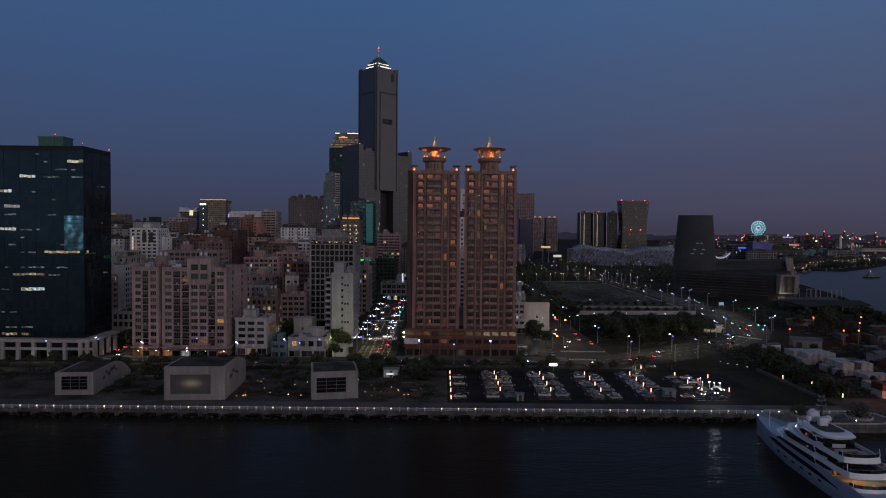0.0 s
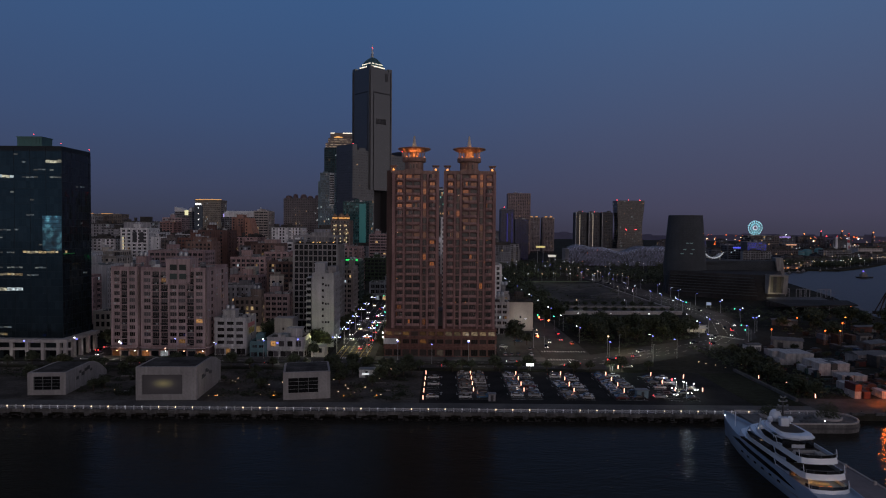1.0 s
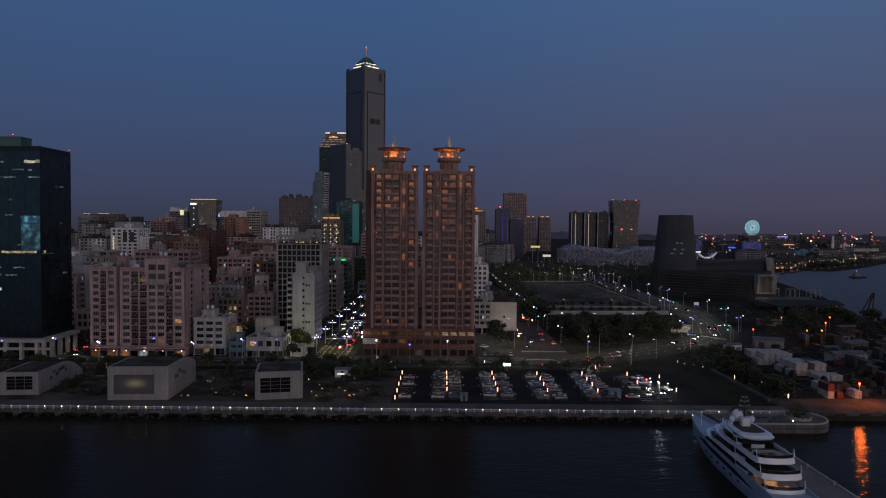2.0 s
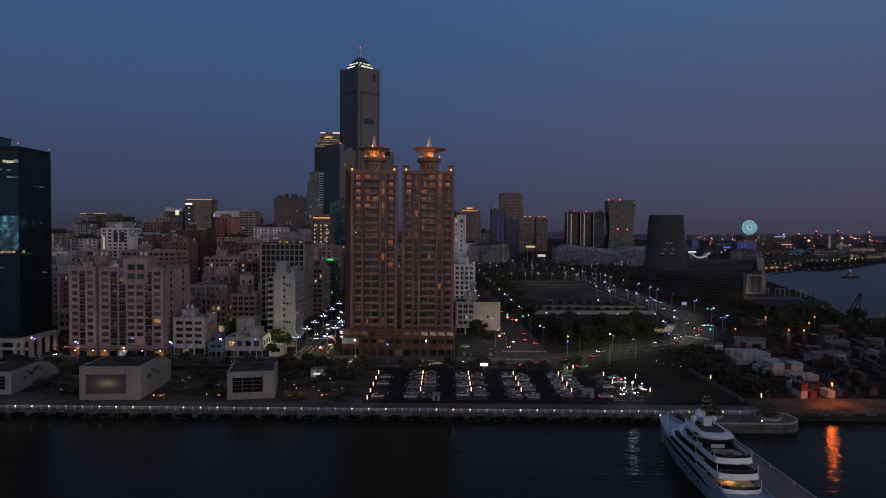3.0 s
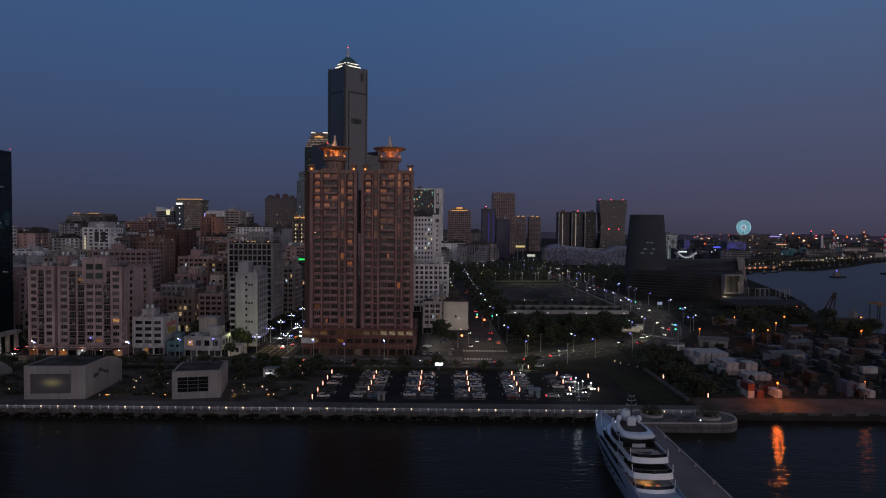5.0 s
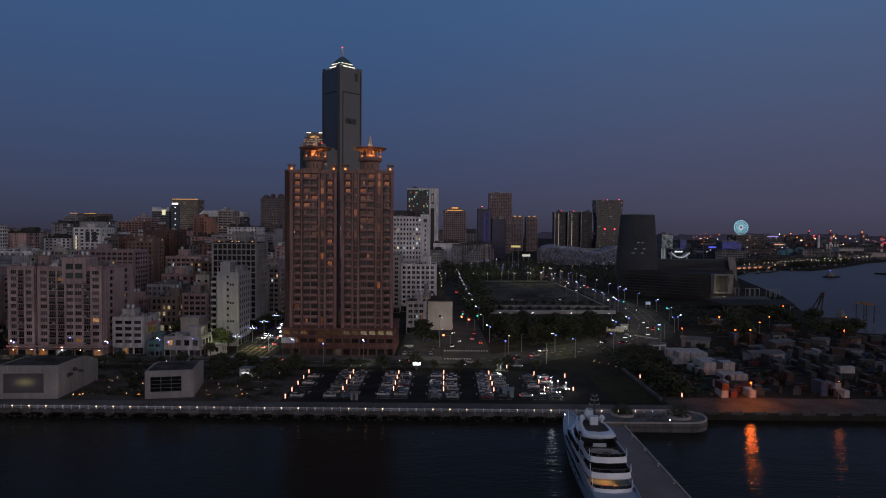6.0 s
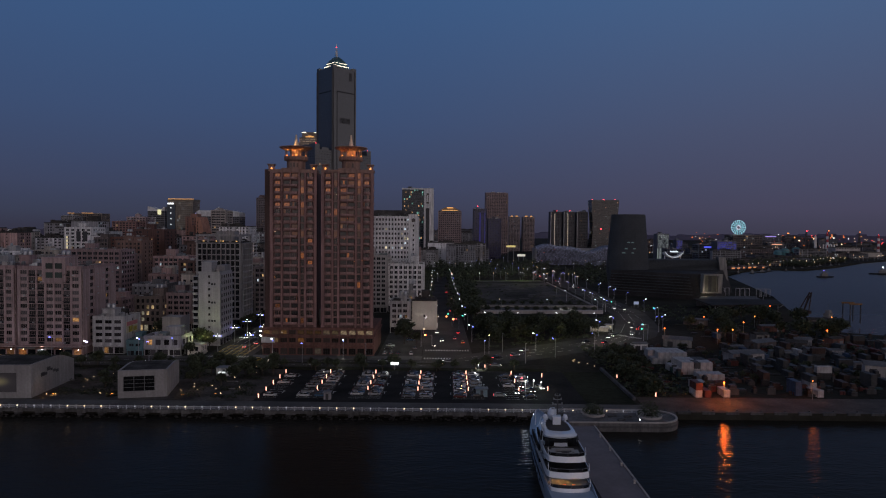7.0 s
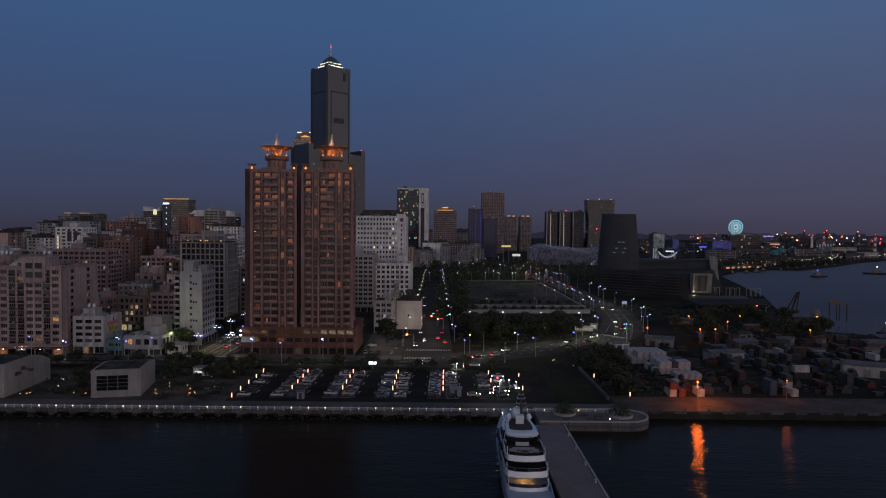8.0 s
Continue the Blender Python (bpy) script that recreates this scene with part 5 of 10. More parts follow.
for a in (-4, 0, 4):
    part("post", Shape().box(a - 0.1, 0.31, -0.9, a + 0.1, 0.5, 1.8), dark_metal, s)
block("apartment_block", "pink office slab with horizontal bands", -77, -50, 760, 785, 52.5, pink_tile, floor=3.4, bay=6, pier=0.5, sill=1.6, seed=21)

# right of the twin tower
hospital = block("hospital_block", "large white hospital block with small square windows", 7.9, 46.3, 507, 540, 68.5, white_wall, floor=3.7, bay=2.5, pier=1.2, sill=1.6, base=6, seed=22, glass=panes("ward_glass", (0.03, 0.032, 0.036), lit=0.10, warm=(1.0, 0.85, 0.55), strength=0.9), single=False)
part("stair_wall", Shape().box(12.4, -17.9, 0, 19.7, -16.86, 71.2), white_wall, hospital, "plain white stair wall")
part("wall_emblem", Shape().rod((16.4, -18.1, 66.5), (16.4, -17.91, 66.5), 1.5, 16), dark_tile, hospital, "dark round emblem")
for k in range(16):
    part("stair_window", Shape().box(15.9, -18.0, 6 + k * 3.7, 16.9, -17.91, 7.6 + k * 3.7), glass_unlit, hospital)
part("roof_ridge", Shape().prism(rect(-18, -10, 18, 14), 69.6, 74.5, top=rect(-15, -6, 12, 10)), roof_grey, hospital)
block("hospital_block", "white hospital wing with rounded corner", 27, 52.4, 470, 500, 33.6, white_wall, floor=3.5, bay=3.6, pier=1.4, base=5, seed=23, glass=glass_dark)
block("hospital_block", "pale hospital wing with balconies", 8, 27, 462, 490, 40, pale_concrete, floor=3.3, bay=3.4, pier=1.0, seed=24, balconies=True, glass=glass_dark)
block("warehouse", "plain cream windowless block beside a tree", 49.0, 63.5, 385, 402, 17, cream_wall, floor=13, bay=20, pier=12, base=1.5, seed=25, blind="FR", tanks=0, simple=True)
block("apartment_block", "white low apartment house with dark glass bays", 37, 48, 372, 390, 17.5, stone_pale, floor=3.2, bay=3.2, seed=26, glass=glass_home)
block("apartment_block", "grey low apartment house with tiled roof terrace", 44, 50, 390, 410, 20, grey_wall, floor=3.3, bay=3.2, seed=27)
stripe = block("office_tower", "dark glass office tower with a white end wall", -8.6, 34, 1150, 1185, 130, surface("dark_spandrel", (0.03, 0.038, 0.05), 0.4), floor=4.0, bay=4.5, pier=0.5, sill=0.8, seed=28,
               glass=panes("stripe_glass", (0.015, 0.022, 0.03), lit=0.10, strength=0.6, warm=(1.0, 0.55, 0.25), cool=(0.35, 0.9, 0.75)), tanks=0)
part("end_wall", Shape().box(17.5, -20.5, 0, 33.5, -17.6, 131).box(33.51, -20.5, 0, 34, 17, 131).box(-21.3, -18.6, 128.6, 17.49, -17.5, 131), white_wall, stripe, "white end wall")
part("end_slot", Shape().box(20.6, -20.9, 6, 27.0, -20.51, 96), frame_dark, stripe)
part("sign", Shape().box(21.6, -20.9, 104, 26.2, -20.51, 107).box(21.6, -20.9, 108, 22.6, -20.51, 122).box(25.2, -20.9, 108, 26.2, -20.51, 122).box(22.61, -20.9, 119, 25.19, -20.51, 122), dark_tile, stripe, "dark sign shapes")

# -- the tall stepped landmark tower with a void at its foot --
lm_stone = surface("landmark_stone", (0.046, 0.047, 0.051), 0.32, var=0.14, big=0.03, fine=0.6, bump=0.1, spec=0.5)
lm_stone.node_tree.nodes["Principled BSDF"].inputs["IOR"].default_value = 1.85
lm_glass = panes("landmark_glass", (0.055, 0.058, 0.065), lit=0.015, strength=0.6, rough=0.35, spec=0.5, vary=0.6)
lm_shaft = panes("shaft_glass", (0.04, 0.045, 0.05), lit=0.0, rough=0.3, spec=0.5, vary=0.3)
lm_shaft.node_tree.nodes["Principled BSDF"].inputs["IOR"].default_value = 1.85
lm_teal = panes("teal_glass", (0.015, 0.06, 0.065), lit=0.02, strength=0.8, rough=0.12)


def landmark():
    ob = thing("landmark_tower", "very tall grey stone tower with stepped wings and a lit crown", "skyscraper", (-101.5, 1008, 0), 45)
    # shaft, two wings and the bridge over the void
    s = Shape()
    s.box(-21.5, -21.5, 118, 21.5, 21.5, 299)
    for a in (-21.5, 14.5):
        for c in (-21.5, 14.5):
            part("battlement", Shape().box(a, c, 299.01, a + 7, c + 7, 304), lm_stone, ob)
    for a in (-21.5, 19.5):
        part("parapet", Shape().box(a, -13.5, 299.01, a + 2, 13.5, 301.5), lm_stone, ob)
        part("parapet", Shape().box(-13.5, a, 299.01, 13.5, a + 2, 301.5), lm_stone, ob)
    part("facade_panel", Shape().box(-14, -22.4, 118, 17, -21.51, 264), lm_stone, ob)
    part("facade_panel", Shape().box(-22.4, -17, 118, -21.51, 14, 264), lm_stone, ob)
    for a in (-20.6, 18.6):
        part("corner_fin", Shape().box(a, -22.6, 118, a + 2, -21.51, 299), lm_stone, ob)
        part("corner_fin", Shape().box(-22.6, a, 118, -21.51, a + 2, 299), lm_stone, ob)
    part("shaft", s, lm_stone, ob, "grey stone shaft")
    s = Shape()
    s.box(-52, -20, 0, -11.5, 20, 176).box(-52, -20, 176.01, -44, 20, 184).box(-40, -20, 176.01, -28, 20, 179.5)
    part("wing", s, lm_stone, ob)
    s = Shape()
    s.box(14.5, -20, 0, 52, 20, 173).box(44, -20, 173.01, 52, 20, 181)
    part("wing", s, lm_stone, ob)
    part("void_back", Shape().box(-11.4, -4, 0, 14.4, 20, 117.9), frame_dark, ob)
    part("podium", Shape().box(-56, -34, 0, 56, 34, 22), lm_stone, ob)
    # faint window rows on shaft and wings
    wins, slits = Shape(), Shape()
    for j in range(44):
        z = 122 + j * 3.95
        for k in range(10):
            u = -19 + k * 4.2
            o = 0.92 if -12 < u < 15.5 and z < 262 else 0.02
            if abs(u) < 17:
                far_window(slits, lambda a, c, zz: (a, -21.5 - c, zz), u, z, 2.9, 1.6, o)
                far_window(slits, lambda a, c, zz: (-21.5 - c, -a, zz), u, z, 2.9, 1.6, o)
    for j in range(40):
        z = 24 + j * 3.8
        for k in range(8):
            far_window(wins, lambda a, c, zz: (a, -20 - c, zz), -49.5 + k * 4.9, z, 3.4, 1.6)
            far_window(wins, lambda a, c, zz: (a, -20 - c, zz), 17 + k * 4.7, z, 3.2, 1.6)
            far_window(wins, lambda a, c, zz: (-52 - c, -a, zz), -17.5 + k * 5, z, 3.4, 1.6)
    tagged(part("window_panes", wins, lm_glass, ob), kind="stuff")
    tagged(part("window_panes", slits, lm_shaft, ob), kind="stuff")
    s = Shape()
    for a, b in ((-14.6, -14.01), (17.01, 17.6)):
        s.box(a, -21.9, 118, b, -21.51, 264.6)
        s.box(-21.9, -b, 118, -21.51, -a, 264.6)
    s.box(-14.6, -22.0, 264.01, 17.6, -21.51, 266).box(-22.0, -17.6, 264.01, -21.51, 14.6, 266)
    part("panel_joint", s, surface("joint_stone", (0.035, 0.036, 0.039), 0.6), ob, "dark joint round the facade panel")
    s = Shape()
    for k in range(9):
        s.box(-9.6 + k * 2.2, -22.9, 218, -8.6 + k * 2.2, -22.41, 226)
    part("sign_bars", s, bpy.data.materials["joint_stone"], ob)
    part("roof_notch", Shape().box(8, -22.0, 284, 13, -21.51, 296), frame_dark, ob)
    # crown: a bellied pyramid over two tiers of light
    s = Shape().prism(rect(-14, -14, 14, 14), 299, 306)
    tiers = ((12.4, 306.0), (11.8, 309.0), (9.6, 313.5), (7.2, 317.0), (4.4, 320.0), (2.2, 322.4))
    for (a, za), (b, zb) in zip(tiers, tiers[1:]):
        s.prism(rect(-a, -a, a, a), za, zb, top=rect(-b, -b, b, b))
    for k in range(4):
        q = math.pi / 2 * k + math.pi / 4
        for (a, za), (b, zb) in zip(tiers[1:], tiers[2:]):
            s.rod((1.414 * a * math.cos(q), 1.414 * a * math.sin(q), za), (1.414 * b * math.cos(q), 1.414 * b * math.sin(q), zb), 0.5, 5)
    part("crown", s, surface("teal_copper", (0.05, 0.12, 0.14), 0.5, var=0.2), ob, "teal pyramid crown")
    for a, z, n, hh in ((13.9, 305.2, 7, 1.5), (11.4, 310.6, 3, 0.7)):
        for k in range(n):
            u, half = (k + 0.5) / n * 2 * a - a, a / n * (0.85 if k % 3 else 0.45)
            part("crown_lamp", Shape().box(u - half, -a - 0.5, z, u + half, -a + 0.4, z + hh - 0.35 * (k % 2)), glow_crown, ob, "white crown floodlight")
            part("crown_lamp", Shape().box(-a - 0.5, u - half, z, -a + 0.4, u + half, z + hh - 0.35 * (k % 2)), glow_crown, ob, "white crown floodlight")
    s = Shape().turn([(1.3, 322), (1.0, 328), (0.55, 335), (0.3, 343), (0, 344)], seg=8)
    for zz, r in ((324.5, 2.8), (327.5, 2.4), (330.5, 2.0), (333.5, 1.6)):
        s.turn([(r, zz), (r, zz + 0.7), (0.4, zz + 0.9)], seg=12)
    part("antenna", s, white_wall, ob, "ringed antenna mast")
    part("warning_light", Shape().turn([(0, 336.6), (1.1, 337.6), (0, 338.6)], seg=8), lamp_red, ob)
    part("warning_light", Shape().turn([(0, 184), (0.8, 184.8), (0, 185.6)], -48, -16, 0, 8), lamp_red, ob)
    part("warning_light", Shape().turn([(0, 181), (0.8, 181.8), (0, 182.6)], 48, -16, 0, 8), lamp_red, ob)
    # teal glass slabs in front of the foot
    g = Shape()
    for k in range(7):
        for j in range(22):
            far_window(g, lambda a, c, zz: (a, -34.5 - c, zz), -50 + k * 4, 22 + j * 3.6, 3.8, 3.4)
    part("teal_front", Shape().box(-54, -34.4, 22, -26, -20.01, 104), lm_stone, ob)
    tagged(part("teal_glass", g, lm_teal, ob, "teal glass front"), kind="stuff")


glow_crown = glow("crown_white", (1.0, 0.86, 0.68), 1.6)
lamp_gold = glow("lamp_gold", (1.0, 0.48, 0.14), 0.8)
landmark()

tower = block("office_tower", "dark teal glass tower with gold-lit stepped crown", -216, -152, 1231, 1275, 212, surface("teal_spandrel", (0.02, 0.045, 0.055), 0.6), floor=4.2, bay=3.6, pier=0.5, sill=1.2, seed=31,
              glass=panes("tower_teal", (0.012, 0.04, 0.05), lit=0.02, strength=0.6, spec=0.15), roof=False)
s = Shape()
for k in range(3):
    s.box(-30 + k * 4, -19 + k * 3, 212 + k * 10, 30 - k * 4, 19 - k * 3, 221 + k * 10)
part("crown", s, surface("crown_panel", (0.25, 0.2, 0.17), 0.5), tower)
crown_dim = glow("crown_dim", (1.0, 0.74, 0.5), 0.3)
for z, a, c, runs in ((213.5, 30, 19, 9), (217.5, 30, 19, 7), (223, 26, 16, 8), (227, 26, 16, 5)):
    # broken rows of small lamps along each ledge
    for k in range(runs):
        u = -a + 2 * a * k / runs
        part("light_strip", Shape().box(u, -c - 0.6, z, u + a / runs * (0.8 + 0.5 * (k % 3)), -c - 0.05, z + 0.7), crown_dim, tower, "pale ledge lamps")
for a, b in ((-22, -14), (1, 22)):
    part("light_strip", Shape().box(a, -13.6, 239.8, b, -13.05, 241.0), glow_crown, tower, "bright white light strip")
part("crown_sign", Shape().box(-15, -13.8, 229.6, 1, -13.05, 233.2).box(-10, -13.8, 233.21, -4, -13.05, 234.6), lamp_gold, tower, "orange glowing crown sign")
s = block("office_tower", "slim pale teal glass tower with a white banded bay", -204.5, -180, 1130, 1152, 155, surface("pale_teal", (0.13, 0.20, 0.23), 0.35), floor=4, bay=3.6, pier=0.4, sill=1.0, seed=32, tanks=0,
          glass=panes("pale_teal_glass", (0.06, 0.10, 0.13), lit=0.05, strength=0.5, cool=(0.7, 0.9, 0.9), spec=0.5))
part("side_bay", Shape().box(-16.2, -9, 0, -12.4, 10, 141), bpy.data.materials["pale_teal"], s, "lower glass side bay")
part("white_bay", Shape().box(4.5, -11.9, 100, 12.3, -11.4, 155.5), white_wall, s, "white banded bay")
for k in range(13):
    part("bay_window", Shape().box(4.8, -12.1, 102 + k * 4, 12.0, -11.91, 104.2 + k * 4), glass_unlit, s)
s = block("apartment_tower", "broad dark rose apartment slab with rounded roof humps", -305, -232, 1281, 1310, 118, wall_paint("rose_dark", (0.20, 0.165, 0.175)), floor=3.4, bay=3.6, pier=1.2, seed=33, roof=False, glass=panes("rose_glass", (0.03, 0.03, 0.034), lit=0.02, strength=0.8, cool=(0.9, 0.95, 1.0)))
for k, r, h in ((0, 7, 6), (0.9, 5, 9), (2.0, 6.5, 8.5), (2.9, 5.5, 5.5), (4, 7, 7)):
    part("roof_hump", Shape().turn([(r, 0), (r, h * 0.5), (r * 0.75, h * 0.85), (r * 0.5, h), (0, h)], -29 + k * 14.5, 0, 118, 10), wall_paint("rose_roof", (0.2, 0.14, 0.14)), s, smooth=True)
s = block("hotel_tower", "brown hotel tower with golden roof turrets", -101, -82, 640, 660, 68, wall_paint("hotel_brown", (0.21, 0.165, 0.15)), floor=3.4, bay=3.0, pier=1.2, seed=34, glass=panes("hotel_glass", (0.03, 0.03, 0.03), lit=0.1, strength=0.4, cool=(1.0, 0.7, 0.35)), roof=False)
for x, y in ((-6, -6), (0, -6), (6, -6), (0, 4)):
    part("turret", Shape().turn([(2.4, 0), (2.4, 3.5), (3.0, 3.6), (0, 7)], x, y, 68, 8), wall_paint("turret", (0.3, 0.2, 0.13)), s)
    if y < 0:
        lit = Shape()
        for k in range(14):
            lit.box(x - 0.5, -10.75, 10 + k * 4, x + 0.5, -10.4, 11.3 + k * 4)
        tagged(part("stair_lighting", lit, office_stair, s, "lit stairwell windows"), kind="stuff")
    part("turret_light", Shape().turn([(2.5, 0), (2.5, 1.0)], x, y, 69.6, 8), lamp_gold, s, "golden turret light")

s = block("office_block", "teal glass office block with a glowing cyan front", -129, -96, 900, 925, 96, surface("teal_frame", (0.02, 0.07, 0.075), 0.5), floor=4, bay=3.2, pier=0.4, sill=0.8, seed=61,
          glass=panes("cyan_glass", (0.02, 0.06, 0.066), lit=0.15, warm=(0.05, 0.3, 0.28), cool=(0.3, 0.5, 0.5), strength=0.16, spec=0.3), tanks=0)
part("light_edge", Shape().box(6, -13.2, 40, 15, -12.95, 94), glow("cyan_wash", (0.06, 0.30, 0.30), 0.10), s, "softly glowing cyan glass strip")
# left far towers
s = block("office_tower", "slab tower with a gold-lit roof edge", -473, -424, 1266, 1300, 108, surface("brown_spandrel", (0.29, 0.25, 0.20), 0.6), floor=3.8, bay=4, pier=0.8, seed=35, tanks=0, glass=panes("bronze_glass", (0.06, 0.05, 0.04), lit=0.04, strength=0.4))
part("roof_light", Shape().box(-24, -18.1, 113, 26, -17.5, 114.0), lamp_gold, s, "gold light strip along the roof")
part("roof_frame", Shape().box(-26, -17.2, 109.3, 26, 17, 112.8), surface("roof_frame", (0.2, 0.17, 0.13), 0.6), s)
part("sign", Shape().box(-24.5, -19, 103, -13, -18, 106), glow("sign_white", (0.9, 0.95, 1.0), 1.6), s, "white glowing roof sign")
part("glass_bay", Shape().box(-26.2, -18.6, 4, -10, -17.36, 102.5), surface("blue_glass_bay", (0.03, 0.05, 0.075), 0.2, var=0.2, bump=0), s, "dark blue glass bay")
for k in range(9):
    part("gold_band", Shape().box(-9.5, -17.75, 20 + k * 9.5, 25.5, -17.36, 20.8 + k * 9.5), bpy.data.materials["roof_frame"], s)
for k in range(7):
    part("bay_light", Shape().box(-19, -18.8, 30 + k * 11, -17.2, -18.61, 31.6 + k * 11), bpy.data.materials["sign_white"], s)
s = block("office_tower", "dark banded tower with a white v-shaped roof", -519, -485, 1280, 1310, 90, surface("banded_slate", (0.15, 0.15, 0.165), 0.6), floor=4.2, bay=8, pier=0.4, sill=1.4, seed=36, tanks=0, roof=False)
part("roof_vee", Shape().prism(rect(-17, -15.6, 17, 15), 90.0, 92, top=rect(-17, -15.6, 17, 15)).prism(rect(-17, -15.6, 4, 15), 92.01, 99, top=rect(-17, -15.6, -15, 15)).prism(rect(8, -15.6, 17, 15), 92.01, 98.5, top=rect(15, -15.6, 17, 15)), white_wall, s, "white slanted roof slabs")
part("roof_sign", Shape().box(3, -16.4, 83, 10, -15.9, 93), glow("vee_sign", (1.0, 0.95, 0.55), 0.7), s, "pale yellow glowing panel")
part("front_band", Shape().box(-16.8, -16.1, 20, -1, -15.5, 78), white_wall, s, "white banded bay")
for k in range(14):
    part("bay_window", Shape().box(-16.4, -16.4, 22 + k * 4, -1.4, -16.11, 24 + k * 4), glass_unlit, s)
s = block("office_block", "wide grey block with a plain white parapet wall", -413, -330, 1255, 1290, 80, surface("parapet_block_wall", (0.16, 0.155, 0.165), 0.7), floor=3.8, bay=4.5, pier=1.0, seed=37, tanks=0, roof=False)
part("parapet_wall", Shape().box(-41.6, -18.0, 80.0, 41.6, 17.6, 88).prism(rect(-41.6, -18.0, 41.6, 17.6), 88.01, 91.5, top=rect(-38, -15, 24, 15)), white_wall, s, "plain white parapet wall")
part("roof_sign", Shape().box(-43.5, -18.6, 79, -41.7, -17.9, 86), glow("parapet_sign", (0.5, 0.45, 1.0), 0.8), s, "small violet glowing sign")
salmon = wall_paint("salmon", (0.46, 0.24, 0.17))
s = block("gable_tower", "salmon tower with a steep triangular top", -215.5, -202, 738, 762, 39, salmon, floor=3.4, bay=4, pier=2.6, seed=38, roof=False)
part("gable_top", Shape().prism(rect(-6.7, -12.3, 6.7, 12), 39.01, 71, top=rect(-6.7, -12.3, -2.4, 12)), salmon, s, "steep slanted salmon top")
for k in range(7):
    part("gable_window", Shape().box(-5.4, -12.42, 42 + k * 3.6, -4.2, -12.2, 44 + k * 3.6), glass_unlit, s)
block("apartment_tower", "dark salmon apartment tower with plain piers", -244, -229.5, 780, 806, 71, wall_paint("salmon_brown", (0.30, 0.165, 0.13)), floor=3.3, bay=3.4, pier=1.5, seed=71, varied=True, tanks=1)
block("apartment_tower", "tall beige apartment tower with banded balconies", -235, -216, 840, 866, 80.6, wall_paint("banded_beige", (0.42, 0.375, 0.345)), floor=3.3, bay=6, pier=0.5, sill=1.5, seed=39, proud=0.9, tanks=1)
block("apartment_tower", "tall reddish apartment tower with white frames", -420, -385, 950, 980, 66, wall_paint("framed_red", (0.34, 0.2, 0.18)), floor=3.3, bay=5, pier=1.6, seed=40)
s = block("apartment_tower", "far apartment slab with golden roof lights", -918, -832, 1700, 1740, 91, wall_paint("far_gold", (0.24, 0.2, 0.17)), floor=3.4, bay=5, seed=41, tanks=0)
part("roof_light", Shape().box(-48, -20.5, 92.3, -30, -20.2, 93.2).box(-10, -20.5, 92.3, 20, -20.2, 93.2), lamp_gold, s, "golden roof light")
block("apartment_tower", "grey far apartment tower", -910, -875, 1650, 1690, 84, grey_wall, floor=3.4, bay=5, seed=42)

# far towers beyond the open land
violet = surface("violet_panel", (0.06, 0.058, 0.085), 0.5, var=0.2)
s = block("apartment_tower", "dark tower with blue-lit fins", 123.4, 150, 1290, 1320, 99, violet, floor=3.4, bay=3.4, pier=1.2, seed=43, glass=panes("blue_fin_glass", (0.03, 0.03, 0.06), lit=0.3, warm=(0.08, 0.08, 0.45), cool=(0.10, 0.12, 0.7), strength=0.14), tanks=0)
part("light_fin", Shape().box(-1, -16.2, 20, 1, -15.5, 92).box(9, -16.2, 20, 10, -15.5, 92), glow("blue_fin", (0.10, 0.10, 0.75), 0.10), s, "dim blue light fin")
part("warning_light", Shape().turn([(0, 104), (1.2, 105.2), (0, 106.4)], -4, 0, 0, 8), lamp_red, s)
block("apartment_tower", "dark tower with blue-lit fins", 153, 180, 1300, 1330, 80, violet, floor=3.4, bay=3.4, pier=1.2, seed=44, tanks=0, glass=bpy.data.materials["blue_fin_glass"])
block("apartment_tower", "tall rose-brown apartment slab with lit stairwell", 163, 216, 1543, 1580, 145, wall_paint("slab_brown", (0.32, 0.235, 0.235)), floor=3.4, bay=4.4, pier=1.6, seed=45)
for k in range(2):
    s = block("apartment_tower", "pinkish beige twin apartment tower with gold roof lamps", 236 + k * 38, 266 + k * 38, 1725, 1760, 92, wall_paint("beige_far", (0.36, 0.29, 0.285)), floor=3.4, bay=4, pier=1.4, seed=46 + k, tanks=0)
    part("roof_light", Shape().box(-10, -18, 93.5, -4, -17.5, 95.5).box(3, -18, 93.5, 9, -17.5, 95.5), lamp_gold, s, "gold roof lamp")
s = block("hotel_tower", "brown hotel tower with an orange lit roof", 55, 97, 1190, 1220, 93, wall_paint("hotel_rose", (0.33, 0.25, 0.255)), floor=3.4, bay=3.6, pier=1.1, seed=48, roof=False)
part("roof", Shape().prism(rect(-19, -13, 19, 13), 93, 99, top=rect(-9, -6, 9, 6)), wall_paint("hotel_roof", (0.4, 0.26, 0.15)), s)
part("roof_light", Shape().box(-14, -13.8, 92.8, 15, -13.2, 94.0).box(-5, -9.5, 97.4, 6, -9.1, 99.4), lamp_gold, s, "orange roof floodlight")
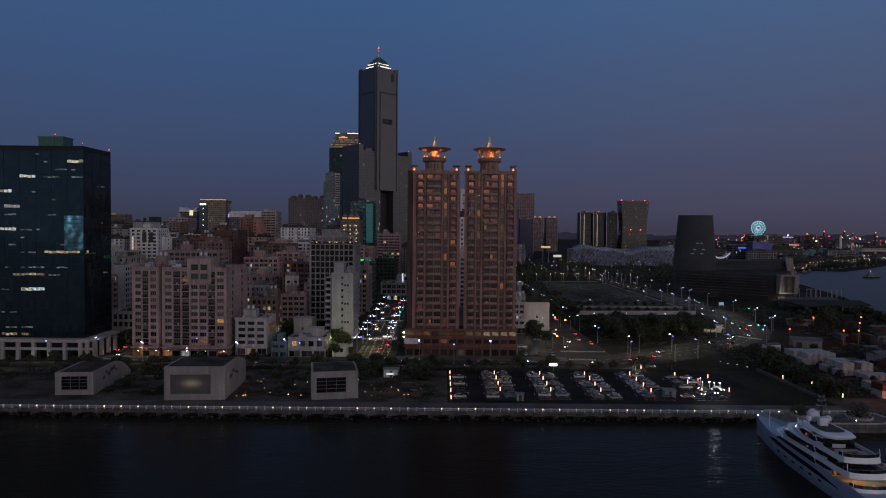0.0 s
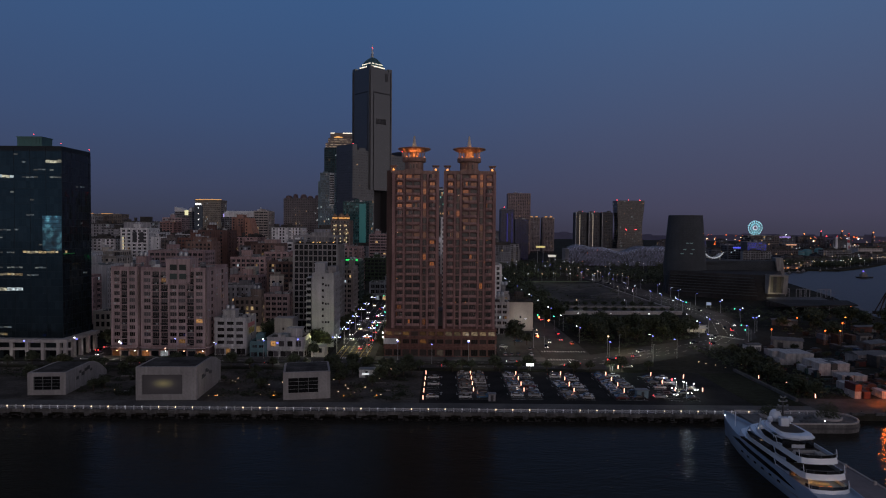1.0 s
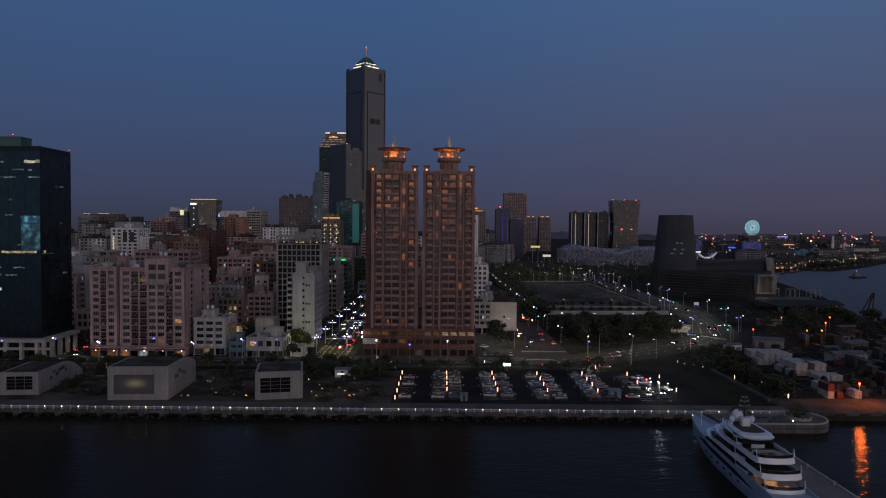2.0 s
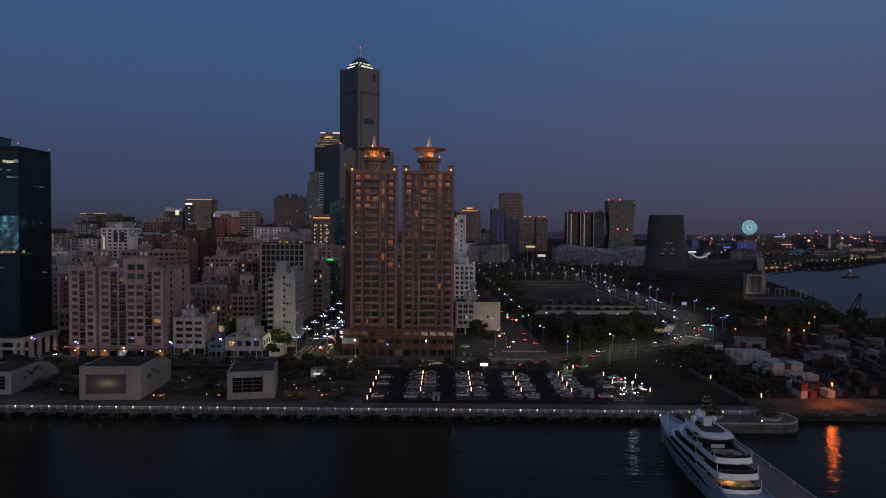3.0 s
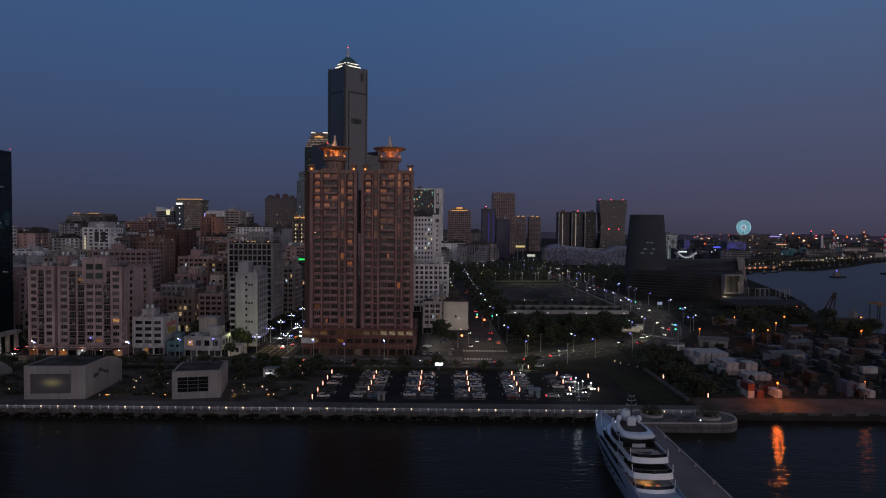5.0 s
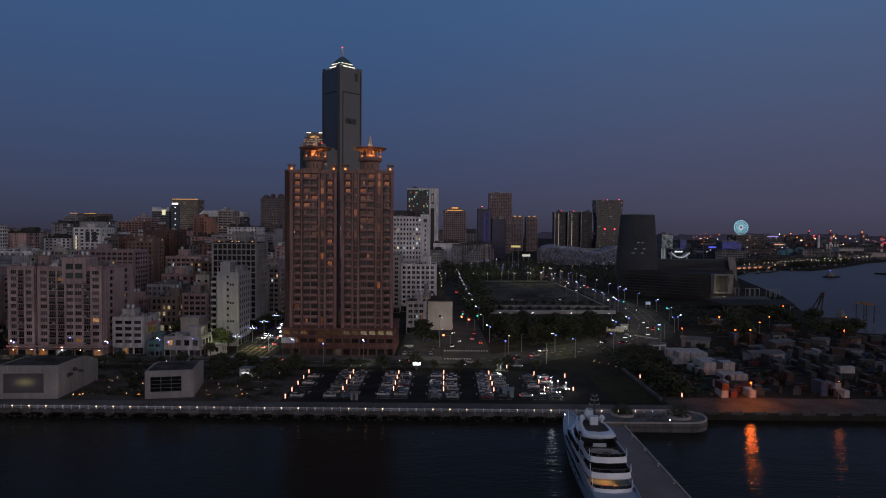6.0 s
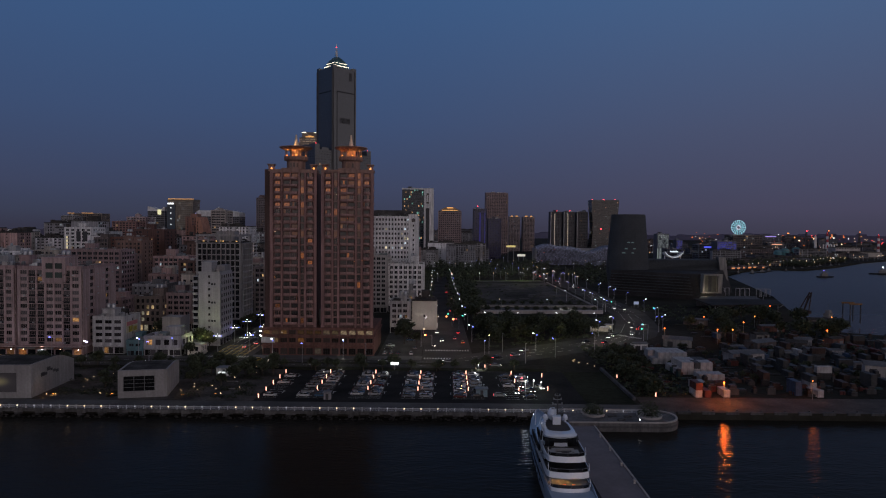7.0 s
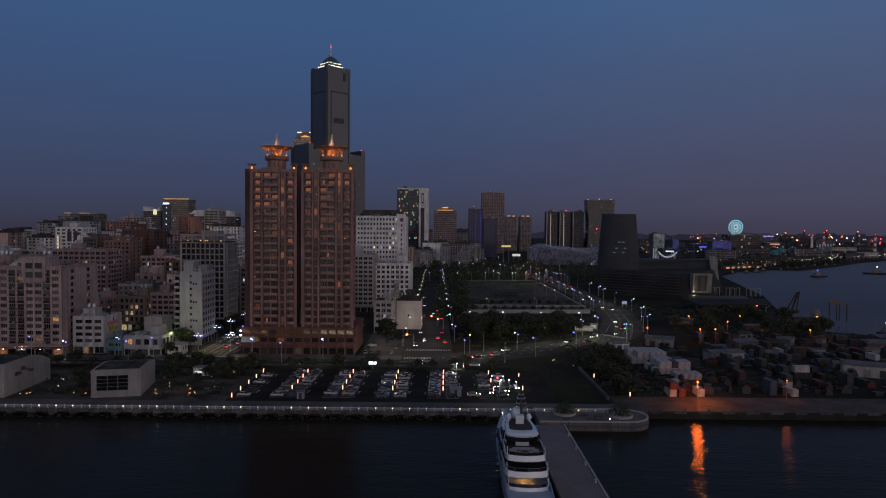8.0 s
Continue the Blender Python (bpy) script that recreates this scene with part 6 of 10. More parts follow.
for k in range(3):
    s = block("apartment_tower", "dark apartment tower with lit stairwell lines", 293 + k * 28, 316 + k * 28, 1390, 1420, 97, surface("charcoal_panel", (0.07, 0.068, 0.075), 0.6), floor=3.3, bay=3.4, pier=1.0, seed=50 + k, tanks=0)
    part("frame_fin", Shape().box(-11.6, -16.4, 0, -10.6, -15.4, 98), white_wall, s)
    part("warning_light", Shape().turn([(0, 99), (1.2, 100.2), (0, 101.4)], 4, 0, 0, 8), lamp_red, s)
    if k < 2:
        w = Shape()
        for j in range(24):
            w.box(-3.6, -16.0, 8 + j * 3.6, -2.2, -15.5, 10.4 + j * 3.6)
        tagged(part("stair_lighting", w, glow("stair_glow", (1.0, 0.85, 0.65), 0.35), s, "lit stairwell windows"), kind="stuff")
for x, y, z, w, hh, c, nme in ((180, 1190, 27, 17, 3.4, (1.0, 0.8, 0.3), "yellow"), (196, 1150, 12, 14, 4, (1.0, 0.92, 0.8), "white"), (240, 1180, 12, 30, 4, (1.0, 0.72, 0.25), "amber")):
    s = thing("billboard", "glowing " + nme + " billboard on steel posts", "billboard", (x, y, 0))
    part("panel", Shape().box(0, -0.6, z, w, 0.6, z + hh), glow("billboard_" + nme, c, 0.5), s)
    for a in (0.2, 0.8):
        part("post", Shape().box(w * a - 0.5, 0.61, 0, w * a + 0.5, 1.6, z + hh), grey_metal, s)
# waisted dark glass tower: each storey's outline swells and shrinks
s = thing("office_tower", "dark glass tower with a twisted waisted outline", "office building", (403.5, 1385, 0))
g, bands = Shape(), Shape()
for j in range(34):
    z = j * 3.62
    a = 1.0 + 0.07 * math.cos((z - 123) / 123 * 2 * math.pi)
    w2, d2 = 27 * a, 17 * a
    bands.box(-w2, -d2, z, w2, d2, z + 3.58)
    for k in range(14):
        far_window(g, lambda u, o, zz: (u, -d2 - o, zz), -w2 + (k + 0.5) * w2 / 7, z + 0.5, w2 / 7 - 0.5, 2.4)
        if k < 8:
            far_window(g, lambda u, o, zz: (-w2 - o, -u, zz), -d2 + (k + 0.5) * d2 / 4, z + 0.5, d2 / 4 - 0.5, 2.4)
for a in (-9, 11):
    part("warning_light", Shape().turn([(0, -1.6), (1.6, 0), (0, 1.6)], a, -19.6, 62, 8), lamp_red, s, "red warning light")
tagged(part("tower_body", bands, surface("smoked_panel", (0.026, 0.027, 0.031), 0.35, var=0.15), s), kind="stuff")
tagged(part("window_panes", g, panes("smoked_glass", (0.016, 0.017, 0.02), lit=0.03, warm=(1, 0.5, 0.3), strength=0.3), s), kind="stuff")
for x in (-24, 0, 25):
    part("warning_light", Shape().turn([(0, 123.2), (1.2, 124.4), (0, 125.6)], x, 0, 0, 8), lamp_red, s)

# -- infill of the dense city --
glass_shore = panes("shore_glass", (0.03, 0.03, 0.035), lit=0.03, strength=1.1, cool=(0.7, 0.85, 1.0), spec=0.2)
infill_walls = [wall_paint("infill_" + n, c, per=0.42) for n, c in (("grey", (0.33, 0.325, 0.335)), ("white", (0.74, 0.73, 0.73)), ("rose", (0.46, 0.32, 0.30)), ("brown", (0.22, 0.145, 0.125)),
                                                                     ("sand", (0.48, 0.43, 0.37)), ("slate", (0.27, 0.275, 0.30)))]
words = ["grey rendered", "white tiled", "rose tiled", "brown tiled", "sand-coloured", "slate grey"]
taken = [(o.location.x, o.location.y) for o in scene.objects if o.parent is None and o.type == "EMPTY"]
rnd = random.Random(77)
y = 336.0
while y < 1750:
    step = 25 + (y - 336) * 0.045
    x = -0.78 * y - 40
    while x < (-14 if y < 600 else 6 if y < 1000 else 120):
        w, d = rnd.uniform(0.5, 0.86) * step, rnd.uniform(0.55, 0.8) * step
        cx, cy = x + step / 2, y + rnd.uniform(0.3, 0.6) * step
        x += step * rnd.uniform(0.9, 1.15)
        if -58 - w / 2 < cx < -20 + w / 2 and cy < 720:
            continue
        if -20 < cx and cy < 345:
            continue
        if cx < -150 and cy < 345:
            continue
        if any(abs(cx - a) < w / 2 + 17 and abs(cy - c) < d / 2 + 17 for a, c in taken) or (-150 < cx < -96 and cy < 345) or (-125 < cx < -60 and cy < 372):
            continue
        top = 24 + 16 * noise.noise((cx * 0.006, cy * 0.006, 4)) + rnd.choice([-6, 0, 4, 9, 14])
        if cy > 600:
            top += 8 + rnd.choice([0, 0, 6, 16])
        if cy > 900:
            top = 22 + 10 * noise.noise((cx * 0.005, cy * 0.005, 9)) + rnd.choice([0, 3, 6, 10, 10, 16, 30])
        if cy > 900 and rnd.random() < 0.2:
            continue
        # past 900 m mostly grey and slate walls, cooler colours standing for haze
        k = rnd.randrange(6) if cy < 900 else rnd.choice([0, 0, 1, 5, 5, 2])
        block("city_building", words[k] + " mid-rise city building with rooftop water tanks", cx - w / 2, cx + w / 2, cy - d / 2, cy + d / 2, max(9, min(top, 42) if -176 < cx < -140 and 600 < cy < 680 else top), infill_walls[k], floor=3.3,
              bay=rnd.uniform(3.0, 4.6), pier=rnd.uniform(0.8, 2.0), sill=rnd.uniform(1.0, 1.5), seed=rnd.randrange(9999), group="dense city buildings",
              rz=rnd.uniform(-4, 4), tanks=rnd.randrange(3) if cy < 640 else 0, simple=cy > 640, varied=True, trim=rnd.choice(infill_walls) if cy < 640 else None, blind="F" if rnd.random() < 0.12 else "")
    y += step

# ---- the waterfront ----
rail_white = surface("white_rail", (0.62, 0.63, 0.65), 0.5, var=0.15, big=1, fine=5)
# -- promenade fence with lamps --
def fence():
    ob = thing("promenade_fence", "pale metal promenade fence with small lamps on the quay edge", "fence", (0, QUAY - 2.2, 0.1))
    post = Shape().box(-0.09, -0.09, 0, 0.09, 0.09, 1.15).box(-0.16, -0.16, 0, 0.16, 0.16, 0.1).box(-0.2, -0.12, 1.151, 0.2, 0.12, 1.25).mesh("post", [rail_white])
    rail = Shape()
    for z in (0.3, 0.62, 0.9):
        rail.box(-2.68, -0.05, z, 2.68, 0.05, z + (0.16 if z > 0.8 else 0.06))
    rail = rail.mesh("rail", [rail_white])
    head = Shape().turn([(0.08, 0), (0.17, 0.08), (0.2, 0.22), (0.14, 0.34), (0, 0.38)], seg=8).mesh("lamp", [fence_lamp])
    dim = Shape().turn([(0.08, 0), (0.14, 0.08), (0.17, 0.2), (0.12, 0.3), (0, 0.34)], seg=8).mesh("lamp", [fence_lamp_dim])
    for i in range(-50, 25):
        x = i * 5.54
        part("post", post, None, ob, at=(x + 2.77, 0, 0))
        part("rail", rail, None, ob, at=(x + 0.0, 0, 0))
        lamp_post = part("lamp_post", post, None, ob, at=(x, 0, 0))
        part("lamp", dim if (i * 7) % 5 in (1, 3) else head, None, lamp_post, at=(0, -0.26, 0.72))


fence_lamp = glow("fence_lamp_glow", (1.0, 0.70, 0.42), 2.2)
fence_lamp_dim = glow("fence_lamp_pale", (0.85, 0.85, 0.9), 0.6)
fence()


# -- three concrete pavilions --
def pavilion(x, y, rz, w, d, h, opening, screen, drop, label):
    """A concrete box with a deep front opening; its roof falls by drop to the back."""
    ob = thing("pavilion", label, "pavilion", (x, y, 0.06), rz)
    a0, a1, b0, b1 = opening
    front = Shape()
    xs, zs, ids = [0, a0, a1, w], [0, b0, b1, h], {}

    def at(i, k, y):
        if (i, k, y) not in ids:
            ids[(i, k, y)] = len(front.v)
            front.v.append((xs[i], y, zs[k]))
        return ids[(i, k, y)]

    for i in range(3):
        for k in range(3):
            if (i, k) == (1, 1):
                for p, q in (((1, 1), (2, 1)), ((2, 1), (2, 2)), ((2, 2), (1, 2)), ((1, 2), (1, 1))):
                    front.f.append((at(*p, 0), at(*q, 0), at(*q, 0.9), at(*p, 0.9)))
            else:
                c = ((i, k), (i + 1, k), (i + 1, k + 1), (i, k + 1))
                front.f += [tuple(at(*p, 0) for p in c), tuple(at(*p, 0.9) for p in reversed(c))]
    for p, q in (((0, 0), (3, 0)), ((3, 0), (3, 3)), ((3, 3), (0, 3)), ((0, 3), (0, 0))):
        front.f.append((at(*q, 0), at(*p, 0), at(*p, 0.9), at(*q, 0.9)))
    front.m = [0] * len(front.f)
    part("front_wall", front, pavilion_wall, ob)
    # the roof line runs level and falls in a curve towards the back
    line = [(0.905, h)] + [(d * f, h - drop * max(0, (f - 0.55) / 0.45) ** 1.8) for f in (0.3, 0.55, 0.65, 0.74, 0.82, 0.9, 0.96, 1.0)]
    for x0, x1 in ((0, 0.7), (w - 0.7, w)):
        s = Shape()
        m = len(line) + 2
        for u in (x0, x1):
            s.v += [(u, 0.905, 0), *((u, v, z) for v, z in line), (u, d, 0)]
        s.f = [tuple(range(m)), tuple(reversed(range(m, 2 * m)))] + [(e, m + e, m + (e + 1) % m, (e + 1) % m) for e in range(m)]
        s.m = [0] * len(s.f)
        part("side_wall", s, pavilion_wall, ob)
    part("back_wall", Shape().box(0.71, d - 0.6, 0, w - 0.71, d, h - drop - 0.02), pavilion_wall, ob)
    s, m = Shape(), len(line)
    for u in (0.72, w - 0.72):
        for low in (0.35, 0.1):
            s.v += [(u, v + 0.015, z - low) for v, z in line]
    for e in range(m - 1):
        s.f += [(e, e + 1, 2 * m + e + 1, 2 * m + e), (m + e, 3 * m + e, 3 * m + e + 1, m + e + 1), (e, m + e, m + e + 1, e + 1), (2 * m + e, 2 * m + e + 1, 3 * m + e + 1, 3 * m + e)]
    s.m = [0] * len(s.f)
    part("roof", s, roof_grey, ob)
    if screen:
        part("screen", Shape().box(a0 + 0.01, 0.7, b0, a1 - 0.01, 0.85, b1 - 0.01), screen_mat, ob, "dim picture screen")
    else:
        g = part("window", Shape().box(a0 + 0.01, 0.55, b0, a1 - 0.01, 0.6, b1 - 0.01), pavilion_glass, ob, "dark gridded window")
        for c in range(4):
            u = a0 + c * (a1 - a0) / 3
            part("mullion", Shape().box(u - 0.06, 0.35, b0, u + 0.06, 0.54, b1), grey_metal, g)
        for c in range(1, 4):
            z = b0 + c * (b1 - b0) / 4
            part("transom", Shape().box(a0, 0.38, z - 0.045, a1, 0.53, z + 0.045), grey_metal, g)
    rnd = random.Random(int(abs(x)))
    side = w if x < -50 else 0
    for c in range(6):
        v, z, r = d * (0.26 + 0.065 * c), h * rnd.uniform(0.42, 0.68), rnd.uniform(0.7, 1.3)
        sg = 1 if side else -1
        part("wall_opening", Shape().prism([(side - 0.02 * sg, v - r), (side + 0.05 * sg, v - r), (side + 0.05 * sg, v + r), (side - 0.02 * sg, v + r)][::sg], z, z + r * 1.15), frame_dark, ob)
    return ob


pavilion_glass = surface("pavilion_glass", (0.008, 0.008, 0.01), 0.3, var=0.2, bump=0, spec=0.1)
pavilion_wall = surface("pavilion_concrete", (0.315, 0.30, 0.295), 0.85, var=0.22, big=0.08, fine=1.2, streak=0.15)
screen_mat, n, l, b = node_mat("dim_screen")
gr = n.new("ShaderNodeTexGradient")
gr.gradient_type = "SPHERICAL"
mp_ = n.new("ShaderNodeMapping")
mp_.inputs["Location"].default_value, mp_.inputs["Scale"].default_value = (-1.55, -0.2, -2.15), (0.17, 0.25, 0.38)
l.new(n.new("ShaderNodeTexCoord").outputs["Object"], mp_.inputs[0])
l.new(mp_.outputs[0], gr.inputs[0])
cr = ramp(n, [(0.0, (0.010, 0.009, 0.011)), (0.3, (0.022, 0.019, 0.020)), (0.6, (0.07, 0.06, 0.035)), (1.0, (0.16, 0.13, 0.06))])
l.new(gr.outputs["Fac"], cr.inputs[0])
l.new(cr.outputs[0], b.inputs["Emission Color"])
b.inputs["Emission Strength"].default_value = 0.7
b.inputs["Base Color"].default_value = (0.05, 0.045, 0.045, 1)
pavilion(-137, 228.4, 5, 13.0, 34, 8.0, (2.0, 11.0, 1.8, 6.6), False, 6.4, "small concrete pavilion with a dark gridded window")
pavilion(-96, 222.9, 3, 20.6, 29, 11.6, (2.0, 15.8, 2.0, 8.9), True, 3.6, "large concrete pavilion with a dim picture screen")
pavilion(-45.4, 224.6, 12, 16.2, 22, 9.7, (1.7, 12.0, 2.3, 7.6), False, 1.0, "concrete pavilion with a dark gridded front window")
# low planting, stones and step walls over the plaza
beds, stones = Shape(), Shape()
rr = random.Random(14)
for k in range(240):
    x, y = rr.uniform(-205, 0), rr.uniform(226, 272)
    if any(a - 3 < x < a + w_ + 3 and b_ - 4 < y < b_ + 27 for a, b_, w_ in ((-137, 228, 13), (-96, 222, 22), (-46, 224, 18), (-165, 228, 22))) or -26 < x < -15 and 256 < y < 266:
        continue
    r, h = rr.uniform(1.0, 3.4), rr.uniform(0.4, 2.0)
    for e in range(70):
        d = Vector((rr.gauss(0, 1), rr.gauss(0, 1), abs(rr.gauss(0, 1)))).normalized() * rr.random() ** 0.4
        p, q = Vector((x + d.x * r * 1.6, y + d.y * r, 0.1 + d.z * h)), rr.uniform(0.2, 0.5)
        n1 = Vector((rr.uniform(-1, 1), rr.uniform(-1, 1), rr.uniform(-0.5, 0.5))).normalized()
        n2 = n1.cross(Vector((rr.uniform(-1, 1), rr.uniform(-1, 1), 1))).normalized()
        beds.face([p - n1 * q, p + n2 * q * 0.7, p + n1 * q, p - n2 * q * 0.7])
for k in range(26):
    x, y = rr.uniform(-205, -4), rr.uniform(226, 271)
    if any(a - 8 < x < a + w_ + 3 and b_ - 4 < y < b_ + 27 for a, b_, w_ in ((-137, 228, 27), (-96, 222, 32), (-46, 224, 18), (-165, 228, 22))):
        continue
    w_ = rr.uniform(2, 7)
    stones.box(x, y, 0.062, x + w_, y + 0.5, rr.uniform(0.3, 0.6))
tagged(part("plaza_planting", beds, surface("plaza_leaves", (0.032, 0.04, 0.022), 0.8, var=0.4, big=0.3, fine=2, bump=0)), "low dark planting beds on the plaza", "planting", kind="stuff")
tagged(part("plaza_kerb", stones, concrete), "low concrete kerbs and seats on the plaza", "kerb", kind="stuff")


# -- car park --
def column_lamp():
    ob = thing("column_lamp", "short lamp column with a warm glowing shaft", "lamp", (0, 0, 0))
    part("base", Shape().turn([(0.2, 0), (0.2, 0.25), (0.14, 0.3)], seg=8), dark_metal, ob)
    part("shaft", Shape().turn([(0.1, 0.3), (0.19, 0.7), (0.19, 1.7), (0.1, 1.9)], seg=8), lamp_pink, ob, "glowing shaft")
    part("cap", Shape().turn([(0.2, 1.9), (0.22, 1.98), (0.0, 2.08)], seg=8), dark_metal, ob)
    return ob


first = column_lamp()
first.matrix_basis = pose(3.3, 226, 0.06)
tagged(first, group="car park lamps")
spots = [(3.3, 226 + 9.9 * k) for k in range(1, 5)] + [(x, 238.4 + 9.2 * k) for x in (21.6, 40.3, 58.8, 77.4) for k in range(4)] + [(96, 238), (96, 252), (96, 266), (107, 240), (108, 262), (138.5, 262), (144.6, 252), (144.8, 232.7), (-12, 276), (86, 279)]
for x, y in spots:
    copy_thing(first, pose(x, y, 0.06 if x < 118 and y < 273 else 0.0))

car_paints = [surface("car_" + nme, c, 0.25, metal=0.2, var=0.05, big=0.5, fine=4, bump=0, spec=0.6) for nme, c in
              (("white", (0.58, 0.58, 0.57)), ("silver", (0.30, 0.31, 0.31)), ("black", (0.02, 0.02, 0.022)), ("grey", (0.12, 0.125, 0.13)), ("red", (0.11, 0.02, 0.018)), ("blue", (0.05, 0.12, 0.2)))]
tyre_mat = surface("tyre_rubber", (0.015, 0.015, 0.016), 0.85, var=0.1)
hub_mat = surface("wheel_rim", (0.4, 0.4, 0.41), 0.35, metal=0.8, var=0.1)
car_glass = panes("car_glass", (0.01, 0.011, 0.012), lit=0, rough=0.05)
head_off = surface("headlight_glass", (0.5, 0.5, 0.5), 0.1, var=0.05)
tail_off = surface("tail_light_glass", (0.3, 0.02, 0.02), 0.2, var=0.05)


def side_loft(outline, half, shrink=0.0):
    """An outline in (along, up) swept across the width, the upper points drawn in by shrink."""
    s = Shape()
    top = max(z for _, z in outline)
    low = min(z for _, z in outline)
    k = len(outline)
    for sgn in (-1, 1):
        for x, z in outline:
            s.v.append((x, sgn * (half - shrink * (z - low) / (top - low)), z))
    s.f.append(tuple(range(k)))
    s.f.append(tuple(reversed(range(k, 2 * k))))
    for i in range(k):
        j = (i + 1) % k
        s.f.append((j, i, k + i, k + j))
    s.m = [0] * len(s.f)
    return s


car_body_outline = [(-2.2, 0.35), (2.2, 0.35), (2.25, 0.62), (2.1, 0.82), (1.1, 0.96), (-1.9, 1.0), (-2.22, 0.9), (-2.28, 0.6)]
cabin_outline = [(-1.85, 0.99), (1.15, 0.95), (0.35, 1.42), (-1.2, 1.46)]
wheel_mesh = Shape().rod((0, -0.1, 0), (0, 0.1, 0), 0.32, 12).rod((0, -0.115, 0), (0, 0.115, 0), 0.19, 10, 1).mesh("wheel", [tyre_mat, hub_mat])


def car(paint, label, head=None, tail=None, cabin=cabin_outline, body=car_body_outline):
    ob = thing("car", label, "car")
    part("body", side_loft(body, 0.88, 0.05), paint, ob, smooth=True)
    part("cabin_glass", side_loft(cabin, 0.80, 0.16), car_glass, ob)
    top = max(z for _, z in cabin)
    part("roof", Shape().prism([(-1.2, -0.62), (0.32, -0.62), (0.32, 0.62), (-1.2, 0.62)], top - 0.02, top + 0.04), paint, ob)
    for x in (-1.35, 1.38):
        for y in (-0.82, 0.82):
            part("wheel", wheel_mesh, None, ob, at=(x, y, 0.32))
    for y in (-0.6, 0.6):
        part("headlight", Shape().box(2.14, y - 0.2, 0.6, 2.29, y + 0.2, 0.76), head or head_off, ob)
        part("tail_light", Shape().box(-2.33, y - 0.2, 0.62, -2.2, y + 0.2, 0.84), tail or tail_off, ob)
    return ob


car_words = ["white", "silver", "black", "dark grey", "dark red", "dark blue"]
fleet = [car(p, w + " saloon car parked in a marked bay") for p, w in zip(car_paints, car_words)]
rnd = random.Random(12)
bays = Shape()
used = set()
for kx, x in enumerate((3.4, 21.6, 40.3, 58.8, 77.4, 96.0)):
    for sgn in (-1, 1):
        if kx == 0 and sgn < 0:
            continue
        cx = x + sgn * 3.1
        for r in range(15):
            y = 229.6 + r * 2.7
            bays.box(cx - 2.5, y - 1.35 - 0.06, 0.0, cx + 2.5, y - 1.35 + 0.06, 0.012)
            if kx == 0 and r not in (0, 4, 7, 11):
                continue
            if kx == 5 and r % 3:
                continue
            if rnd.random() > 0.66:
                continue
            k = rnd.choice([0, 0, 0, 0, 1, 1, 1, 2, 3, 3, 4, 5])
            if kx == 0 and k == 4:
                k = 0
            m = pose(cx + rnd.uniform(-0.25, 0.25), y, 0.07, 0, 0, (0 if rnd.random() < 0.6 else 180) + rnd.uniform(-2, 2))
            if k not in used:
                used.add(k)
                fleet[k].matrix_basis = m
                tagged(fleet[k], group="parked cars")
            else:
                copy_thing(fleet[k], m)
for x in (12.5, 31, 49.6, 68, 86.6):
    for y in (234, 247, 260):
        bays.box(x - 3 + 0, y, 0, x - 2.8, y + 3, 0.012)
        bays.box(x - 3.4, y + 3, 0, x - 2.4, y + 3.5, 0.012)
        bays.box(x + 2.8, y, 0, x + 3.0, y + 3, 0.012)
for k, f in enumerate(fleet):
    if k not in used:
        f.matrix_basis = pose(100 + k * 3, 232, 0.07, 0, 0, 90)
tagged(part("bay_marking", bays, paint_white, at=(0, 0, 0.062)), "white parking bay lines and arrows", "parking marking", kind="stuff")
# grey pads under the cars
for k, x in enumerate((21.6, 40.3, 58.8, 77.4)):
    slab("parking_strip", rect(x - 5.8, 227.8, x + 5.8, 270.4), 0.0, 0.066, surface("strip_concrete", (0.075, 0.072, 0.068), 0.9, var=0.4, big=0.15, fine=1.2, spec=0.08) if k == 0 else bpy.data.materials["strip_concrete"],
         "grey concrete parking strip", "parking strip")


def hut(x, y, w, d, h, wall, label):
    ob = thing("hut", label, "hut", (x, y, 0.06))
    part("wall", Shape().box(-w / 2, -d / 2, 0, w / 2, d / 2, h), wall, ob)
    part("roof", Shape().box(-w / 2 - 0.3, -d / 2 - 0.3, h, w / 2 + 0.3, d / 2 + 0.3, h + 0.2), grey_metal, ob)
    part("door", Shape().box(-0.5, -d / 2 - 0.05, 0.05, 0.5, -d / 2 - 0.004, h * 0.85), frame_dark, ob)
    return ob


for x, y, rz, k in ((40, 309, 90, 0), (43, 309.4, 90, 1), (46.2, 309, 88, 3), (52.5, 308.8, 91, 0), (40, 322, 0, 2), (41, 329, 0, 0), (53.6, 323, 90, 1), (50.2, 346, 4, 5)):
    copy_thing(fleet[k], pose(x, y, 0.045, 0, 0, rz))
hut(27.5, 226.5, 2.4, 2, 2.5, grey_wall, "small pale ticket hut at the car park")
hut(82, 232.6, 4.0, 3.0, 2.8, surface("blue_hut", (0.2, 0.28, 0.32), 0.6), "small pale blue hut at the car park")
hut(-20.5, 262, 6.0, 4, 3.2, stone_pale, "small white kiosk with a lit counter")
s = thing("kiosk_sign", "bright white light box on the kiosk", "light box", (-20.5, 258.5, 0.06))
part("panel", Shape().box(-1.7, -0.1, 1.5, 1.1, 0.1, 2.1), glow("kiosk_light", (0.9, 0.95, 0.95), 0.9), s)
part("stand", Shape().box(-0.1, -0.08, 0, 0.1, 0.08, 1.5), dark_metal, s)


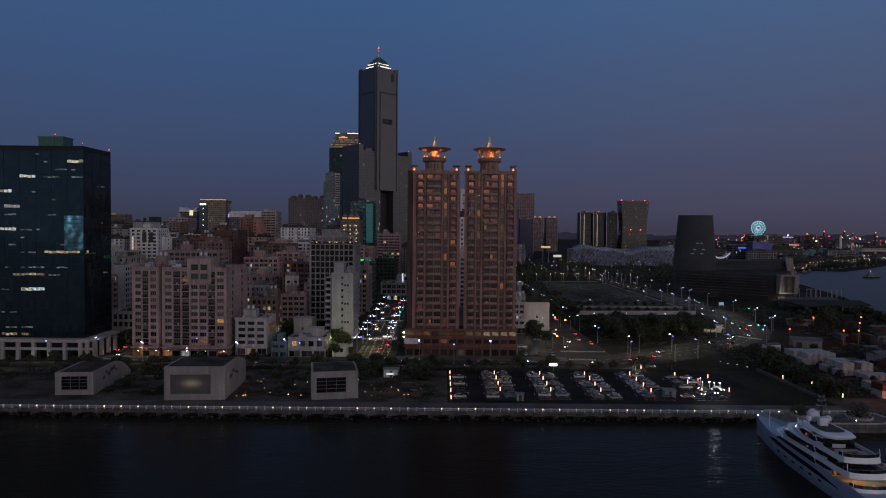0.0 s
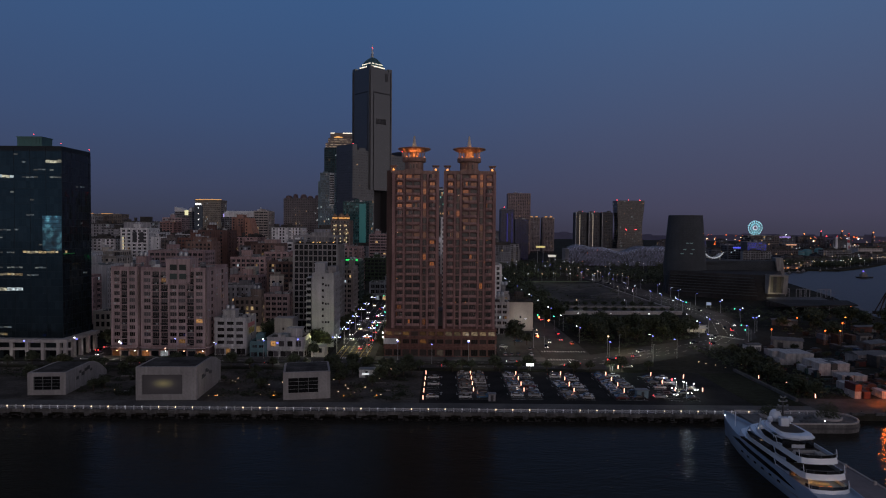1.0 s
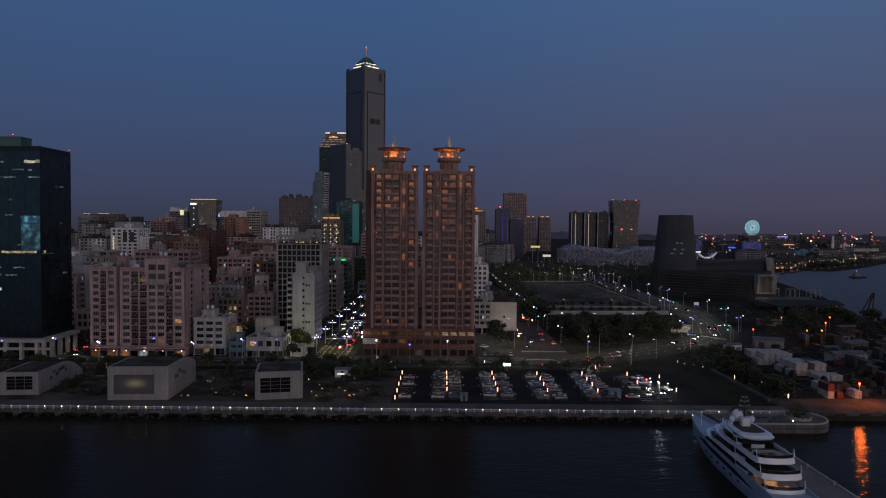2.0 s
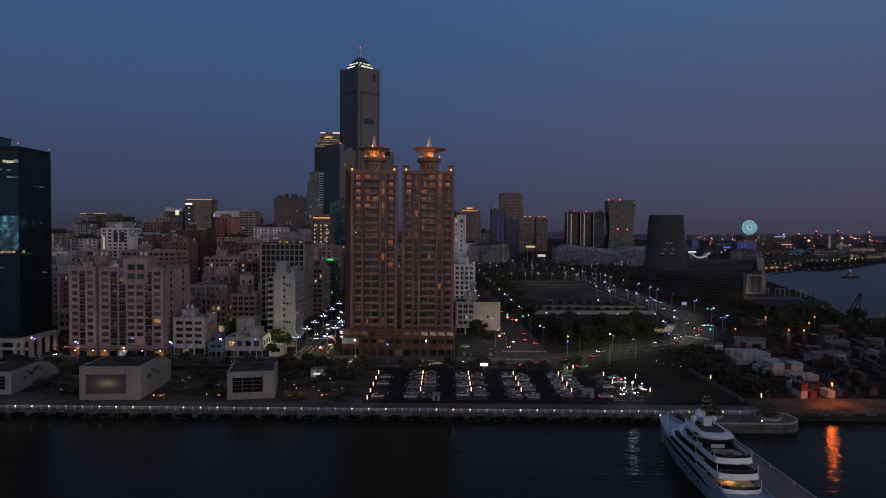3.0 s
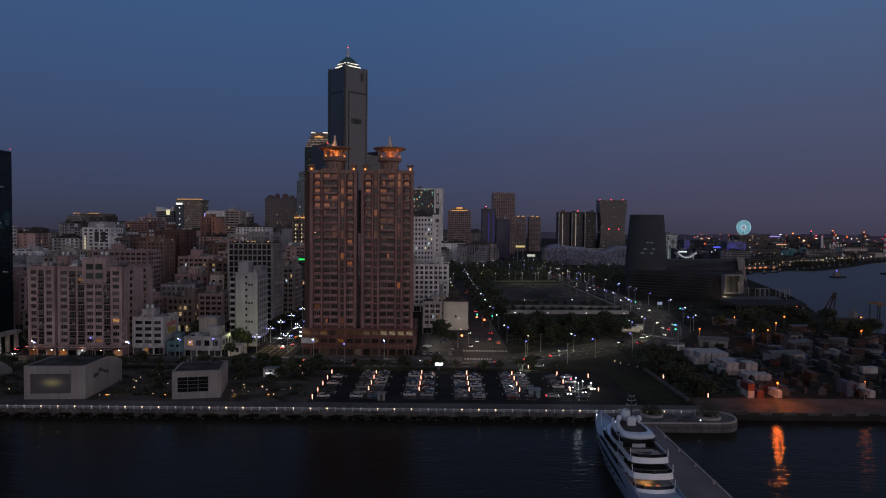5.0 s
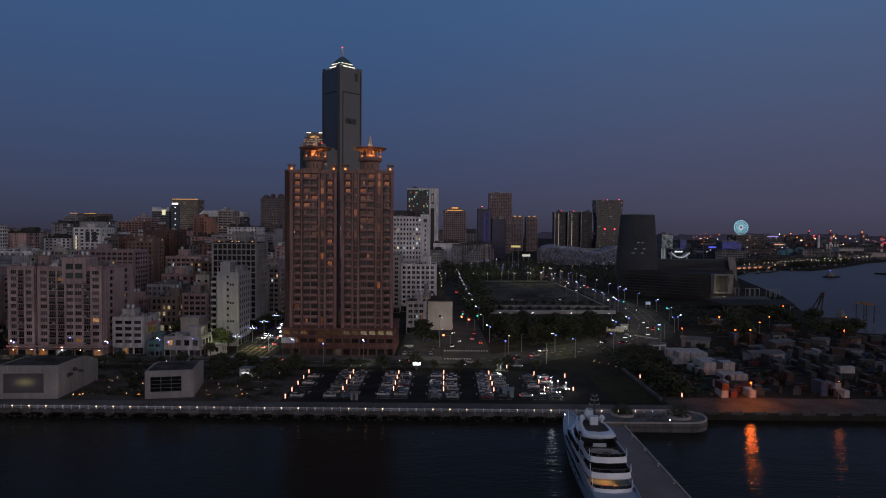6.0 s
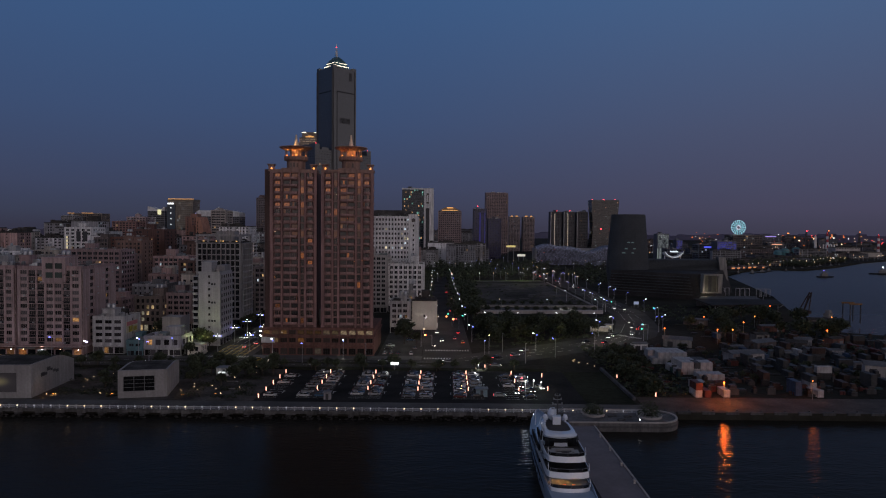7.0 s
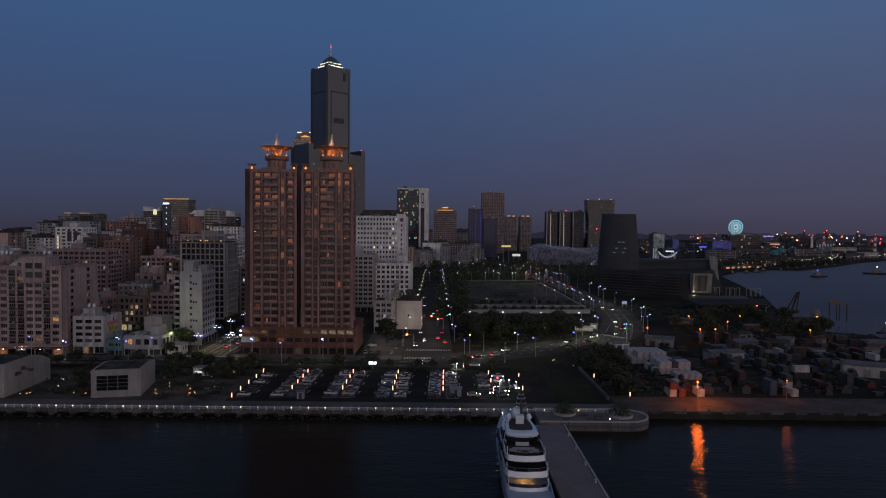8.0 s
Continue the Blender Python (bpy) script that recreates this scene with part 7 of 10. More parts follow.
# -- floodlit work cars and mast lamp at the end of the car park --
def mast_lamp(x, y, h, mat, energy, colour, label, size=0.45, arm=0.0):
    ob = thing("mast_lamp", label, "lamp", (x, y, 0.0))
    part("mast", Shape().rod((0, 0, 0), (0, 0, h), 0.12, 8, r2=0.07), grey_metal, ob)
    part("arm", Shape().rod((0, 0, h), (arm, 0, h + 0.1), 0.06), grey_metal, ob)
    part("lamp_head", Shape().turn([(0, -size), (size * 0.7, -size * 0.7), (size, 0), (size * 0.7, size * 0.7), (0, size)], arm, 0, h, 10), mat, ob, "glowing lamp head", smooth=True)
    if energy:
        la = bpy.data.lights.new("mast_lamp_light", "POINT")
        la.energy, la.color, la.shadow_soft_size = energy, colour, 0.9
        lo = new("mast_lamp_light", la)
        lo.parent = ob
        lo.location = (arm, -size - 0.6, h - 0.6)
    return ob


flood = glow("flood_white", (1.0, 0.98, 0.95), 14.0)
mast_lamp(83, 276.6, 2.6, flood, 700, (0.95, 0.97, 1.0), "bright white floodlight on a short mast beside the car park", 0.36)
mast_lamp(99.4, 246, 2.6, glow("flood_green", (0.95, 1.0, 0.55), 8.0), 300, (1.0, 1.0, 0.7), "bright greenish work light on a short mast", 0.18)
mast_lamp(105, 243.5, 2.6, flood, 200, (1.0, 0.97, 0.85), "bright white work light on a short mast", 0.17)
mast_lamp(97.6, 231, 5.6, flood, 420, (0.78, 0.9, 1.0), "bright white work light on a mast", 0.14)
mast_lamp(102.6, 247.2, 2.4, flood, 120, (1.0, 0.97, 0.95), "bright white work light on a short mast", 0.18)
mast_lamp(100.8, 251.5, 2.8, glow("flood_blue", (0.45, 0.5, 1.0), 9.0), 90, (0.6, 0.65, 1.0), "bluish work light on a short mast", 0.2)
mast_lamp(96.4, 251.8, 2.8, bpy.data.materials["flood_blue"], 0, None, "bluish work light on a short mast", 0.2)
mast_lamp(98.2, 247.5, 3.2, lamp_red, 0, None, "small red warning lamp on a short mast", 0.35)
s = thing("light_box", "bright white bus stop light box on a post", "light box", (47.4, 274.5, 0.05))
part("panel", Shape().box(-1.7, -0.2, 2.2, 1.5, 0.2, 3.3), glow("bus_stop_light", (0.95, 1.0, 0.98), 2.2), s)
part("post", Shape().box(-0.12, -0.1, 0, 0.12, 0.1, 2.2), grey_metal, s)

# -- the quay platform with planters and the finger pier --
arc = [(135.9 + 7.4 * math.cos(radians(a)), 207.6 + 7.4 * math.sin(radians(a))) for a in range(-90, 91, 15)]
plat = [(107.5, 200.2), *arc, (107.5, 215)]
ob = thing("quay_platform", "pale concrete platform with a rounded end and raised rim", "quay platform", (0, 0, 0))
part("deck", Shape().prism(plat, -4.0, 0.3), surface("platform_paving", (0.15, 0.145, 0.145), 0.85, var=0.4, big=0.2, fine=1.4, streak=0.3), ob)
s = Shape()
for a, c in zip(plat, plat[1:]):
    mid = Vector((127, 206))
    ins = [tuple(Vector(p) + (mid - Vector(p)).normalized() * 0.6) for p in (a, c)]
    s.prism([a, c, ins[1], ins[0]], 0.31, 0.75)
part("rim", s, pale_concrete, ob, "pale raised rim")
s = Shape()
for a, c in zip(plat, plat[1:]):
    mid = Vector((127, 206))
    o = [tuple(Vector(p) - (mid - Vector(p)).normalized() * 0.25) for p in (a, c)]
    s.prism([o[0], o[1], c, a], -1.2, -0.6)
part("fender_band", s, dark_concrete, ob)
ob = thing("finger_pier", "long grey concrete finger pier beside the yacht", "pier", (0, 0, 0))
part("deck", Shape().box(104.5, 88, -1.6, 115.4, 200.1, -0.5), surface("pier_concrete", (0.20, 0.185, 0.20), 0.85, var=0.16, big=0.12, fine=1.0), ob)
part("kerb", Shape().box(115.0, 88, -0.499, 115.4, 200.1, -0.25), pale_concrete, ob)
for k in range(9):
    part("pile", Shape().turn([(0.7, 0), (0.7, 4)], 113.5, 96 + k * 12, -5.6, 10), dark_concrete, ob)
for k in range(7):
    b_ = thing("bollard", "small pale mooring bollard on the pier edge", "bollard", (114.4, 120 + k * 11.5, -0.5), group="pier bollards")
    part("post", Shape().turn([(0.3, 0), (0.26, 0.5), (0.4, 0.7), (0.4, 0.9), (0, 1.0)], seg=10), pale_concrete, b_, smooth=True)


def planter(x, y, r):
    ob = thing("planter", "low round concrete planter on the platform", "planter", (x, y, 0.3))
    part("rim", Shape().turn([(r, 0), (r + 0.2, 0.7), (r - 0.3, 0.75), (r - 0.35, 0.5)], seg=20), pale_concrete, ob, smooth=True)
    part("soil", Shape().turn([(r - 0.36, 0.4), (0, 0.55)], seg=20), earth, ob)


for x, y, r in ((117, 209.5, 3.6), (134.5, 207.5, 3.9)):
    planter(x, y, r)
for x, y in ((124.5, 203.5), (127.5, 207.0), (122.6, 207.4)):
    s = thing("bench", "low dark bench on the platform", "bench", (x, y, 0.3), 20)
    part("seat", Shape().box(-1.6, -0.5, 0.4, 1.6, 0.5, 0.55), dark_concrete, s)
    for a in (-1.2, 1.2):
        part("leg", Shape().box(a - 0.15, -0.4, 0, a + 0.15, 0.4, 0.4), dark_concrete, s)
s = thing("bollard_light", "small white bollard light on the platform", "lamp", (129.5, 201, 0.3))
part("post", Shape().turn([(0.12, 0), (0.12, 0.9)], seg=8), grey_metal, s)
part("head", Shape().turn([(0.18, 0.9), (0.18, 1.1), (0, 1.2)], seg=8), lamp_white, s)

# -- the motor yacht --
yacht_white = surface("yacht_gelcoat", (0.78, 0.84, 0.92), 0.12, var=0.05, big=0.2, fine=2, bump=0, spec=0.6)
yacht_blue = surface("yacht_hull_paint", (0.31, 0.40, 0.52), 0.25, var=0.05, big=0.2, fine=2, bump=0, spec=0.6)
yacht_white.node_tree.nodes["Principled BSDF"].inputs["Coat Weight"].default_value = 1.0
teak = surface("teak_deck", (0.05, 0.043, 0.038), 0.7, var=0.25, big=0.6, fine=5)
yacht_glass = panes("yacht_glass", (0.008, 0.009, 0.011), lit=0, rough=0.04, spec=0.8)
teak_dark = surface("varnished_deck", (0.045, 0.026, 0.016), 0.85, var=0.3, big=0.6, fine=5)
cushion = surface("cushion_fabric", (0.42, 0.40, 0.38), 0.9, var=0.15)
cabin_glow = glow("cabin_light", (1.0, 0.30, 0.08), 0.7)


def tier_outline(yf, ya, hw, power=2.4, inset=0.0):
    """A deck's outline, anticlockwise from its after end: straight sides, rounded front."""
    r = min(2.2, hw * 0.4)
    out = [(-hw + inset, ya + r), (-hw + inset + r * 0.3, ya + r * 0.3), (-hw + inset + r, ya), (0, ya - 0.35), (hw - inset - r, ya), (hw - inset - r * 0.3, ya + r * 0.3), (hw - inset, ya + r)]
    L = min(yf - ya, hw * 2.6)
    for k in range(0, 11):
        a = k / 10 * math.pi
        cx, sx = math.cos(a), math.sin(a)
        out.append(((hw - inset) * math.copysign(abs(cx) ** (2 / power), cx), yf - L + (L - inset) * abs(sx) ** (2 / power)))
    return out


def yacht():
    ob = thing("motor_yacht", "large pale blue-white motor yacht moored with its stern to open water", "yacht", (97.1, 167, WATER), -0.6)
    ob.scale = (0.88, 1, 1)
    # hull lofted from stations
    st = [(-33, 5.0, 4.6, 3.6), (-30, 5.7, 5.2, 4.2), (-22, 6.0, 5.5, 4.6), (-8, 6.1, 5.5, 4.7), (6, 5.9, 4.9, 5.0), (16, 5.0, 3.4, 5.4), (24, 3.4, 1.7, 5.8), (29.5, 1.6, 0.4, 6.2), (32.4, 0.12, 0.05, 6.5)]
    def hull_x(y, z):
        """Half beam of the hull at a station and height."""
        for a, c in zip(st, st[1:]):
            if y <= c[0]:
                break
        f = (y - a[0]) / (c[0] - a[0])
        hb, wl_, top = (a[k] + (c[k] - a[k]) * f for k in (1, 2, 3))
        mid = wl_ * 0.4 + hb * 0.6
        return wl_ + (mid - wl_) * z / (top * 0.45) if z < top * 0.45 else mid + (hb - mid) * min(1, (z - top * 0.45) / (top * 0.55))

    s = Shape()
    rows = []
    for y, hb, wl_, z in st:
        prof = [(0, -1.5), (wl_ * 0.8, -1.0), (wl_, 0.0), ((wl_ * 0.4 + hb * 0.6), z * 0.45), (hb, z), (hb - 0.05, z + 0.8), (max(hb - 0.3, 0.02), z + 0.8), (max(hb - 0.3, 0.02), z)]
        ring = [(x, y - (0.9 * (z + 0.8 - zz) / z if y > 24 else 0), zz) for x, zz in prof]
        rows.append(ring + [(-x, yy, zz) for x, yy, zz in reversed(ring[1:])])
    n_ = len(rows[0])
    for r in rows:
        s.v += r
    for a in range(len(rows) - 1):
        for k in range(n_):
            j = (k + 1) % n_
            s.f.append((a * n_ + k, a * n_ + j, (a + 1) * n_ + j, (a + 1) * n_ + k))
    s.f.append(tuple(range(n_)))
    s.m = [0] * len(s.f)
    part("hull", s, yacht_blue, ob, "pale blue-white hull", smooth=True)
    # decks: (front, after end of the house, after end of the deck, half beam, floor, top of the bulwark)
    tiers = [(17, -14, -24.6, 5.6, 4.4, 5.25), (11.5, -12.5, -22.6, 5.75, 7.2, 8.1), (6.0, -10, -20.0, 5.4, 9.9, 10.8)]
    for k, (yf, house, ya, hw, z, zb) in enumerate(tiers):
        part("deck", Shape().prism(tier_outline(yf + 1.5, ya + 0.2, hw - 0.05), z - 0.22, z), teak_dark if k == 0 else teak, ob)
        out, inn = tier_outline(yf + 2, ya, hw), tier_outline(yf + 1.6, ya + 0.35, hw, inset=0.3)
        m = len(out)
        b = Shape()
        i0 = len(b.v)
        for o, q in zip(out, inn):
            b.v += [(o[0], o[1], z - 0.38), (o[0] * 0.985, o[1] + (0.3 if o[1] < ya + 1 else 0), zb), (q[0], q[1], zb), (q[0], q[1], z + 0.01)]
        for c in range(m):
            j = (c + 1) % m
            for e in range(3):
                b.f.append((c * 4 + e, j * 4 + e, j * 4 + e + 1, c * 4 + e + 1))
        b.m = [0] * len(b.f)
        part("bulwark", b, yacht_white, ob, "white bulwark", smooth=True)
        # smoked glass screen with posts round the after deck
        aft = [q for q in inn if q[1] < ya + 7.0]
        aft.sort(key=lambda q: math.atan2(q[0], ya + 9 - q[1]))
        g = Shape()
        for a, c in zip(aft, aft[1:]):
            g.face([(*a, zb), (*c, zb), (*c, zb + 0.75), (*a, zb + 0.75)])
        part("rail_glass", g, yacht_glass, ob, "smoked glass rail screen")
        g = Shape()
        for a, c in zip(aft, aft[1:]):
            g.rod((*a, zb + 0.78), (*c, zb + 0.78), 0.05, 5)
            g.rod((*a, zb), (*a, zb + 0.78), 0.04, 5)
        part("hand_rail", g, grey_metal, ob, "thin steel deck rail")
        hwh = hw - 0.75
        part("house", Shape().prism(tier_outline(yf, house, hwh), z + 0.01, z + 2.35, top=tier_outline(yf - 1.0, house, hwh - 0.25)), yacht_white, ob, smooth=True)
        part("house_window", Shape().prism(tier_outline(yf + 0.06 - 0.4, house - 0.06, hwh + 0.03), z + 0.95, z + 1.95, top=tier_outline(yf - 0.75, house - 0.06, hwh - 0.12)), yacht_glass, ob, "dark wraparound window")
        part("aft_glass", Shape().box(-hwh + 0.3, house - 0.06, z + 0.02, hwh - 0.3, house - 0.005, z + 2.3), yacht_glass, ob, "dark glass saloon front")
        for x in (-2.6, -0.9, 0.9, 2.6):
            part("saloon_door", Shape().box(x - 0.75, house - 0.14, z + 0.05, x + 0.75, house - 0.07, z + 2.1), yacht_glass, ob)
        if k < 3:
            part("wide_house", Shape().prism(tier_outline(yf + 1.2, -9.0, hw + 0.04), zb - 0.3, z + 2.42, top=tier_outline(yf - 0.6, -7.6, hw - 0.35)), yacht_white, ob, "white full-beam house side", smooth=True)
            for sgn in (-1, 1):
                fore = (6.5, 5.0, 6.5)[k]
                pts = [(-8.2, zb + 0.02), (yf - fore - 2.5, zb + 0.02), (yf - fore, z + 1.75), (yf - fore - 1.5, z + 2.2), (-6.6, z + 2.2)]
                w_ = Shape()
                for off in (0.10, -0.5):
                    for a, c in pts:
                        f = (c - zb + 0.3) / (z + 2.42 - zb + 0.3)
                        w_.v.append((sgn * (hw + 0.04 - 0.39 * f + off), a, c))
                w_.f = [tuple(range(5)), tuple(reversed(range(5, 10)))] + [(e, (e + 1) % 5, 5 + (e + 1) % 5, 5 + e) for e in range(5)]
                w_.m = [0] * 7
                part("side_window", w_, yacht_glass, ob, "dark sweeping side window")
        for x in (-hw + 0.5, hw - 0.5):
            part("stanchion", Shape().rod((x, ya + 1.2, zb), (x, ya + 1.6, z + 2.6), 0.09), yacht_white, ob)
        if k == 0:
            for x in (-2.4, 2.4):
                part("deck_light", Shape().box(x * 0.5 - 0.42, ya + 2.6, z + 0.62, x * 0.5 + 0.42, ya + 2.75, z + 0.8), cabin_glow, ob, "warm low deck light")
            la = bpy.data.lights.new("deck_light_glow", "POINT")
            la.energy, la.color, la.shadow_soft_size = 170, (1.0, 0.34, 0.07), 0.3
            lo = new("deck_light_glow", la)
            lo.parent = ob
            lo.location = (-0.6, ya + 6.2, z + 1.6)
    # sun deck roof, its well and the mast
    part("hardtop", Shape().prism(tier_outline(3.6, -11.4, 4.4), 12.35, 12.75, top=tier_outline(4.0, -11.6, 4.65)).prism(tier_outline(4.0, -11.6, 4.65), 12.751, 13.25, top=tier_outline(3.2, -11.0, 4.2)), yacht_white, ob, smooth=True)
    part("sun_deck", Shape().prism(tier_outline(1.8, -8.6, 3.3), 13.26, 13.3), teak, ob)
    part("mast_house", Shape().box(-1.15, -3.8, 13.301, 1.15, -2.4, 15.2).box(-1.3, -4.0, 15.2, 1.3, -2.2, 15.4), yacht_white, ob)
    part("radome", Shape().turn([(0.0, 0), (0.9, 0.1), (1.55, 0.9), (1.7, 1.7), (1.3, 2.7), (0.6, 3.2), (0, 3.3)], -0.4, 0.6, 13.26, 16), yacht_white, ob, "large white radome", smooth=True)
    for x in (-2.9, 2.9):
        part("satellite_dome", Shape().turn([(0.3, 0), (0.3, 0.5), (0.75, 0.7), (0.85, 1.3), (0.5, 1.9), (0, 2.05)], x, -1.2, 13.26, 12), yacht_white, ob, smooth=True)
    m = part("mast", Shape().rod((0.6, -1.6, 13.3), (0.6, -1.2, 20.6), 0.4, 8, r2=0.15), frame_dark, ob, "dark radar mast")
    for z, w in ((16.6, 1.7), (17.8, 1.5), (19.0, 1.2), (20.0, 0.8)):
        part("radar_arm", Shape().box(0.6 - w, -1.5, z, 0.6 + w, -1.2, z + 0.16).box(0.6 - w, -1.6, z + 0.16, 0.6 - w + 0.3, -1.1, z + 0.5).box(0.6 + w - 0.3, -1.6, z + 0.16, 0.6 + w, -1.1, z + 0.5), grey_metal, m)
    part("flagstaff", Shape().rod((-2.6, 19.5, 6.2), (-2.6, 19.5, 10.4), 0.13), yacht_white, ob)
    part("arch", Shape().rod((-4.2, 2, 11), (-3.4, 3, 13.4), 0.22).rod((4.2, 2, 11), (3.4, 3, 13.4), 0.22), yacht_white, ob)
    # deck furniture
    for k, (x, y, w, d) in enumerate(((0, -16.2, 2.6, 1.4), (-3, -15, 0.9, 2.4), (3, -15, 0.9, 2.4), (0, -13.2, 3.0, 0.9))):
        part("sofa", Shape().box(x - w, y - d / 2, 9.91, x + w, y + d / 2, 10.4), cushion, ob, "pale deck sofa")
    part("table", Shape().turn([(0.25, 9.91), (0.25, 10.55), (1.6, 10.56), (1.6, 10.66), (0, 10.67)], 0, -17.8, 0, 18), teak, ob)
    # dark sweeping side windows in the hull and the houses
    for sgn in (-1, 1):
        for k in range(6):
            y = -12 + k * 4.2
            x = sgn * (hull_x(y, 2.2) - 0.12)
            part("porthole", Shape().box(x - 0.2, y, 2.0, x + 0.2, y + 1.3, 2.45), yacht_glass, ob)
        # the long sweeping window of the main deck and the rubbing strake under it
        w_, n_ = Shape(), 24
        for k in range(n_ + 1):
            y = -19 + k * 36 / n_
            f = k / n_
            lift = 1.0 + 1.1 * f ** 1.5
            top = min(1.25, 4.5 * f + 0.1, 7.0 * (1 - f) + 0.1)
            for z in (2.1 + lift, 2.1 + lift + top):
                for off in (0.05, -0.35):
                    w_.v.append((sgn * (hull_x(y, z) + off), y, z))
        for k in range(n_):
            a = 4 * k
            w_.f += [(a, a + 2, a + 6, a + 4), (a + 1, a + 5, a + 7, a + 3), (a + 2, a + 3, a + 7, a + 6), (a, a + 4, a + 5, a + 1)]
        w_.m = [0] * len(w_.f)
        part("hull_window", w_, yacht_glass, ob, "long dark sweeping hull window")
        r_ = Shape()
        for k in range(20):
            y0, y1 = -30 + k * 2.9, -30 + (k + 1) * 2.9
            r_.rod((sgn * (hull_x(y0, 1.7) + 0.04), y0, 1.7 + k * 0.03), (sgn * (hull_x(y1, 1.7) + 0.04), y1, 1.7 + (k + 1) * 0.03), 0.11, 6)
        part("rubbing_strake", r_, grey_metal, ob, "grey rubbing strake")
    part("name_plate", Shape().box(-1.2, -33.12, 3.1, 1.2, -33.01, 3.35), grey_metal, ob, "grey bar of lettering on the transom")
    part("bow_light", Shape().turn([(0, 0), (0.22, 0.2), (0, 0.4)], -2.2, 27.3, 6.9, 8), lamp_white, ob)


yacht()

# ---- the docks, the harbour basin and the far shore ----
cont_mats = [surface("container_" + nme, c, 0.6, metal=0.1, var=0.25, big=0.4, fine=2.5, streak=0.2) for nme, c in
             (("white", (0.46, 0.45, 0.45)), ("grey", (0.06, 0.06, 0.062)), ("red", (0.12, 0.035, 0.03)), ("blue", (0.05, 0.08, 0.14)), ("teal", (0.022, 0.055, 0.055)), ("rust", (0.065, 0.036, 0.028)))]
cont_words = ["pale grey", "grey", "red", "blue", "teal", "rust-brown"]


def container(k):
    ob = thing("container", cont_words[k] + " corrugated steel shipping container in the dock yard", "container", group="dock containers")
    L, W, H = 6.1, 2.44, 2.6
    low, far = [], []
    for i in range(11):
        x = -L / 2 + 0.1 + i * 0.535
        for dx, dy in ((0, 0), (0.08, 0.06), (0.3, 0.06), (0.38, 0)):
            low.append((x + dx, -W / 2 + dy))
            far.append((x + dx, W / 2 - dy))
    part("body", Shape().prism([(-L / 2, -W / 2), *low, (L / 2, -W / 2), (L / 2, W / 2), *reversed(far), (-L / 2, W / 2)], 0.0, H), cont_mats[k], ob)
    return ob


protos, rnd = {}, random.Random(9)


def put_container(x, y, z, rz, k):
    m = pose(x, y, z, 0, 0, rz)
    if k not in protos:
        protos[k] = container(k)
        protos[k].matrix_basis = m
    else:
        copy_thing(protos[k], m)


# pale double rows seen end-on along the yard's inner lane, two high, then rough lines of stacks
for y, x0, count, high in ((316, 170, 3, 1), (301, 163.4, 6, 2), (294.6, 163.6, 6, 2), (279.6, 166.2, 6, 2), (273.2, 166.4, 6, 2), (262.8, 169.6, 5, 1), (248, 162, 3, 1)):
    for i in range(count):
        for lev in range(high - (i == 0 and y < 300)):
            put_container(x0 + i * 2.62, y + (i % 3) * 0.15, lev * 2.61, 90 + rnd.uniform(-0.6, 0.6), 0 if rnd.random() < 0.9 else 1)
put_container(163.6, 236, 0, 92, 2)
put_container(160.6, 236.5, 0, 91, 0)
put_container(160.7, 236.5, 2.62, 91, 2)
put_container(171, 237, 0, 88, 0)
put_container(198.5, 240, 0, 92, 3)
put_container(198.4, 240, 2.62, 92, 3)
put_container(205, 238, 0, 100, 0)
for gy in range(8):
    for gx in range(26):
        x, y = 195 + gx * 6.6 + gy * 3 + rnd.uniform(-1.5, 1.5), 252 + gy * 13.5 + rnd.uniform(-3, 3)
        if rnd.random() < 0.36 or x > 345 or y > 350 or (x - 262) ** 2 + (y - 268) ** 2 < 380:
            continue
        turn = rnd.choice([90, 90, 86, 95, 0])
        for lev in range(rnd.choice([1, 1, 1, 2, 2])):
            put_container(x + rnd.uniform(-0.1, 0.1), y, lev * 2.62, turn, rnd.choice([0, 1, 1, 1, 1, 1, 1, 2, 3, 4, 5, 5]))
# crates, drums, beams and machine parts that fill the yard
clutter = Shape()
for k in range(760):
    x, y = rnd.uniform(150, 345), 236 + 150 * rnd.random() ** 1.2
    if x < 160 and y > 290 or y > 332 and x < 212 or (x > 300 and y > 372):
        continue
    w, d, h, mi = rnd.uniform(0.8, 4.5), rnd.uniform(0.8, 3.0), rnd.uniform(0.5, 2.4), rnd.choice([0, 0, 0, 1, 1, 2, 3, 4])
    if k % 5 == 0:
        clutter.turn([(0.5, 0), (0.5, 1.2), (0, 1.25)], x, y, 0.0, 8, mi)
        clutter.turn([(0.5, 0), (0.5, 1.1), (0, 1.15)], x + 1.2, y + 0.3, 0.0, 8, mi)
    elif k % 7 == 0:
        clutter.rod((x, y, 0.3), (x + rnd.uniform(3, 8), y + rnd.uniform(-2, 2), 0.4), 0.25, 6, mi)
        clutter.rod((x, y + 0.6, 0.3), (x + rnd.uniform(3, 8), y + 0.6, 0.35), 0.25, 6, mi)
    else:
        clutter.box(x, y, 0.0, x + w, y + d, h, mi)
        if h > 1.2:
            clutter.box(x + w * 0.2, y + d * 0.1, h + 0.004, x + w * 0.8, y + d * 0.8, h + rnd.uniform(0.4, 1.2), rnd.choice([0, 1, 3]))
tagged(part("yard_clutter", clutter, [dark_metal, cont_mats[5], cont_mats[4], cont_mats[1], cont_mats[2]]), "crates, drums and machine parts lying about the yard", "clutter", kind="stuff")
apron = surface("dock_apron_concrete", (0.085, 0.075, 0.068), 0.9, var=0.5, big=0.12, fine=1.0)
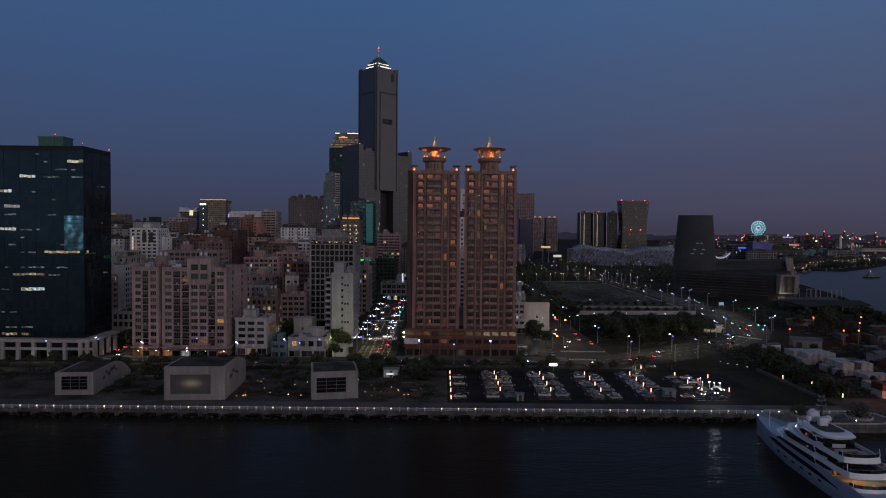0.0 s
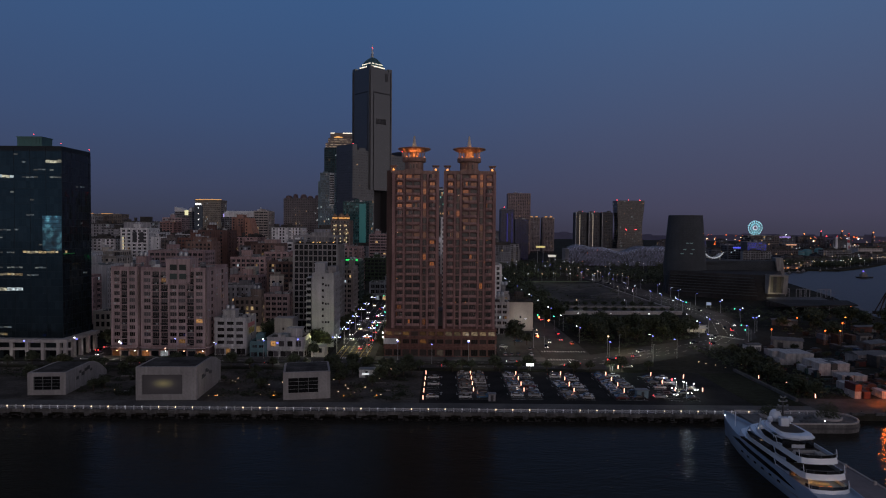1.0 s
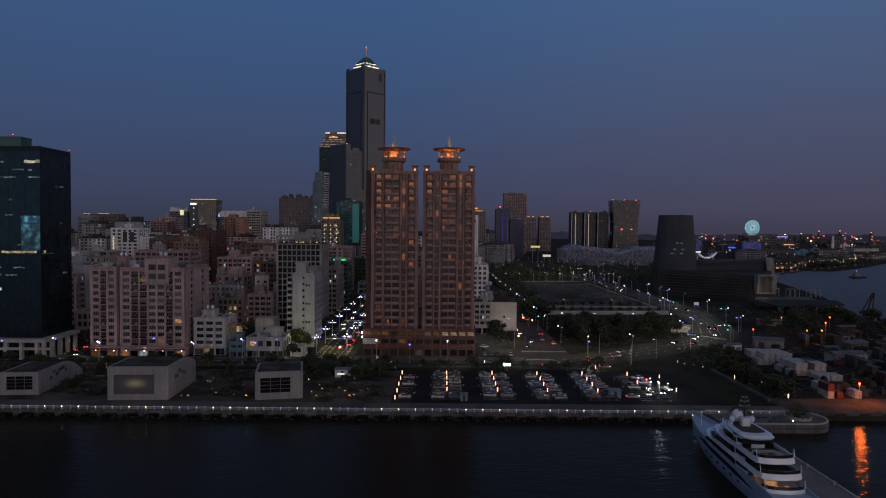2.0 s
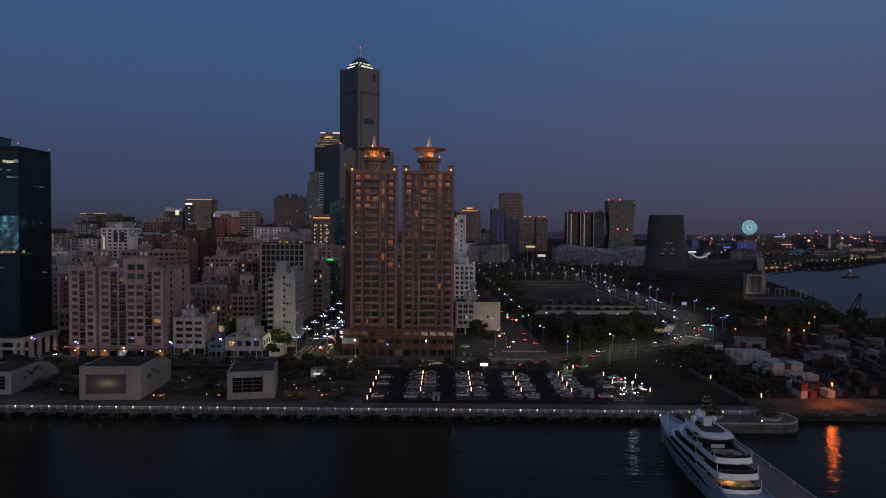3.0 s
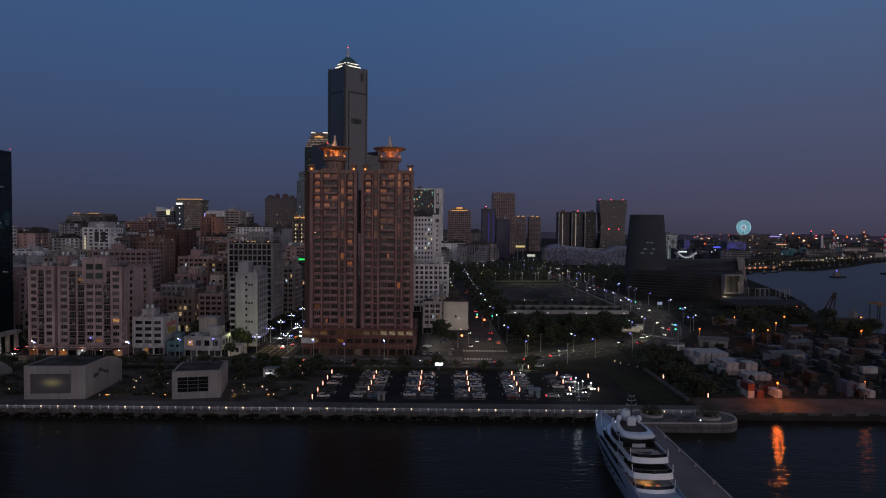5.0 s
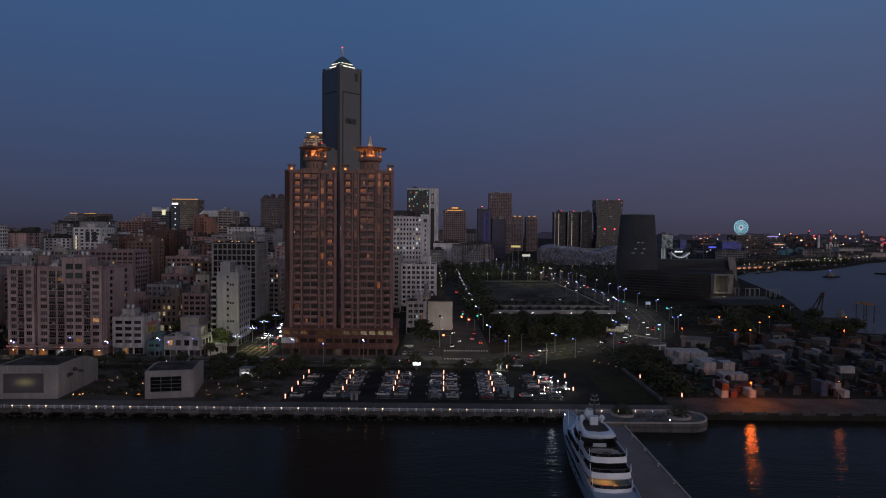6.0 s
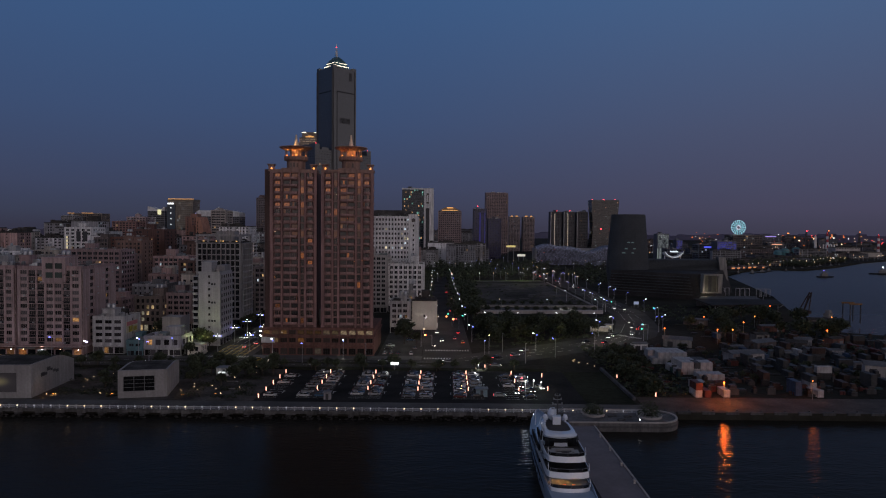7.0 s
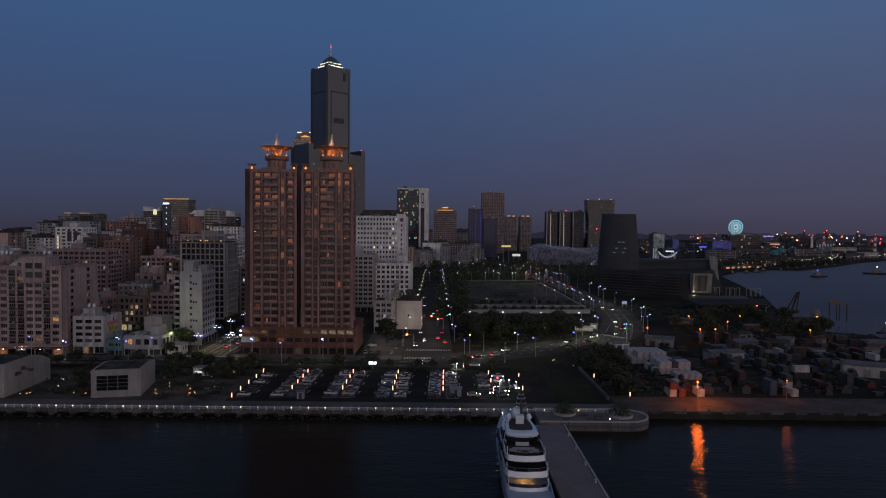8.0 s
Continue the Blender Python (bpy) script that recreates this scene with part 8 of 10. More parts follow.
slab("dock_apron", [(137.2, QUAY + 0.1), (430, QUAY + 0.1), (430, 233), (137.2, 233)], 0.0, 0.06, apron, "worn concrete dock apron", "dock")
s = Shape()
for i in range(36):
    s.box(138 + i * 8, QUAY - 0.5, -0.5, 138 + i * 8 + 4.2, QUAY + 0.4, 0.35)
    s.turn([(0.28, 0), (0.22, 0.4), (0.4, 0.6), (0, 0.7)], 142.2 + i * 8, QUAY + 1.2, 0.06, 8)
tagged(part("dock_edge", s, dark_concrete), "dark worn timber and concrete dock edge", "dock edge", kind="structure")
slab("yard_wall", [(135.4, 228.6), (136.4, 228.6), (136.4, 278.4), (135.4, 278.4)], 0.0, 1.1, dark_concrete, "low concrete wall beside the dock yard", "wall")


def shed(name, label, x, y, w, d, h, wall, roof, rz=0.0):
    ob = thing(name, label, "shed", (x, y, 0), rz)
    part("wall", Shape().box(-w / 2, -d / 2, 0, w / 2, d / 2, h), wall, ob)
    s = Shape()
    k = [(-w / 2 - 0.5, -d / 2 - 0.5, h), (w / 2 + 0.5, -d / 2 - 0.5, h), (w / 2 + 0.5, 0, h + d * 0.16), (-w / 2 - 0.5, 0, h + d * 0.16), (-w / 2 - 0.5, d / 2 + 0.5, h), (w / 2 + 0.5, d / 2 + 0.5, h)]
    s.v += [(a, b, c + 0.01) for a, b, c in k]
    s.f += [(0, 1, 2, 3), (3, 2, 5, 4), (0, 3, 4), (1, 5, 2), (0, 4, 5, 1)]
    s.m = [0] * 5
    part("roof", s, roof, ob)
    n_ = max(2, int(w / 5))
    for i in range(n_):
        u = -w / 2 + (i + 0.5) * w / n_
        part("door", Shape().box(u - 1.3, -d / 2 - 0.08, 0.05, u + 1.3, -d / 2 - 0.004, h * 0.7), grey_metal if i % 2 else frame_dark, ob)
    return ob


tin = surface("tin_roof", (0.14, 0.14, 0.145), 0.6, metal=0.2, var=0.3, big=0.2, fine=2, streak=0.2)
shed("shed", "long pale warehouse shed with a tin roof", 262, 268, 34, 9, 4.6, pale_concrete, tin, -25)
shed("shed", "low grey workshop shed on the dock", 207, 300, 16, 8, 4.2, grey_wall, tin, 10)
shed("shed", "low grey workshop shed on the dock", 190, 338, 14, 8, 4.0, concrete, tin, -20)
shed("shed", "white dock shed with a pale roof", 167, 328, 7, 5, 3.0, white_wall, tin, 8)
for k in range(6):
    shed("shed", "small pale site office with a flat tin roof", 196 + rnd.uniform(0, 110), 258 + rnd.uniform(0, 70), rnd.uniform(6, 10), rnd.uniform(3, 5), 2.8, rnd.choice([concrete, grey_wall, dark_concrete]), tin, rnd.uniform(-12, 12))
shed("shed", "brown dock shed by the water", 300, 330, 20, 9, 4.2, brick_red, tin, 0)
for k in range(14):
    shed("shed", "small dark shed in the dock yard", 222 + rnd.uniform(0, 100), 330 + rnd.uniform(0, 90), rnd.uniform(7, 15), rnd.uniform(5, 8), rnd.uniform(2.8, 4.5), rnd.choice([grey_wall, dark_tile, concrete, brick_red]), rnd.choice([tin, roof_grey]), rnd.uniform(-30, 30))


lamp_amber = glow("lamp_amber", (1.0, 0.28, 0.05), 3.0)
# orange sodium lamps over the dock
for x, y, h, e in ((167, 227.5, 7, 3600), (200.4, 231.5, 6.8, 260)):
    mast_lamp(x, y, h, lamp_orange if e > 1000 else lamp_amber, e, (1.0, 0.20, 0.025), "tall dock lamp with an orange sodium head", 0.36 if e > 1000 else 0.2)
for x, y, h, e in ((296, 454, 8, 700), (226, 394, 8, 900), (213, 343, 8, 600), (221, 343, 8, 0), (240, 372, 8, 600), (262, 405, 7, 0), (186, 346, 8, 300), (310, 405, 7, 0), (275, 350, 7, 500)):
    mast_lamp(x, y, h, lamp_amber if not e else lamp_orange, e, (1.0, 0.34, 0.07), "dock lamp with a small orange head", 0.42)


def work_boat(x, y, rz, L, label, light):
    ob = thing("work_boat", label, "boat", (x, y, WATER), rz)
    out = [(-L / 2, -L * 0.12), (L * 0.25, -L * 0.13), (L / 2, 0), (L * 0.25, L * 0.13), (-L / 2, L * 0.12)]
    part("hull", Shape().prism([(a * 0.92, b * 0.8) for a, b in out], -0.8, L * 0.07, top=out), dark_metal, ob)
    part("deckhouse", Shape().box(-L * 0.3, -L * 0.08, L * 0.07, L * 0.05, L * 0.08, L * 0.2), concrete, ob)
    part("wheelhouse", Shape().box(-L * 0.2, -L * 0.06, L * 0.2, -L * 0.02, L * 0.06, L * 0.29), concrete, ob)
    part("mast", Shape().rod((-L * 0.12, 0, L * 0.29), (-L * 0.12, 0, L * 0.5), 0.15), grey_metal, ob)
    if light:
        part("mast_light", Shape().turn([(0, -0.9), (0.9, 0), (0, 0.9)], -L * 0.12, 0, L * 0.36, 8), light, ob)
    return ob


lamp_violet = glow("lamp_violet", (0.22, 0.14, 1.0), 3.0)
work_boat(591, 892, 10, 26, "small ferry with violet lights on the harbour", lamp_violet)
work_boat(712, 962, 160, 30, "dark tug with a white light on the harbour", lamp_white)
work_boat(322, 520, 95, 24, "work boat moored at the dock", None)
work_boat(352, 400, 20, 18, "work boat moored at the dock", lamp_white)
work_boat(346, 468, 40, 22, "work boat moored at the dock", None)
for k in range(12):
    work_boat(500 + k * 26 + rnd.uniform(-6, 6), 945 + k * 22 + rnd.uniform(-8, 8), rnd.uniform(0, 180), rnd.uniform(9, 17), "pale moored boat along the far quay", None)


def derrick(x, y, rz, h, label):
    ob = thing("derrick", label, "crane", (x, y, 0), rz)
    part("base", Shape().box(-4, -3, 0, 4, 3, 2.2), surface("crane_rust", (0.055, 0.034, 0.026), 0.85), ob)
    s = Shape()
    for a in (-2.5, 2.5):
        s.rod((a, -2, 2.2), (a * 0.4 + h * 0.4, 0, h), 0.4)
        s.rod((a, 2, 2.2), (a * 0.4 + h * 0.4, 0, h), 0.4)
    for k in range(6):
        f = k / 6
        s.rod((-2.5 + f * (h * 0.4 + 1.5), -2 + 2 * f, 2.2 + f * (h - 2.2)), (2.5 + f * (h * 0.4 - 1.5), 2 - 2 * f, 2.2 + (f + 0.12) * (h - 2.2)), 0.22)
    part("jib", s, bpy.data.materials["crane_rust"], ob)
    return ob


derrick(333, 478, 20, 15.5, "rusty lattice derrick on the dock")
gantry_orange = surface("gantry_orange", (0.30, 0.15, 0.05), 0.7, var=0.3)
ob = thing("gantry_frame", "open steel gantry frame on the dock", "gantry", (340.5, 434, 0))
for x in (-3.4, 3.4):
    for y in (-4, 4):
        part("leg", Shape().box(x - 0.25, y - 0.25, 0, x + 0.25, y + 0.25, 12), dark_metal, ob)
part("top_beam", Shape().box(-4.2, -4.5, 12, 4.2, -3.7, 13).box(-4.2, 3.7, 12, 4.2, 4.5, 13), gantry_orange, ob)

# -- the dark tapering tower and the long terminal hall beside it --
louvre = surface("dark_louvre", (0.062, 0.070, 0.080), 0.7, metal=0.0, var=0.2, big=0.05, fine=0.6, spec=0.25)
hall_dark = surface("hall_cladding", (0.048, 0.046, 0.046), 0.8, var=0.35, big=0.05, fine=0.5, spec=0.1)
ob = thing("terminal_tower", "dark tapering round-cornered tower clad in louvres", "office tower", (247.5, 638, 0))
s = Shape()
prof = []
for j in range(34):
    z0, z1 = j * 2.22, j * 2.22 + 1.95
    r0 = 21.8 - 5.6 * (z0 / 75) ** 1.25 - 4.5 * max(0, 1 - z0 / 26) ** 1.5
    prof += [(r0, z0), (r0 - 0.1, z1), (r0 - 0.5, z1 + 0.02), (r0 - 0.5, z1 + 0.25)]
s.turn(prof + [(15.6, 75.4), (0, 75.5)], 0, 0, 0, 32, sy=0.85)
part("louvre_shell", s, louvre, ob, smooth=False)
w = Shape()
r_ = random.Random(3)
for z in (21, 38, 42, 48):
    for k in range(3 if z > 21 else 5):
        a = radians(-100 + r_.uniform(-16, 16))
        r0 = 21.8 - 5.6 * (z / 75) ** 1.25
        w.box(r0 * math.cos(a) - 1.2, 0.85 * r0 * math.sin(a) - 0.35, z, r0 * math.cos(a) + 1.2, 0.85 * r0 * math.sin(a) + 0.2, z + 0.9)
part("lit_window", w, glow("dim_office", (0.5, 0.85, 0.8), 0.018), ob)
ob = thing("terminal_hall", "long dark angular terminal hall with a pale portal", "terminal", (0, 0, 0))
part("hall", Shape().prism([(222, 610), (290, 562), (306, 566), (352, 640), (352, 668), (236, 668)], 0.0, 22, top=[(226, 616), (289, 570), (302, 574), (346, 644), (346, 664), (240, 664)]), hall_dark, ob)
s = Shape()
for k in range(9):
    s.prism([(232 + k * 0.6, 638), (340, 638), (346, 650), (240, 664)], 22.0 + k * 1.1, 22.75 + k * 1.1, top=[(232 + k * 0.6, 638.3), (341, 638.3), (346, 650), (240, 664)])
part("louvre_storey", s, louvre, ob, "dark louvred upper storey")
part("tip", Shape().prism([(338.2, 634), (345, 634), (349, 652), (343, 654)], 12, 34.5, top=[(335, 634), (342, 634), (347, 652), (341, 654)]), concrete, ob, "pale concrete fin")
s = Shape()
for a, b, z0, z1 in ((290.0, 291.4, 6.5, 23), (302.6, 306.4, 6.5, 23), (291.41, 302.59, 21.6, 23), (291.41, 302.59, 6.5, 7.6)):
    # the frame leans outwards as it rises
    s.prism([(a, 558.6 - z0 * 0.12), (b, 558.6 - z0 * 0.12), (b, 563), (a, 563)], z0, z1, top=[(a, 558.6 - z1 * 0.12), (b, 558.6 - z1 * 0.12), (b, 563), (a, 563)])
part("portal", s, concrete, ob, "pale concrete portal frame")

part("portal_back", Shape().box(291.42, 560.6, 7.61, 302.58, 561.5, 21.59), surface("portal_wall", (0.10, 0.10, 0.085), 0.6), ob)
part("portal_slot", Shape().box(295.6, 560.2, 7.61, 298.4, 560.55, 21.59), dark_metal, ob, "dark slot in the portal wall")
for k in range(7):
    z = 4 + k * 2.5
    a = z / 22
    part("wall_louvre", Shape().prism([(222 + 4 * a - 0.8, 610 + 6 * a - 1), (286 - 2 * a - 2, 562 + 8 * a - 1.2), (286 - 2 * a - 2, 562 + 8 * a), (222 + 4 * a, 610 + 6 * a)], z, z + 0.6), louvre, ob)
part("terrace", Shape().prism([(270, 520), (322, 512), (336, 560), (288, 556)], 0.0, 4.2), dark_concrete, ob)
part("canopy", Shape().prism([(262, 470), (318, 480), (330, 512), (266, 516)], 5.6, 6.4), hall_dark, ob, "dark flat canopy")
for k in range(6):
    part("canopy_post", Shape().rod((266 + k * 10, 474 + k * 1.6, 0), (266 + k * 10, 474 + k * 1.6, 5.6), 0.3), grey_metal, ob)
    part("canopy_brace", Shape().rod((266 + k * 10, 474 + k * 1.6, 3.2), (271 + k * 10, 475 + k * 1.6, 5.6), 0.2), grey_metal, ob)
la = bpy.data.lights.new("portal_light", "POINT")
la.energy, la.color, la.shadow_soft_size = 45, (1.0, 0.9, 0.6), 0.6
lo = new("portal_light", la)
lo.parent = ob
lo.location = (296, 558.0, 10)
la = bpy.data.lights.new("terrace_light", "POINT")
la.energy, la.color, la.shadow_soft_size = 1200, (1.0, 0.75, 0.45), 0.6
lo = new("terrace_light", la)
lo.parent = ob
lo.location = (290, 554, 6)
for k in range(9):
    s = thing("white_frame", "open white steel frame on the quay", "frame", (322 + (k % 3) * 4.6 + (k // 3) * 17, 604 - (k // 3) * 4, 0), group="quay frames")
    for a in (-1.7, 1.7):
        part("leg", Shape().box(a - 0.2, -0.2, 0, a + 0.2, 0.2, 7), grey_wall, s)
    part("beam", Shape().box(-1.9, -0.2, 7, 1.9, 0.2, 7.5), grey_wall, s)

# -- the exhibition hall: a long wavy shell of lit triangular panels --
shell_mat = surface("shell_panel", (0.17, 0.18, 0.24), 0.5, var=0.1, big=0.05, fine=0.4, per=0.6)
shell_dark = surface("shell_gap", (0.05, 0.05, 0.07), 0.7, var=0.2)
shell_glow = glow("shell_node", (0.62, 0.66, 1.0), 0.6)
ob = thing("exhibition_hall", "long white exhibition hall with a wavy triangulated shell", "exhibition hall", (0, 0, 0))


def shell_point(u, v):
    """u along 0..1, v from the ground up over the roof 0..1."""
    x = 224 + 172 * u
    top = 30 + 4.5 * math.sin(u * 9.5) + 2 * math.sin(u * 21)
    bulge = 1 - 0.5 * (2 * u - 1) ** 6
    a = v * math.pi * 0.62
    return (x, 1108 - 12 * bulge * math.sin(a * 1.25) + 60 * max(0, v - 0.5) ** 1.1, top * min(1.0, math.sin(min(a, math.pi / 2)) ** 0.8))


s, nodes_ = Shape(), Shape()
NU, NV = 60, 11
for i in range(NU):
    for j in range(NV):
        a, b_, c, d_ = shell_point(i / NU, j / NV), shell_point((i + 1) / NU, j / NV), shell_point((i + 1) / NU, (j + 1) / NV), shell_point(i / NU, (j + 1) / NV)
        for tri in (((a, b_, c), (a, c, d_)) if (i + j) % 2 else ((a, b_, d_), (b_, c, d_))):
            ctr = sum((Vector(p) for p in tri), Vector()) / 3
            s.face([ctr + (Vector(p) - ctr) * 0.86 + Vector((0, -0.5, 0.05)) for p in tri])
        if j < 8 and (i + j) % 2:
            nodes_.box(a[0] - 0.34, a[1] - 1.3, a[2] - 0.3, a[0] + 0.34, a[1] - 0.7, a[2] + 0.3)
tagged(part("shell_panelling", s, shell_mat, ob, "white triangular shell panels"), kind="stuff")
tagged(part("shell_lighting", nodes_, shell_glow, ob, "small cold white shell lights"), kind="stuff")
core = Shape()
for i in range(NU):
    for j in range(NV):
        a, b_, c, d_ = shell_point(i / NU, j / NV), shell_point((i + 1) / NU, j / NV), shell_point((i + 1) / NU, (j + 1) / NV), shell_point(i / NU, (j + 1) / NV)
        core.face([a, b_, c, d_])
part("shell_core", core, shell_dark, ob)
part("back_hall", Shape().box(226, 1150, 0, 394, 1180, 27), grey_wall, ob)

harbour_walls = [wall_paint("harbour_" + n, c, per=0.3) for n, c in (("slate", (0.145, 0.155, 0.185)), ("brown", (0.16, 0.135, 0.14)), ("pale", (0.28, 0.285, 0.30)))]

# -- the far mall with its big wheel --
mall = block("mall", "dark far shopping mall with a few lights", 909, 993, 1900, 1960, 47, dark_tile, floor=5, bay=7, seed=60, tanks=0, sides="FL")
blue_glass = panes("blue_floor_glass", (0.02, 0.02, 0.05), lit=0.75, warm=(0.05, 0.08, 0.8), cool=(0.08, 0.11, 1.0), strength=0.4, cool_share=0.3)
block("office_block", "far office block with blue-lit floors", 553, 588, 1160, 1185, 41, harbour_walls[0], floor=3.8, bay=3.6, pier=0.4, sill=0.8, base=23, seed=68, tanks=0, sides="F", glass=blue_glass)
block("office_block", "plain grey office wing with dark windows", 540, 590, 1148, 1158, 25, harbour_walls[2], floor=3.8, bay=4.5, seed=76, tanks=0, sides="F", simple=True, glass=glass_shore)
block("office_block", "slim far office block with blue-lit floors", 587, 601, 1460, 1480, 38, harbour_walls[0], floor=3.8, bay=3.6, pier=0.4, sill=0.8, base=14, seed=72, tanks=0, sides="F", glass=blue_glass)
block("office_block", "far office block with rows of cold lit windows", 505, 529, 1340, 1365, 52, harbour_walls[0], floor=4.2, bay=3.4, pier=0.9, sill=1.2, base=24, seed=73, tanks=0, sides="F",
      glass=panes("cold_office_glass", (0.03, 0.035, 0.04), lit=0.9, warm=(0.7, 0.85, 0.8), cool=(0.8, 0.9, 0.95), strength=0.3))
wheel = thing("ferris_wheel", "large ferris wheel with glowing pale cyan spokes on the mall roof", "ferris wheel", (946, 1950, 45))
rim = Shape()
for r, mi in ((20.5, 0), (14, 1), (5.5, 2)):
    for k in range(36):
        a, b_ = 2 * math.pi * k / 36, 2 * math.pi * (k + 1) / 36
        rim.rod((r * math.cos(a), 0, 26 + r * math.sin(a)), (r * math.cos(b_), 0, 26 + r * math.sin(b_)), 0.45 if mi < 2 else 0.7, 5, mi)
part("rim", rim, [glow("wheel_cyan", (0.42, 0.86, 1.0), 0.95), glow("wheel_teal", (0.32, 0.80, 0.92), 0.9), glow("wheel_pink", (1.0, 0.72, 0.85), 1.1)], wheel)
for k in range(18):
    a = 2 * math.pi * k / 18
    part("spoke", Shape().rod((5.5 * math.cos(a), 0, 26 + 5.5 * math.sin(a)), (20.5 * math.cos(a), 0, 26 + 20.5 * math.sin(a)), 0.6, 5), bpy.data.materials["wheel_teal"], wheel)
    part("gondola", Shape().turn([(0, -1.4), (1.3, -0.8), (1.4, 0.6), (0, 1.4)], 20.8 * math.cos(a), 0, 26 + 20.8 * math.sin(a), 8), bpy.data.materials["wheel_cyan"], wheel)
for sx in (-9, 9):
    part("support", Shape().rod((sx, 3, 0), (0, 3, 26), 0.9), grey_metal, wheel)

# -- low town along the far shore --
far_words = ["dark harbour building with a few lights", "dim harbour warehouse on the far shore", "brown harbour office block far off"]
for i in range(90):
    a = rnd.uniform(0.0, 1.0)
    y = 960 + 1500 * a ** 1.3 + rnd.uniform(0, 260)
    x = rnd.uniform(0.33, 0.92) * y
    # keep to the land side of the far shore
    if y < 1284 and x > 520 + (y - 985) * 1.1 - 30:
        continue
    if y >= 1284 and x > 849 + (y - 1284) * 1.45 - 40:
        continue
    if x < 480 and y < 1200 or (x - 946) ** 2 + (y - 1930) ** 2 < 150 ** 2 or (360 < x < 450 and y < 1480):
        continue
    w, d, h = rnd.uniform(28, 75), rnd.uniform(20, 40), rnd.choice([8, 10, 12, 16, 20, 26, 34])
    if rnd.random() < 0.12:
        h += 22
    # low sheds near the water
    h = min(h, 11 if y < 1350 else 22 if y < 1600 else 60)
    block("harbour_building", rnd.choice(far_words), x, x + w, y, y + d, h, harbour_walls[rnd.choice([0, 0, 0, 1, 2])], floor=3.6, bay=rnd.uniform(4, 6), seed=i, tanks=0, sides="FL", group="far shore buildings", simple=True,
          glass=glass_shore)
for x0, x1, y, h, band in ((536, 584, 1200, 34, "blue"), (502, 530, 1270, 23, "white"), (1155, 1224, 2240, 46, "violet"), (1160, 1222, 2200, 20, "warm")):
    s = block("office_block", "far office block with a glowing sign band", x0, x1, y, y + 30, h, harbour_walls[0], floor=3.6, bay=4.5, seed=int(x0), tanks=0, sides="FL", glass=glass_shore)
    if band:
        c = {"blue": (0.12, 0.14, 1.0), "white": (0.8, 0.9, 1.0), "violet": (0.5, 0.35, 1.0), "warm": (1.0, 0.5, 0.3)}[band]
        part("sign_band", Shape().box(-(x1 - x0) * 0.3, -15.9, h - 5.4, (x1 - x0) * 0.25, -15.4, h - 2.6), glow("band_" + band + str(h), c, 0.8), s, "glowing sign band")
# the power works on the far shore: striped chimneys, flues, tanks and a long pale hall
stripe_red = surface("chimney_red", (0.42, 0.07, 0.08), 0.7)
for x, h, banded in ((955, 49, False), (983.5, 56, True), (1106, 52, True)):
    s = thing("chimney", "tall chimney of a far works with red bands" if banded else "tall pale chimney of a far works", "chimney", (x, 1560, 0), group="works chimneys")
    for k in range(8):
        part("shaft", Shape().turn([(3.4 - k * 0.14, k * h / 8), (3.26 - k * 0.14, (k + 1) * h / 8)], seg=14), stripe_red if banded and k % 2 else white_wall, s, "red painted band" if banded and k % 2 else "", smooth=True)
    part("cap", Shape().turn([(2.5, h), (2.5, h + 0.8), (0, h + 0.8)], seg=14), dark_metal, s)
    part("warning_light", Shape().turn([(0, h + 0.8), (0.9, h + 1.7), (0, h + 2.6)], 0, -1, 0, 8), lamp_red, s)
for k in range(6):
    s = thing("flue", "short white flue of a far works", "chimney", (966 + k * 6.4, 1545, 0), group="works flues")
    part("shaft", Shape().turn([(1.9, 0), (1.5, 29), (1.7, 29.2), (1.7, 30), (0, 30)], seg=10), white_wall, s, smooth=True)
teal_tank = surface("teal_tank", (0.10, 0.25, 0.27), 0.6, var=0.2)
for k, (x, r, h) in enumerate(((830, 9, 17), (850, 10, 21), (872, 9.5, 24), (899, 9, 19), (921, 10, 17))):
    s = thing("storage_tank", "round teal storage tank with a domed top", "storage tank", (x, 1490 + 9 * (k % 2), 0), group="storage tanks")
    part("shell", Shape().turn([(r, 0), (r, h * 0.78), (r * 0.8, h * 0.92), (r * 0.4, h * 0.99), (0, h)], seg=18), teal_tank, s, smooth=True)
    part("rim_rail", Shape().turn([(r + 0.3, h * 0.76), (r + 0.3, h * 0.79)], seg=18), grey_metal, s)
block("works_hall", "long pale works hall on the far shore", 962, 1018, 1490, 1520, 24, pale_concrete, floor=7, bay=6, pier=2.5, sill=4, seed=74, tanks=0, sides="F", simple=True, glass=glass_shore)
block("works_hall", "low pale works hall on the far shore", 1018.5, 1075, 1500, 1520, 13, pale_concrete, floor=5, bay=6, pier=2.5, sill=3, seed=75, tanks=0, sides="F", simple=True, glass=glass_shore)
# lit eating houses with awnings by the water
awning_light = glow("awning_light", (1.0, 0.36, 0.12), 0.8)
for k in range(6):
    s = thing("waterside_shop", "low waterside eating house with an orange-lit front", "shop", (520 + k * 12.5, 1018 + k * 8.5 - max(0, k - 4) * 12, 0), 35, group="waterside shops")
    part("walls", Shape().box(-5, 0, 0, 5, 8, 4.2).prism(rect(-5.6, -0.6, 5.6, 8.6), 4.2, 5.6, top=rect(-3, 3, 3, 5)), harbour_walls[1], s)
    part("lit_front", Shape().box(-4.4, -0.12, 0.8, 4.4 - 1.5 * (k % 3), -0.01, 2.6), awning_light, s, "glowing orange front")
    part("awning", Shape().prism(rect(-5, -3.0, 5, -0.2), 3.0, 3.2), white_wall, s)
